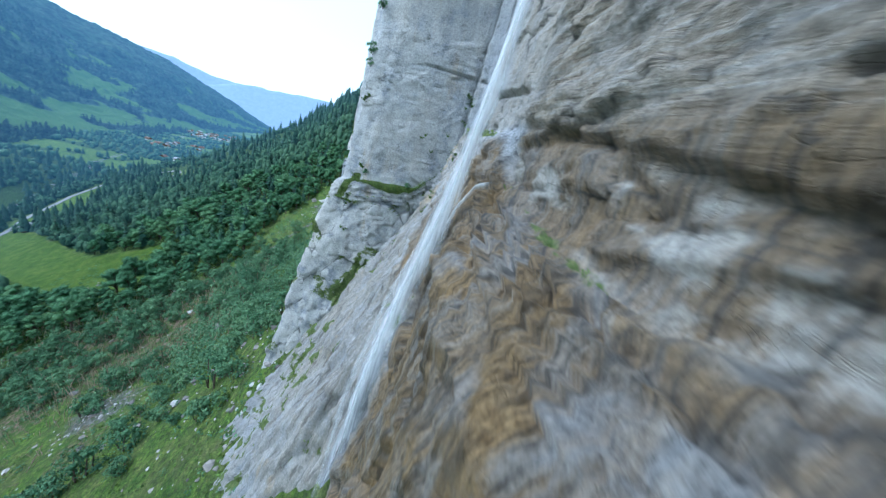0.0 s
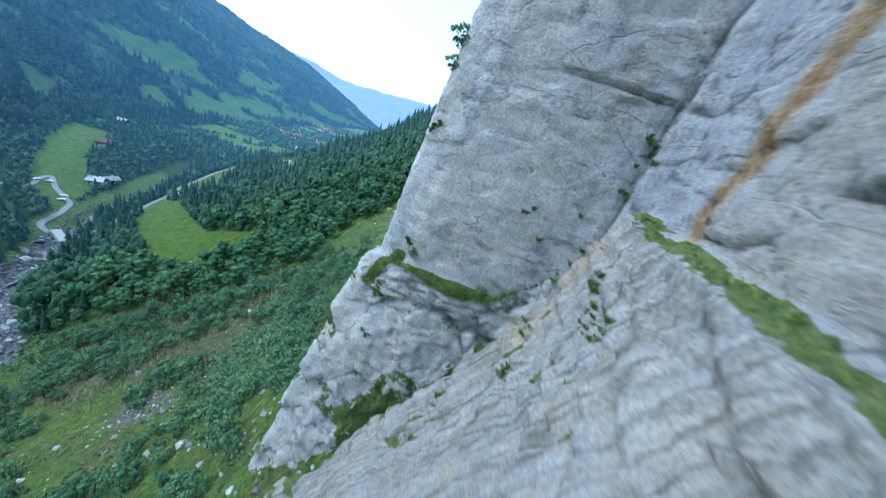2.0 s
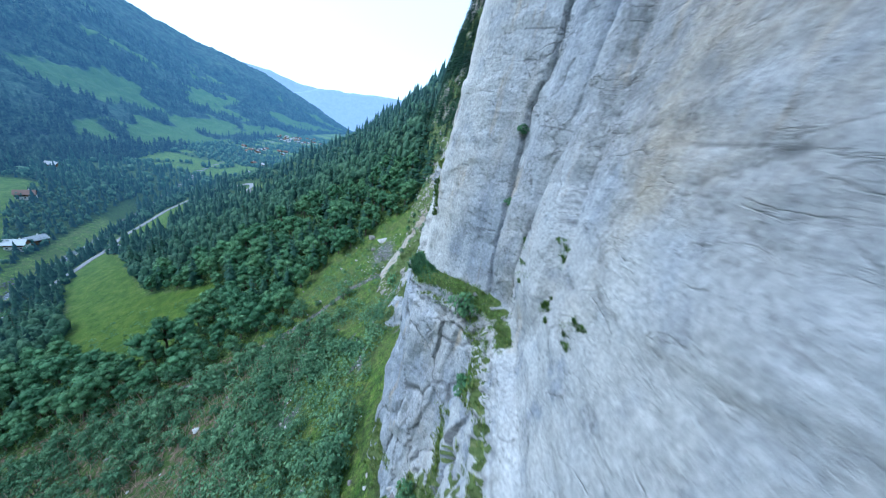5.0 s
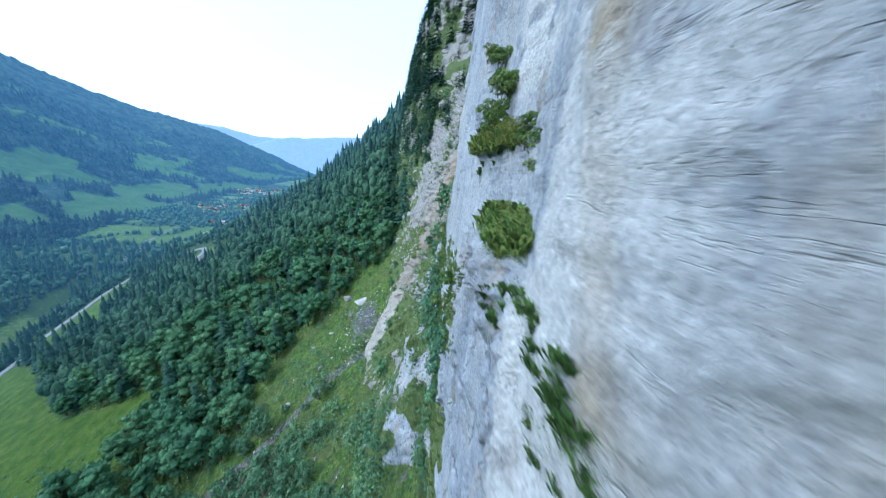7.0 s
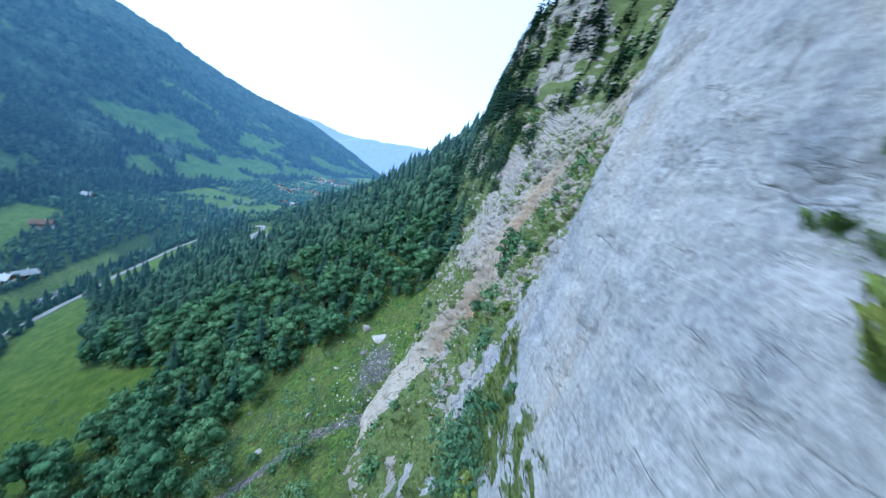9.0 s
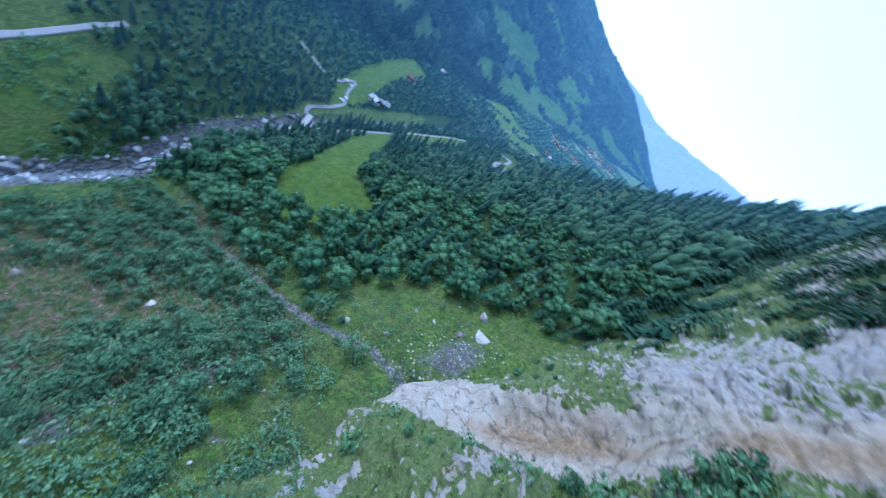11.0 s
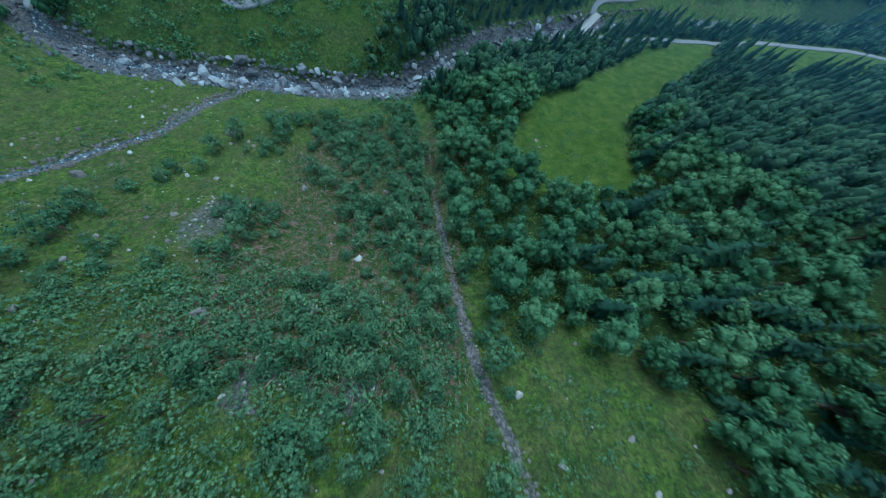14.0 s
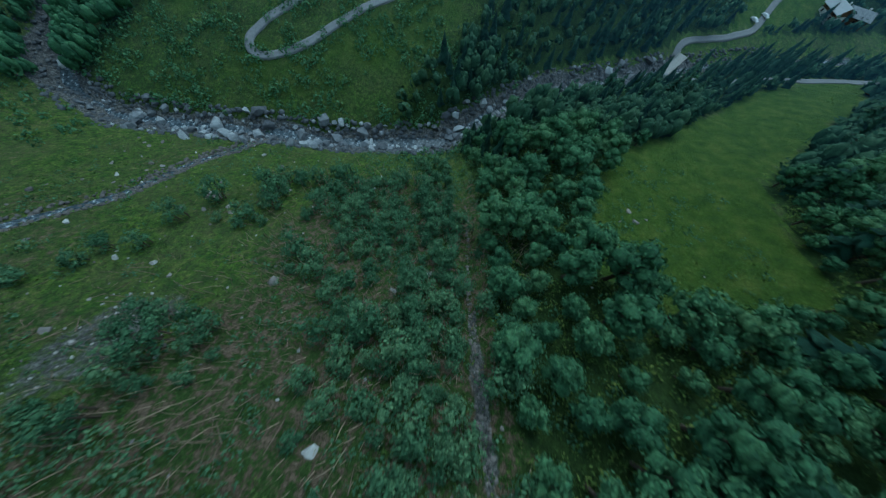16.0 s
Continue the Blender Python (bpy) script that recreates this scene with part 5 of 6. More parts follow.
def clump(radius, height, leaves, size, seed, lobes=0, shape=None):
    """A leafy mound for the far and small plants."""
    rng = np.random.default_rng(seed)
    u = rng.normal(size=(leaves, 3))
    u /= np.linalg.norm(u, axis=1, keepdims=True)
    u[:, 2] = np.abs(u[:, 2])
    lumps = 1 + 0.25 * np.sin(3 * np.arctan2(u[:, 1], u[:, 0]) + seed)[:, None]
    sprays = leaf_quads(u * lumps * np.array([radius, radius, height]) * rng.uniform(0.75, 1.05, (leaves, 1)), size, rng, u)
    masses = []
    for k in range(lobes):
        a = 2 * math.pi * k / max(lobes, 1) + seed
        off = 0.0 if lobes == 1 else 0.42 * radius
        w = radius * (0.80 if lobes == 1 else 0.50) * rng.uniform(0.85, 1.1)
        masses.append(puff((off * math.cos(a), off * math.sin(a), height * (0.40 + 0.12 * (k % 2))), (w, w, height * 0.46 * rng.uniform(0.85, 1.15)), rng, shape or BALL_20, 0.42 if shape is None else 0.28))
    return gathered(masses + [sprays])


def tuft(blades, height, seed):
    """A tuft of grass blades, as thin tapering quads."""
    rng = np.random.default_rng(seed)
    v, f = [], []
    for _ in range(blades):
        a, lean, h = rng.uniform(0, 6.28), rng.uniform(0.2, 0.9), height * rng.uniform(0.5, 1.1)
        c, s, w = math.cos(a), math.sin(a), 0.009 + 0.009 * rng.uniform()
        x, y = rng.normal(0, 0.10, 2)
        b = len(v)
        v += [(x - s * w, y + c * w, -0.1), (x + s * w, y - c * w, -0.1), (x + c * lean * h * 0.6 + s * w, y + s * lean * h * 0.6 - c * w, h * 0.7), (x + c * lean * h, y + s * lean * h, h * 0.75)]
        f += [(b, b + 1, b + 2), (b, b + 2, b + 3)]
    return np.array(v), np.array(f)


rng = np.random.default_rng(12)


def scrub_side(x, y):
    return np.hypot((x + 36) * 0.7, y - 98)


def path_side(x, y):
    """1 where the camera passes near, falling off with distance."""
    return np.hypot((x + 55) * 0.9, y - 168)


def needle_share(x, y):
    n = fbm(x / 22, y / 22, x * 0, 3, 55)
    return np.maximum(smooth(125, 155, -x + 40 * n) * smooth(212, 235, y) * (1 - smooth(330, 350, y)), np.maximum(0.75 * smooth(225, 300, y - 0.5 * (x + 60)) * smooth(-0.14, 0.10, n), 0.85 * smooth(-60, -38, x) * smooth(180, 196, y) * smooth(-0.25, 0.0, n)))


def belt(x, y):
    return wooded(x, y) * (1 - 0.9 * needle_share(x, y)) * (x > -180)


def conifers(x, y):
    return wooded(x, y) * (0.02 + 0.9 * needle_share(x, y) ** 1.5) * smooth(150, 180, y) * (x > -240)


def shrubs(x, y):
    n = fbm(x / 9, y / 9, x * 0, 3, 61)
    area = (0.06 + 0.94 * smooth(76, 98, y + 8 * n - 0.25 * (x + 60))) * (1 - smooth(130, 144, y + 0.12 * (x + 60))) * smooth(-124, -112, x) * (1 - smooth(-20, -10, x))
    area = np.maximum(area, 0.55 * smooth(140, 147, y) * (x > -75) * (1 - smooth(-26, -12, x)) * (wooded(x, y) < 0.4))
    area = np.maximum(area, 0.9 * smooth(58, 66, y) * (1 - smooth(112, 120, y)) * smooth(-36, -27, x) * (1 - smooth(-9, -5, x)))
    gully = line_gap(x, y, GULLY)
    area = np.maximum(area, 0.9 * (gully < 13) * smooth(26, 32, -x) * (1 - smooth(98, 106, -x)) * (y < 142))
    return 0.75 * area * smooth(-0.06, 0.16, n + 0.20 * (gully < 13)) * (line_gap(x, y, GULLY) > 2.6 - 0.6 * smooth(60, 80, -x))


# broadleaf wood beside the gully
leafy = [broadleaf("broadleaf_tree", h, sp, 13, 56, 0.31, 40 + k, LEAF, "rounded green broadleaf tree on the steep slope", "tree") for k, (h, sp) in enumerate(((11, 4.4), (9, 3.9), (13, 4.8), (8, 3.2)))]
for t in leafy:
    tagged(t, group="broadleaf wood by the gully")
bx, by, bz = scatter(30000, -180, 0, 108, 335, belt, 4.7, 3)
order = np.argsort(path_side(bx, by))
set_out(leafy, bx[order[:298]], by[order[:298]], bz[order[:298]], rng, 0.5, 1.2)

# spruces
dark = [spruce(h, sp, 60 + k) for k, (h, sp) in enumerate(((17, 4.4), (20, 5.2), (12, 3.8), (18, 4.6)))]
sx, sy, sz = scatter(26000, -240, 20, 150, 335, conifers, 5.0, 4)
order_s = np.argsort(path_side(sx, sy))
set_out(dark, sx[order_s[:290]], sy[order_s[:290]], sz[order_s[:290]], rng, 0.35, 1.05)

# alder scrub on the cleared slope
scrub_models = [broadleaf("alder_bush", h, sp, 7, 70, 0.13, 80 + k, ALDER, "grey-green alder bush on the cleared slope", "bush", 3, 0.32) for k, (h, sp) in enumerate(((2.4, 1.7), (3.2, 2.1), (1.8, 1.5), (4.2, 2.2)))]
for t in scrub_models:
    tagged(t, group="alder scrub")
ux, uy, uz = scatter(16000, -124, -4, 40, 190, shrubs, 2.9, 5)
order_u = np.argsort(scrub_side(ux, uy))
set_out(scrub_models, ux[order_u[:298]], uy[order_u[:298]], uz[order_u[:298]], rng, 0.8, 2.2, 8, 0.1)

# young alders in a row along the gully
gully_trees = [broadleaf("alder_tree", h, sp, 9, 58, 0.20, 84 + k, ALDER, "slender grey-green alder beside the stony gully", "tree", 3, 0.40) for k, (h, sp) in enumerate(((5.5, 2.4), (6.8, 2.8), (4.6, 2.2)))]
for t in gully_trees:
    tagged(t, group="alders along the gully")
ax, ay, az_ = scatter(5000, -122, -36, 92, 146, lambda x, y: 0.75 * (line_gap(x, y, GULLY) > 3.6) * (line_gap(x, y, GULLY) < 12 + 4 * fbm(x / 9, y / 9, x * 0, 2, 62)) * (y < np.interp(x, [p[0] for p in GULLY[::-1]], [p[1] for p in GULLY[::-1]])), 3.4, 63)
set_out(gully_trees, ax[:95], ay[:95], az_[:95], rng, 0.6, 1.15, 8, 0.1)

# woods too many to count
far_spruce = [tiered(h, sp, 160 + k) for k, (h, sp) in enumerate(((13, 3.0), (16, 3.5), (10, 2.7), (14, 3.2)))]
far_leafy = [(lambda c: (c[0] + np.array([0, 0, 1.4]), c[1]))(clump(3.0, 5.4, 14, 1.0, 170 + k, 2)) for k in range(3)]
mid = order_s[290:]
wx_, wy_, wz_ = scatter(62000, -700, 200, 330, 1300, lambda x, y: wooded(x, y) * (land(x, y)[1] > 0.04), 6.4, 6)
leafy_far = fbm(wx_ / 25, wy_ / 25, wx_ * 0, 3, 57) + 0.25 * rng.uniform(-1, 1, len(wx_)) > -0.04 + 0.25 * smooth(0.40, 0.70, land(wx_, wy_)[1]) - 0.06
joined("spruce_wood", far_spruce, np.concatenate([sx[mid], wx_[~leafy_far]]), np.concatenate([sy[mid], wy_[~leafy_far]]), np.concatenate([sz[mid], wz_[~leafy_far]]), rng, FAR_NEEDLE, "dense dark spruce wood covering the slope", "wood")
lx, ly, lz = scatter(40000, -560, -120, 70, 520, lambda x, y: wooded(x, y) * (land(x, y)[1] < 0.32) * (0.35 + 0.65 * (fbm(x / 30, y / 30, x * 0, 3, 8) > -0.1)), 4.6, 7)
rest = order[298:]
split = rng.uniform(0, 1, len(lx)) < 0.6
mid_leafy = [(lambda c: (c[0] + np.array([0, 0, 1.4]), c[1]))(clump(2.9, 5.6, 62, 0.50, 176 + k, 3, BALL_80)) for k in range(4)]
joined("slope_wood", mid_leafy, bx[rest], by[rest], bz[rest], rng, FAR_LEAF, "rounded green broadleaf wood on the slope", "wood", 0.6, 1.5)
joined("valley_wood", far_leafy, np.concatenate([lx[split], wx_[leafy_far]]), np.concatenate([ly[split], wy_[leafy_far]]), np.concatenate([lz[split], wz_[leafy_far]]), rng, FAR_LEAF, "mixed green wood along the river and far bank", "wood", 0.6, 1.15)
joined("bank_spruces", far_spruce, lx[~split], ly[~split], lz[~split], rng, FAR_NEEDLE, "dark spruces on the far river bank", "wood", 0.5, 0.95)
vx, vy, vz = scatter(42000, -1250, 60, 425, 2000, lambda x, y: (np.hypot(x + 3, y - 100) < mountain_start(np.degrees(np.arctan2(x + 3, y - 100))) + 60) * (land(x, y)[1] < 0.04) * (land(x, y)[1] > -3.2) * ~floor_field(x, y) * (line_gap(x, y, ROAD_LINES[2]) > 8) * ~inside(x, y, FIELDS[1]) * ~inside(x, y, FIELDS[0]), 8.5, 8)
fir = rng.uniform(0, 1, len(vx)) < np.where(vy < 640, 0.6, 0.15)
joined("valley_floor_spruces", far_spruce, vx[fir], vy[fir], vz[fir], rng, FAR_NEEDLE, "dark spruces of the valley floor woods", "wood", 0.8, 1.5)
joined("valley_floor_trees", [clump(4.2, 7.8, 7, 1.8, 180 + k, 1) for k in range(4)], vx[~fir], vy[~fir], vz[~fir], rng, FAR_LEAF, "belts of dark trees between valley fields", "wood", 0.6, 1.5)

BEND_WOOD = [(-118, -20), (-108, -30), (-116, -75), (-195, -85), (-195, -22), (-150, -12)]
nx, ny, nz = scatter(2600, -195, -105, -85, -10, lambda x, y: inside(x, y, BEND_WOOD) * (line_gap(x, y, RIVER) > 3.5), 3.6, 27)
joined("bend_wood", mid_leafy, nx, ny, nz, rng, LEAF, "dark broadleaf wood round the river bend", "wood", 0.6, 1.2)

# bushes on the steep river banks
def bank_strip(x, y):
    g = line_gap(x, y, RIVER)
    _, u = land(x, y)
    return (g > 6) * (g < 55) * (u < 0) * (y < 130) * smooth(-0.12, 0.16, fbm(x / 9, y / 9, x * 0, 3, 13)) + (g > 6.5) * (g < 13) * (u > 0) * (y > 96) + 0.25 * (g > 6) * (g < 60) * (y < 0)


kx, ky, kz = scatter(14000, -250, -85, -60, 220, bank_strip, 1.7, 19)
joined("bank_bushes", [clump(1.4, 1.9, 34, 0.36, 190 + k, 0) for k in range(4)], kx, ky, kz, rng, LEAF, "green bushes along the steep river banks", "undergrowth", 0.5, 1.5)
rest_u = order_u[298:]
joined("slope_bushes", [clump(1.5, 1.9, 78, 0.17, 195 + k, 0) for k in range(4)], ux[rest_u], uy[rest_u], uz[rest_u], rng, ALDER, "scattered grey-green bushes on the slope", "undergrowth", 0.5, 1.6)

# saplings and brambles under the nearer trees
px_, py_, pz_ = scatter(9000, -130, -8, 120, 235, lambda x, y: 0.8 * (wooded(x, y) > 0.25) * (path_side(x, y) < 85), 2.1, 29)
joined("understorey", [clump(1.2, 1.5, 52, 0.18, 290 + k, 0) for k in range(4)], px_[:2300], py_[:2300], pz_[:2300], rng, HERB, "fresh green saplings and brambles between the trees", "undergrowth", 0.5, 1.6)

# thicket along the foot of the cliff
fx_, fy_, fz_ = scatter(6000, -44, -5, 66, 140, lambda x, y: 0.85 * smooth(-44, -30, x + 6 * fbm(x / 8, y / 8, x * 0, 2, 64)) * np.maximum(smooth(-0.22, 0.04, fbm(x / 10, y / 10, x * 0, 3, 65)), 0.75 * (x > -24) * (y > 84) * (y < 119)) * (line_gap(x, y, GULLY) > 5) * (1 - 0.6 * smooth(114, 126, y) * smooth(-30, -22, x)), 1.9, 30)
joined("foot_thicket", [clump(1.7, 2.5, 130, 0.19, 300 + k, 0) for k in range(4)], fx_[:850], fy_[:850], fz_[:850], rng, ALDER, "fresh green thicket of young trees below the cliff", "undergrowth", 0.5, 1.65)

# low growth on the slope
def low_growth(x, y):
    n = fbm(x / 7, y / 7, x * 0, 3, 91)
    return smooth(-0.15, 0.2, n) * (0.15 + 0.45 * smooth(80, 95, y) * (1 - smooth(140, 165, y))) * (line_gap(x, y, RIVER) > 6)


mounds = [clump(0.62, 0.62, 15, 0.17, 200 + k) for k in range(4)]
hx, hy, hz = scatter(25000, -135, -4, 10, 190, low_growth, 0.85, 9)
joined("slope_undergrowth", mounds, hx, hy, hz, rng, ALDER, "low leafy undergrowth and herbs on the slope", "undergrowth", 0.45, 2.0)
bright = [clump(0.55, 0.34, 12, 0.16, 210 + k) for k in range(3)]
gx, gy, gz = scatter(18000, -110, -2, 10, 190, lambda x, y: smooth(-0.15, 0.2, fbm(x / 11, y / 11, x * 0, 3, 95)), 0.9, 10)
joined("slope_herbs", bright, gx, gy, gz, rng, HERB, "bright green herbs and tall grass on the slope", "grass", 0.5, 1.5)

mx_, my_, mz_ = scatter(16000, -235, -75, -12, 290, lambda x, y: (inside(x, y, MEADOW) | inside(x, y, FIELDS[2])) * 0.6 * smooth(-0.2, 0.3, fbm(x / 8, y / 8, x * 0, 3, 96)), 1.3, 28)
joined("meadow_tussocks", bright, mx_, my_, mz_, rng, HERB, "tussocks of rank grass on the meadow", "grass", 0.4, 1.4)

# turf and bushes on the cliff ledges
veg, cy, cz = CLIFF_KEEP["veg"].ravel(), CLIFF[..., 1].ravel(), CLIFF[..., 2].ravel()
flat_pts = CLIFF.reshape(-1, 3)
pick = np.flatnonzero((veg > 0.52) & (cy > 5) & (cy < 126) & (cz > 66) & (cz < 140))
pick = rng.choice(pick, min(4000, len(pick)), replace=False)
tufts = [tuft(9, 0.42, 220 + k) for k in range(5)]
joined("ledge_grass", tufts, *flat_pts[pick].T, rng, HERB, "tufts of grass hanging on the cliff ledges", "grass", 0.6, 1.5)
zone = ((cy > 42.8) & (cy < 48) & (cz > 98) & (cz < 105.5)) | ((cy > 74) & (cy < 86.5) & (cz > 102.5) & (cz < 106.5))
pick = np.flatnonzero((veg > 0.55) & zone)
pick = rng.choice(pick, min(1400, len(pick)), replace=False)
joined("shelf_herbs", [clump(0.36, 0.34, 60, 0.032, 230 + k) for k in range(4)], *flat_pts[pick].T, rng, HERB, "leafy green and yellow herbs filling the cliff shelves", "herbs", 0.5, 1.7)
plan_x, plan_y = [p[0] for p in PLAN], [p[1] for p in PLAN]


def on_shelf(count, y0, y1, z0, deep, thick, seed):
    """Places heaped on a ledge that sticks out from the wall between y0 and y1."""
    r = np.random.default_rng(seed)
    y, f = r.uniform(y0, y1, count), r.uniform(-0.1, 1, count)
    ends = np.clip(np.minimum(y - y0, y1 - y) / 1.2, 0.15, 1)
    x = np.interp(y, plan_y, plan_x) + 0.05 * (z0 - 112) - f * deep * ends
    return x, y, z0 - 0.75 * np.clip(f, 0, 1) ** 2 + thick * r.uniform(0, 1, count) * (1 - f * f) * ends


herb_tufts = [clump(0.32, 0.36, 76, 0.028, 232 + k) for k in range(4)] + [tuft(46, 0.50, 236 + k) for k in range(3)]
joined("tuft_shelf_herbs", herb_tufts, *on_shelf(520, 90.9, 98.9, 114.3, 1.5, 0.38, 5), rng, HERB, "thick cushion of herbs and grass on a jutting ledge", "herbs", 0.7, 1.5)
joined("ledge_foot_herbs", herb_tufts, *on_shelf(460, 77.2, 87.2, 104.75, 1.25, 0.40, 7), rng, LEAF, "dense dark green herbs along the ledge under the wall", "herbs", 0.6, 1.4)
joined("upper_shelf_herbs", herb_tufts, *on_shelf(200, 97.6, 105.5, 118.3, 0.7, 0.5, 6), rng, HERB, "herbs and yellow flowers along the upper ledge", "herbs", 0.7, 1.6)
joined("yellow_flowers", herb_tufts[:4], *[np.concatenate(pair) for pair in zip(on_shelf(330, 96.5, 105.5, 118.6, 0.85, 0.75, 16), on_shelf(70, 91.5, 98.8, 114.6, 1.5, 0.4, 17))], rng, BLOOM, "yellow flowering herbs on the cliff ledges", "flowers", 0.5, 1.0)
hang = []
for hx_, hy_, hz_, n_ in ((13.4, 43.5, 113.3, 5), (14.4, 43.1, 110.0, 7), (13.3, 42.7, 108.1, 6), (14.3, 40.8, 111.3, 7), (15.1, 42.8, 115.3, 7), (9.9, 44.3, 112.5, 4), (11.4, 43.9, 110.4, 4), (14.9, 43.0, 118.3, 14), (1.6, 48.1, 115.3, 14), (2.3, 46.9, 105.8, 10), (13.7, 38.6, 109.8, 18), (13.3, 37.0, 108.7, 18), (12.7, 35.5, 108.5, 18), (12.3, 40.8, 104.5, 12), (11.1, 38.4, 102.4, 10), (10.9, 43.2, 101.0, 10), (8.0, 39.9, 97.0, 10), (15.0, 40.2, 113.8, 7), (0.6, 46.4, 100.5, 20), (0.5, 45.7, 95.7, 12), (0.6, 88.5, 112.6, 16), (0.5, 86.9, 112.3, 22), (0.5, 86.2, 111.4, 18), (0.5, 85.4, 110.6, 12), (0.4, 87.6, 110.3, 10), (0.6, 91.7, 111.2, 14), (0.9, 90.7, 112.3, 16), (1.2, 90.1, 112.5, 8), (6.3, 72.5, 112.5, 10), (6.0, 71.8, 109.5, 14), (5.4, 68.4, 110.4, 10), (6.7, 76.6, 112.0, 8), (6.6, 74.4, 110.6, 9), (3.9, 103.0, 121.5, 26), (5.1, 106.6, 120.6, 16), (5.1, 106.8, 119.6, 12), (3.8, 100.5, 117.4, 8), (3.1, 98.0, 112.2, 5), (2.6, 97.0, 111.4, 6), (3.8, 103.5, 116.5, 10)):
    for _ in range(n_):
        near = np.array([hx_, hy_, hz_]) + rng.normal(0, 1, 3) * (0.2, 0.40, 0.42)
        hang.append(flat_pts[np.argmin(((flat_pts - near) ** 2).sum(1))])
joined("crack_tufts", herb_tufts, *np.array(hang).T, rng, HERB, "small tufts of grass rooted in the cliff's cracks", "grass", 0.5, 1.0)
pick = np.flatnonzero((veg > 0.6) & (cy > 126) & (cy < 230) & (cz > 60) & (cz < 150))
pick = rng.choice(pick, min(2500, len(pick)), replace=False)
joined("rocky_slope_herbs", bright, *flat_pts[pick].T, rng, HERB, "herbs and grass among the rocks below the cliff", "grass", 0.5, 1.3)
ledge_bush = [broadleaf("ledge_bush", h, sp, 6, 74, 0.11, 90 + k, HERB if k == 1 else LEAF, "small leafy bush rooted in a cliff ledge", "bush", 3, 0.0) for k, (h, sp) in enumerate(((1.4, 1.1), (1.0, 1.2), (1.9, 1.2)))]
for t in ledge_bush:
    tagged(t, group="bushes on the cliff")
spots = np.flatnonzero((veg > 0.75) & ((cy < 84) | (cy > 108)) & (cy > 46) & (cy < 235) & (cz > 72) & (cz < 165))
spots = rng.choice(spots, 110, replace=False)
set_out(ledge_bush, *flat_pts[spots].T, rng, 0.5, 1.5, 12, 0.1)
for bx_, by_, bz_, s_ in ((0.8, 48.6, 119.6, 0.8), (1.3, 48.9, 121.0, 1.1), (2.2, 49.2, 126.5, 1.2), (3.0, 46.8, 104.6, 0.7), (9.0, 44.2, 104.0, 0.6), (4.6, 79.6, 118.0, 0.5), (5.2, 78.6, 113.2, 0.45)):
    at = flat_pts[np.argmin(((flat_pts - (bx_, by_, bz_)) ** 2).sum(1))]
    copy_thing(ledge_bush[0], pose(at[0], at[1], at[2] - 0.1, 0, 0, 40 * by_)).scale = (s_, s_, s_)
shelf_bush = tagged(broadleaf("shelf_bush", 1.2, 1.0, 8, 130, 0.065, 97, HERB, "fine-leaved green bush on the upper cliff ledge", "bush", 3, 0.0), group="bushes on the upper ledge")
shelf_bush.matrix_basis = pose(4.9, 103.6, 121.9, 0, -12, 0)
for bx_, by_, bz_, s_ in ((3.0, 95.2, 116.6, 0.6), (2.9, 95.8, 117.6, 0.75), (2.9, 96.6, 117.9, 0.8), (3.0, 95.0, 117.9, 0.6), (2.9, 96.2, 118.6, 0.7), (3.1, 97.2, 118.0, 0.7), (3.3, 95.6, 117.2, 0.55), (3.2, 98.2, 118.2, 0.6), (3.1, 99.4, 118.3, 0.75), (3.3, 101.2, 118.9, 1.2), (3.4, 102.6, 119.6, 1.3), (4.2, 103.2, 121.4, 1.4), (4.5, 102.2, 121.6, 1.1), (4.7, 105.0, 123.8, 1.3), (4.6, 106.6, 124.6, 1.1), (3.7, 103.4, 118.7, 1.1), (3.5, 96.2, 116.4, 0.5)):
    copy_thing(shelf_bush, pose(bx_ + 0.55, by_, bz_ - 0.2, 0, -12, 50 * by_)).scale = (s_, s_, s_)
for bx_, by_, bz_, s_ in ((11, 154, 106, 2.6), (9.5, 150.5, 103, 2.0), (12.5, 157, 108, 2.2)):
    at = flat_pts[np.argmin(((flat_pts - (bx_, by_, bz_)) ** 2).sum(1))]
    copy_thing(ledge_bush[2], pose(at[0], at[1], at[2] - 0.2, 0, 0, 40 * by_)).scale = (s_, s_, s_)
crag = np.flatnonzero(((cy > 208) | (cz < 98)) & (cy > 190) & (cy < 425) & (cz > 74) & (fbm(flat_pts[:, 0] / 15, cy / 15, cz / 15, 2, 44) > -0.05))
crag = rng.choice(crag, 560, replace=False)
steep = np.flatnonzero((cy > 196) & (cy < 320) & (cz > 104) & (cz < 186) & (veg > 0.35))
crag = np.concatenate([crag, rng.choice(steep, 300, replace=False)])
joined("crag_trees", [(lambda a: (a[0], np.concatenate([a[1][:, [0, 1, 2]], a[1][:, [0, 2, 3]]])))(spruce_arrays(h, sp, 9, 7, 260 + k, 1)) for k, (h, sp) in enumerate(((10, 2.8), (13, 3.2), (8, 2.5)))], *flat_pts[crag].T, rng, NEEDLE, "spruces clinging to the stepped crags", "wood", 0.4, 1.15)
rim = CLIFF[-4:-1, :].reshape(-1, 3)
rim = rim[(rim[:, 1] > 128) & (rim[:, 1] < 420)]
rim = rim[rng.choice(len(rim), 230, replace=False)]
joined("rim_trees", far_spruce, *rim.T, rng, NEEDLE, "dark spruces along the rim above the crags", "wood", 0.4, 0.9)
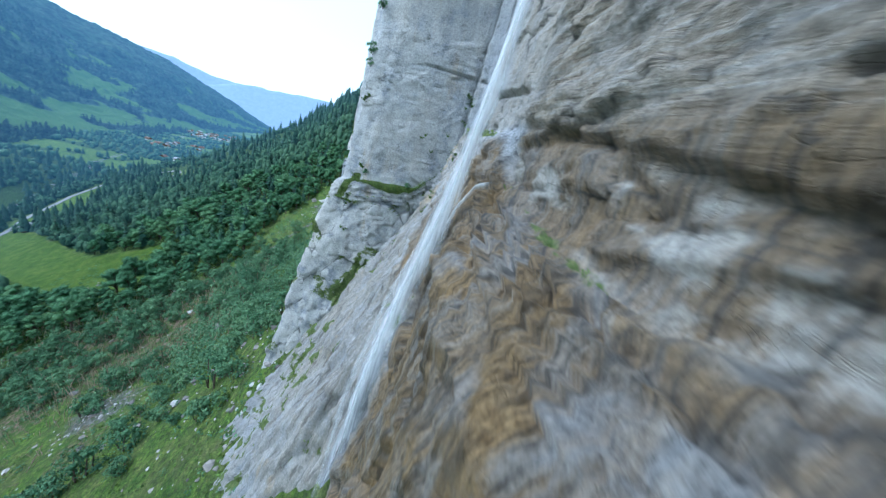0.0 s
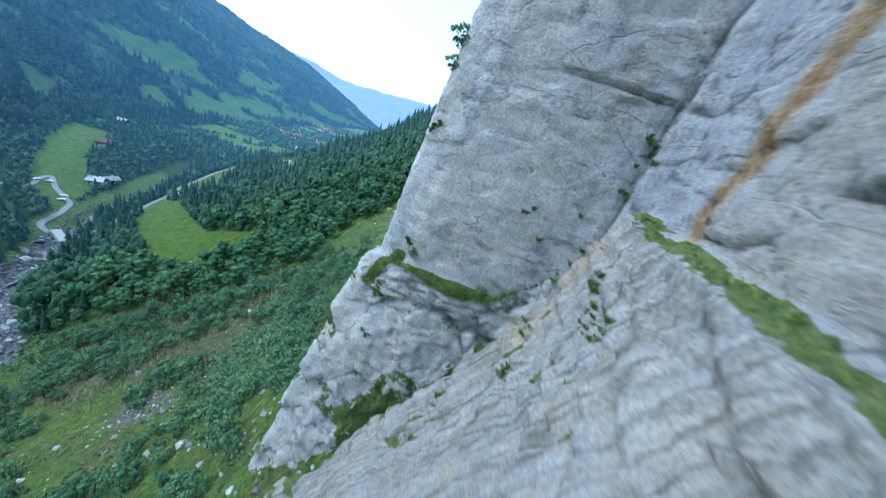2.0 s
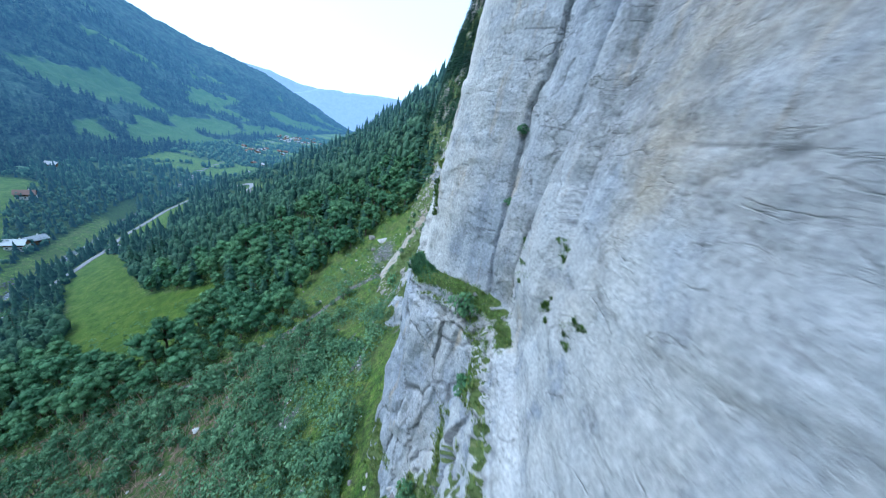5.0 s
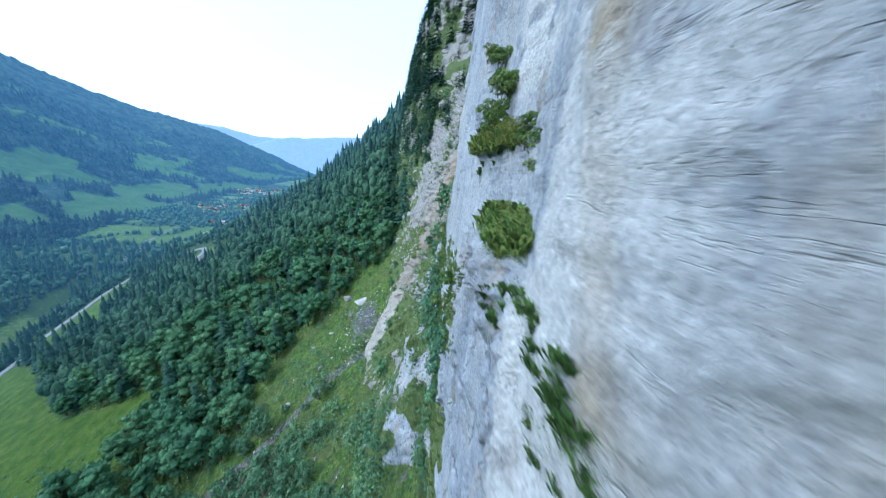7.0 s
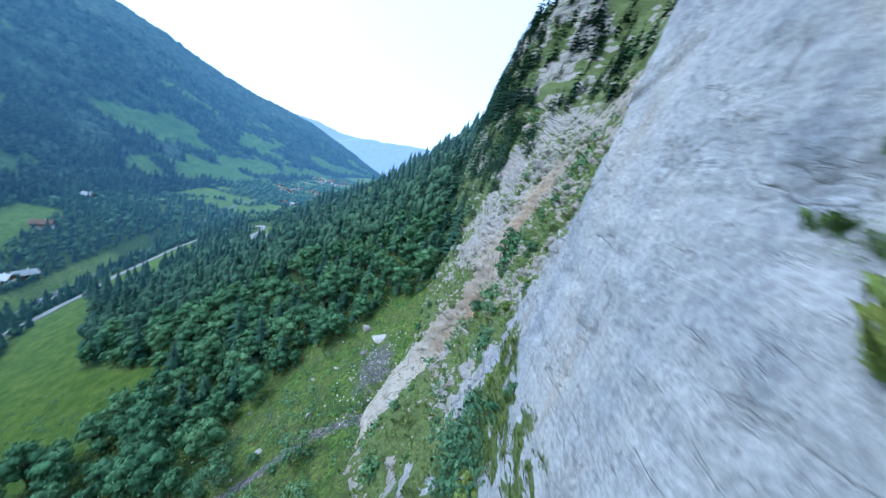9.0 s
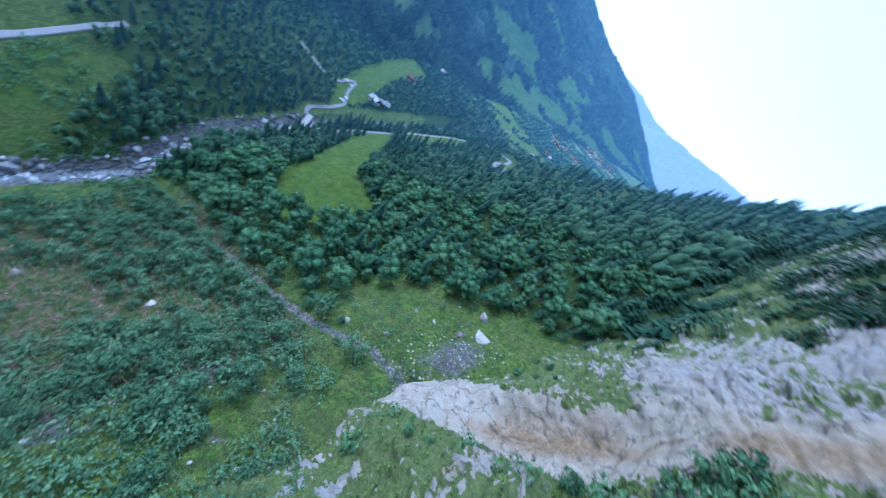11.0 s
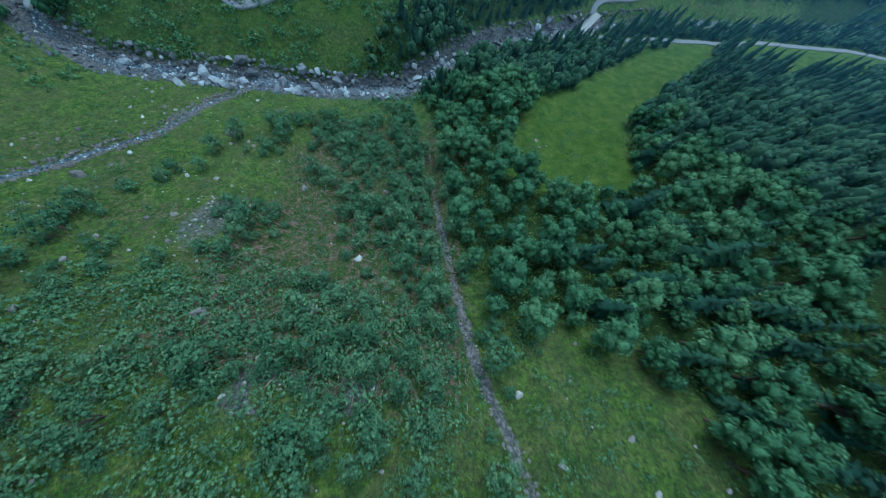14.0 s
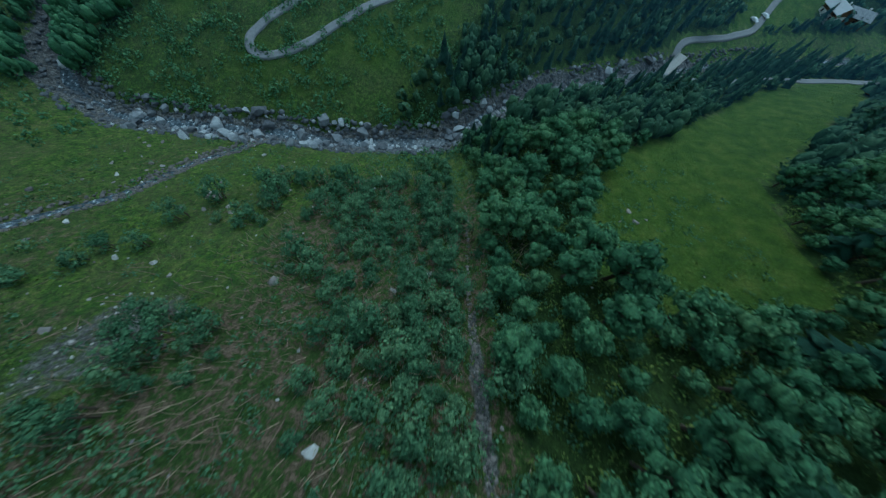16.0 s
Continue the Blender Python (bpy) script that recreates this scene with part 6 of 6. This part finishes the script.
leafcrag = rng.choice(np.flatnonzero((cy > 134) & (cy < 330) & (cz > 70) & (veg > 0.6) & ((cy > 206) | (fbm(cy / 9, cz / 9, cy * 0, 2, 46) > 0.22))), 330, replace=False)
joined("crag_bushes", [clump(1.5, 2.2, 56, 0.30, 270 + k, 0) for k in range(3)], *flat_pts[leafcrag].T, rng, LEAF, "green bushes growing on the stepped crags", "undergrowth", 0.4, 1.3)

crest = np.flatnonzero((cy > 194) & (cy < 330) & (cz > 146) & (fbm(cy / 12, cz / 12, cy * 0, 2, 49) > -0.22))
crest = rng.choice(crest, min(520, len(crest)), replace=False)
joined("crest_wood", [(lambda a: (a[0], np.concatenate([a[1][:, [0, 1, 2]], a[1][:, [0, 2, 3]]])))(spruce_arrays(h, sp, 8, 7, 256 + k, 1)) for k, (h, sp) in enumerate(((10, 3.0), (13, 3.5)))], *flat_pts[crest].T, rng, NEEDLE, "dense dark spruces covering the top of the crags", "wood", 0.4, 1.1)
footpts = np.flatnonzero((cy > 105) & (cy < 134) & (cz > 58) & (cz < 102) & (veg > 0.5) & (fbm(cy / 7, cz / 7, cy * 0, 2, 47) > -0.08))
footpts = rng.choice(footpts, min(230, len(footpts)), replace=False)
joined("foot_bushes", [clump(1.4, 2.0, 70, 0.20, 276 + k, 0) for k in range(3)], *flat_pts[footpts].T, rng, ALDER, "fresh green bushes on the foot of the cliff", "undergrowth", 0.4, 1.2)
high_pts = np.flatnonzero((cy > 150) & (cy < 200) & (cz > 142) & (cz < 184) & (veg > 0.3) & (fbm(cy / 9, cz / 9, cy * 0, 2, 48) > -0.12))
high_pts = rng.choice(high_pts, min(150, len(high_pts)), replace=False)
joined("high_spruces", [(lambda a: (a[0], np.concatenate([a[1][:, [0, 1, 2]], a[1][:, [0, 2, 3]]])))(spruce_arrays(h, sp, 8, 7, 266 + k, 1)) for k, (h, sp) in enumerate(((7, 2.1), (9, 2.4)))], *flat_pts[high_pts].T, rng, NEEDLE, "spruces standing on the upper crags", "wood", 0.4, 1.1)


# ---- stones ----
def stone_mesh(name, seed, squash, material=None):
    r = random.Random(seed)
    bm = bmesh.new()
    for _ in range(17):
        v = Vector((r.gauss(0, 1), r.gauss(0, 1), r.gauss(0, 1))).normalized() * r.uniform(0.8, 1.0)
        bm.verts.new((v.x, v.y * r.uniform(0.7, 1), v.z * squash))
    bmesh.ops.convex_hull(bm, input=bm.verts)
    bmesh.ops.delete(bm, geom=[v for v in bm.verts if not v.link_faces], context="VERTS")
    me = bpy.data.meshes.new(name)
    bm.to_mesh(me)
    bm.free()
    me.materials.append(material or STONE)
    return me


def stones(name, label, category, group, xs, ys, zs, low, high, rng, squash=0.65, seed=0, sink=0.15, material=None):
    shapes = [stone_mesh(name, seed + k, squash, material) for k in range(6)]
    for k, (x, y, z) in enumerate(zip(xs, ys, zs)):
        s = low * (high / low) ** (rng.uniform() ** 1.8)
        ob = tagged(new(name, shapes[k % 6]), label, category, group)
        ob.matrix_basis = pose(x, y, z + sink * s, rng.uniform(-18, 18), rng.uniform(-18, 18), rng.uniform(0, 360))
        ob.scale = (s, s * rng.uniform(0.7, 1.2), s)


def near_line(line, spread, lo, hi):
    def f(x, y):
        return (line_gap(x, y, line) < spread) * (y > lo) * (y < hi)
    return f


x, y, z = scatter(9000, -235, -100, -40, 215, lambda x, y: near_line(RIVER, 7.5, -40, 215)(x, y) * (0.3 + 0.7 * (y > 0) * (y < 125)), 1.9, 21)
pickr = rng.permutation(len(x))[:290]
stones("river_boulder", "grey angular boulder in the river bed", "boulder", "boulders in the river", x[pickr], y[pickr], z[pickr], 0.8, 3.4, rng, 0.75, 300)
x, y, z = scatter(5000, -110, -6, 15, 185, lambda x, y: 0.35 * (fbm(x / 12, y / 12, x * 0, 3, 71) > 0.0) * (wooded(x, y) < 0.3) + 0.4 * (y < 90), 2.6, 22)
pickr = rng.permutation(len(x))[:290]
stones("slope_rock", "pale limestone rock lying in the grass", "rock", "rocks on the slope", x[pickr], y[pickr], z[pickr], 0.25, 1.15, rng, 0.5, 320, material=PALE_STONE)
for px, py, s in ((-34.8, 110, 1.9), (-30.5, 91, 2.2), (-28, 60.5, 1.5), (-21.6, 63, 1.4), (-63, 113, 1.5), (-15, 183, 2.4), (-10, 176, 2.6), (-13, 172, 1.6), (-54, 79, 1.6), (-67, 92, 1.3), (-27, 66, 1.0), (-84, 60, 2.4), (-56, 40, 2.0)):
    stones("large_rock", "large pale limestone block on the slope", "rock", "large blocks on the slope", [px], [py], ground_height(np.array([px]), np.array([py])), s, s * 1.05, rng, 0.6, int(400 + px), material=PALE_STONE)

x, y, z = scatter(2600, -17, 3, 34, 84, lambda x, y: smooth(-17, -6, x + 4 * fbm(x / 5, y / 5, x * 0, 2, 72)) * smooth(-0.25, 0.1, fbm(x / 4, y / 4, x * 0, 3, 73)), 1.25, 24)
stones("outcrop_rock", "pale limestone outcrop in the turf below the cliff", "rock", "outcrops below the cliff", x[:280], y[:280], z[:280], 0.3, 1.3, rng, 0.7, 340, 0.0, PALE_STONE)

small = []
for k in range(4):
    me = stone_mesh("pebble", 500 + k, 0.6)
    v = np.array([w.co[:] for w in me.vertices])
    me.calc_loop_triangles()
    small.append((v, np.array([t.vertices[:] for t in me.loop_triangles])))
    bpy.data.meshes.remove(me)


def rubble(name, label, dens, x0, x1, y0, y1, count, gap, lo, hi, seed, material=PALE_STONE):
    x, y, z = scatter(count, x0, x1, y0, y1, dens, gap, seed)
    joined(name, small, x, y, z + 0.15, rng, material, label, "stones", lo, hi)


rubble("gully_stones", "pale rubble filling the narrow gully", lambda x, y: line_gap(x, y, GULLY) < (1.9 - 0.018 * -x), -120, -4, 105, 160, 26000, 0.40, 0.12, 0.65, 31)
rubble("river_stones", "grey stones along the river bed", near_line(RIVER, 8, -50, 260), -260, -100, -50, 260, 40000, 1.15, 0.35, 1.7, 32, STONE)
rubble("side_stream_stones", "stones along the side stream", near_line(TRIBUTARY, 3.2, 0, 60), -116, -44, 15, 55, 9000, 0.65, 0.18, 1.1, 33)
rubble("scree", "loose grey scree and stones on the slope", lambda x, y: 0.3 * (1 - smooth(3, 11, np.hypot(x + 9, (y - 165) * 0.6))) + 0.3 * (1 - smooth(3, 12, np.hypot(x + 50, y - 74) + 12 * fbm(x / 8, y / 8, x * 0, 3, 15))) + 0.004 + 0.02 * (x > -32) * (y < 80) + 0.25 * (x > -30) * (y > 102) * (y < 130) * (fbm(x / 3.5, y / 7, x * 0, 3, 16) > 0.22), -95, -2, 20, 190, 30000, 0.6, 0.08, 0.48, 34)

# dead stems left standing on the cleared slope
dx_, dy_, dz_ = scatter(7000, -112, -24, 70, 142, lambda x, y: 0.8 * smooth(-0.10, 0.12, fbm(x / 9, y / 9, x * 0, 3, 67)) * smooth(74, 92, y), 1.0, 42)
tv, tf = [], []
stem_rng = np.random.default_rng(78)
for k in range(min(2000, len(dx_))):
    h, lean_x, lean_y, r = stem_rng.uniform(1.2, 4.8), *stem_rng.normal(0, 0.20, 2), stem_rng.uniform(0.045, 0.11)
    foot = np.array([dx_[k], dy_[k], dz_[k] - 0.1])
    tube(tv, tf, [foot, foot + (0.4 * h * lean_x, 0.4 * h * lean_y, 0.55 * h), foot + (h * lean_x, h * lean_y, h)], [r, 0.75 * r, 0.3 * r], 3)
tagged(new("dead_stems", mesh_of("dead_stems", tv, tf, STRAW)), "dry pale dead stems standing on the cleared slope", "branches", kind="stuff")

# fallen sticks on the cleared slope
sv, sf = [], []
stick_rng = np.random.default_rng(77)
qx, qy, qz = scatter(9000, -112, -22, 58, 142, lambda x, y: 0.7 * smooth(-0.05, 0.2, fbm(x / 9, y / 9, x * 0, 3, 66)), 0.6, 41)
for k in range(min(800, len(qx))):
    a, L, r = stick_rng.uniform(0, 6.28), stick_rng.uniform(0.8, 3.0), stick_rng.uniform(0.03, 0.09)
    dx, dy = math.cos(a) * L, math.sin(a) * L
    z1 = float(ground_height(np.array([qx[k] + dx]), np.array([qy[k] + dy]))[0]) + stick_rng.uniform(0.3, 2.4)
    p0, p1 = np.array([qx[k], qy[k], qz[k] + 0.15]), np.array([qx[k] + dx, qy[k] + dy, z1])
    n = np.array([-math.sin(a), math.cos(a), 0]) * r
    up = np.array([0, 0, 1.6 * r])
    b = len(sv)
    sv += [p0 - n, p0 + n, p0 + up, p1 - 0.4 * n, p1 + 0.4 * n, p1 + 0.4 * up]
    sf += [(b, b + 1, b + 4, b + 3), (b + 1, b + 2, b + 5, b + 4), (b + 2, b, b + 3, b + 5)]
tagged(new("fallen_branches", mesh_of("fallen_branches", sv, sf, DEADWOOD)), "bleached fallen branches on the cleared slope", "branches", kind="stuff")


# ---- buildings and the bridge ----
def chalet(label, L, W, H, roof, wall=PLASTER, windows=3, upper=TIMBER, detail=False):
    """A gabled house: plastered base, timber storey, overhanging roof, windows, door, chimney."""
    house = new("chalet")
    tagged(house, label, "house")
    bm = bmesh.new()
    box(bm, -L / 2, L / 2, -W / 2, W / 2, -1.5, H * 0.55)
    part("wall", bm, wall, house)
    bm = bmesh.new()
    rise = W * 0.32
    lo = [bm.verts.new((sx * (L / 2 + 0.02), sy * (W / 2 + 0.02), z)) for sx in (-1, 1) for z, sy in ((H * 0.55, -1), (H, -1), (H + rise, 0), (H, 1), (H * 0.55, 1))]
    bm.faces.new(lo[:5]), bm.faces.new(lo[:4:-1])
    for k in range(5):
        bm.faces.new((lo[k], lo[5 + k], lo[5 + (k + 1) % 5], lo[(k + 1) % 5]))
    part("upper_storey", bm, upper, house)
    for s in (-1, 1):
        bm = bmesh.new()
        over, drop = 0.9, 0.58
        pts = [(x, y, z + t) for x in (-L / 2 - over, L / 2 + over) for y, z in ((0, H + rise + 0.1), (s * (W / 2 + over), H - drop + 0.1)) for t in (0, 0.22)]
        vs = [bm.verts.new(p) for p in pts]
        for f in ((0, 1, 3, 2), (4, 6, 7, 5), (0, 4, 5, 1), (2, 3, 7, 6), (1, 5, 7, 3), (0, 2, 6, 4)):
            bm.faces.new([vs[i] for i in f])
        part("roof_slope", bm, roof, house)
    bm = bmesh.new()
    box(bm, L * 0.18, L * 0.18 + 0.7, 0.5, 1.2, H + rise * 0.4, H + rise + 0.9)
    part("chimney", bm, PLASTER, house)
    for s in (-1, 1):
        for row, z in enumerate((H * 0.22, H * 0.66)):
            for k in range(windows):
                x = L * ((k + 0.5) / windows - 0.5)
                bm = bmesh.new()
                box(bm, x - 0.5, x + 0.5, s * (W / 2 + 0.06) - 0.06, s * (W / 2 + 0.06) + 0.06, z, z + 1.15)
                window = part("window", bm, PANE, house)
                if detail:
                    bm = bmesh.new()
                    box(bm, x - 0.62, x + 0.62, s * (W / 2 + 0.1) - 0.1, s * (W / 2 + 0.1) + 0.1, z - 0.12, z - 0.004)
                    part("sill", bm, TIMBER, window, "wooden sill")
    bm = bmesh.new()
    box(bm, -L / 2 - 0.08, -L / 2 + 0.05, -0.5, 0.5, 0, 2.05)
    part("door", bm, TIMBER, house)
    return house


def stand(house, x, y, turn):
    z = float(ground_height(np.array([x]), np.array([y]))[0])
    house.matrix_basis = pose(x, y, z + 0.4, 0, 0, turn)


farm = chalet("farmhouse with pale metal roof beside the river bridge", 10, 8, 4.6, TIN, detail=True)
stand(farm, -290, 288, 25)
barn = chalet("low barn with grey roof near the bridge", 11, 7, 3.6, SLATE, TIMBER, 3, detail=True)
stand(barn, -293, 302, 75)
hut = chalet("small pale-roofed hay hut at the meadow edge", 8, 6, 3.0, TIN, TIMBER, 1, detail=True)
stand(hut, -209, 277, 35)
home = chalet("white chalet with red tiled roof", 12, 9, 5.4, TILE)
stand(home, -371, 372, 40)
grey = chalet("white chalet with grey roof", 11, 9, 5.6, SLATE)
stand(grey, -461, 485, 10)
tagged(home, group="valley chalets"), tagged(grey, group="valley chalets")
village_rng = np.random.default_rng(8)
for k in range(58):
    if k < 40:
        x, y = village_rng.normal(-600, 55), village_rng.normal(1600, 95)
    elif k < 54:
        x, y = village_rng.normal(-480, 30), village_rng.normal(1060, 40)
    else:
        x, y = village_rng.uniform(-560, -300), village_rng.uniform(520, 950)
    ob = copy_thing(home if village_rng.random() < 0.55 else grey, pose(0, 0, 0))
    stand(ob, x, y, village_rng.uniform(0, 180))

bridge = new("road_bridge")
tagged(bridge, "small grey concrete road bridge over the river", "bridge")
bm = bmesh.new()
box(bm, -9.5, 9.5, -2.3, 2.3, -0.7, 0.0)
part("deck", bm, GRAVEL, bridge)
for s in (-1, 1):
    bm = bmesh.new()
    box(bm, -9.5, 9.5, s * 2.2 - 0.12, s * 2.2 + 0.12, 0.0, 0.9)
    part("parapet", bm, GRAVEL, bridge)
bridge.matrix_basis = pose(-226, 204.5, float(ground_height(np.array([-216.0]), np.array([199.0]))[0]) + 0.6, 0, 0, 150)


def car(label, paint):
    ob = new("parked_car")
    tagged(ob, label, "car", "cars parked by the road")
    bm = bmesh.new()
    side = [(-2.1, 0.35), (-2.15, 0.85), (-1.5, 0.95), (-0.9, 1.45), (0.9, 1.48), (1.5, 0.98), (2.15, 0.85), (2.1, 0.35)]
    rows = [[bm.verts.new((x, s * (0.85 if z < 1.2 else 0.68), z)) for x, z in side] for s in (-1, 1)]
    bm.faces.new(rows[0][::-1]), bm.faces.new(rows[1])
    for k in range(8):
        bm.faces.new((rows[0][k], rows[0][(k + 1) % 8], rows[1][(k + 1) % 8], rows[1][k]))
    part("body", bm, paint, ob)
    for x in (-1.3, 1.3):
        for s in (-1, 1):
            bm = bmesh.new()
            bmesh.ops.create_cone(bm, cap_ends=True, segments=12, radius1=0.33, radius2=0.33, depth=0.22, matrix=Matrix.Translation((x, s * 0.8, 0.33)) @ Matrix.Rotation(math.pi / 2, 4, "X"))
            wheel = part("wheel", bm, RUBBER, ob)
            bm = bmesh.new()
            bmesh.ops.create_cone(bm, cap_ends=True, segments=10, radius1=0.20, radius2=0.17, depth=0.24, matrix=Matrix.Translation((x, s * 0.8, 0.33)) @ Matrix.Rotation(math.pi / 2, 4, "X"))
            part("rim", bm, TIN, wheel, "grey metal rim")
    bm = bmesh.new()
    box(bm, -0.95, 0.95, -0.72, 0.72, 1.0, 1.36)
    part("windows", bm, PANE, ob)
    return ob


first = car("white parked car beside the valley road", CARPAINT)
stand(first, -272, 246, 35)
for x, y, a in ((-277, 252, 30), (-299, 262, 25), (-303, 258, 60)):
    stand(copy_thing(first, pose(0, 0, 0)), x, y, a)
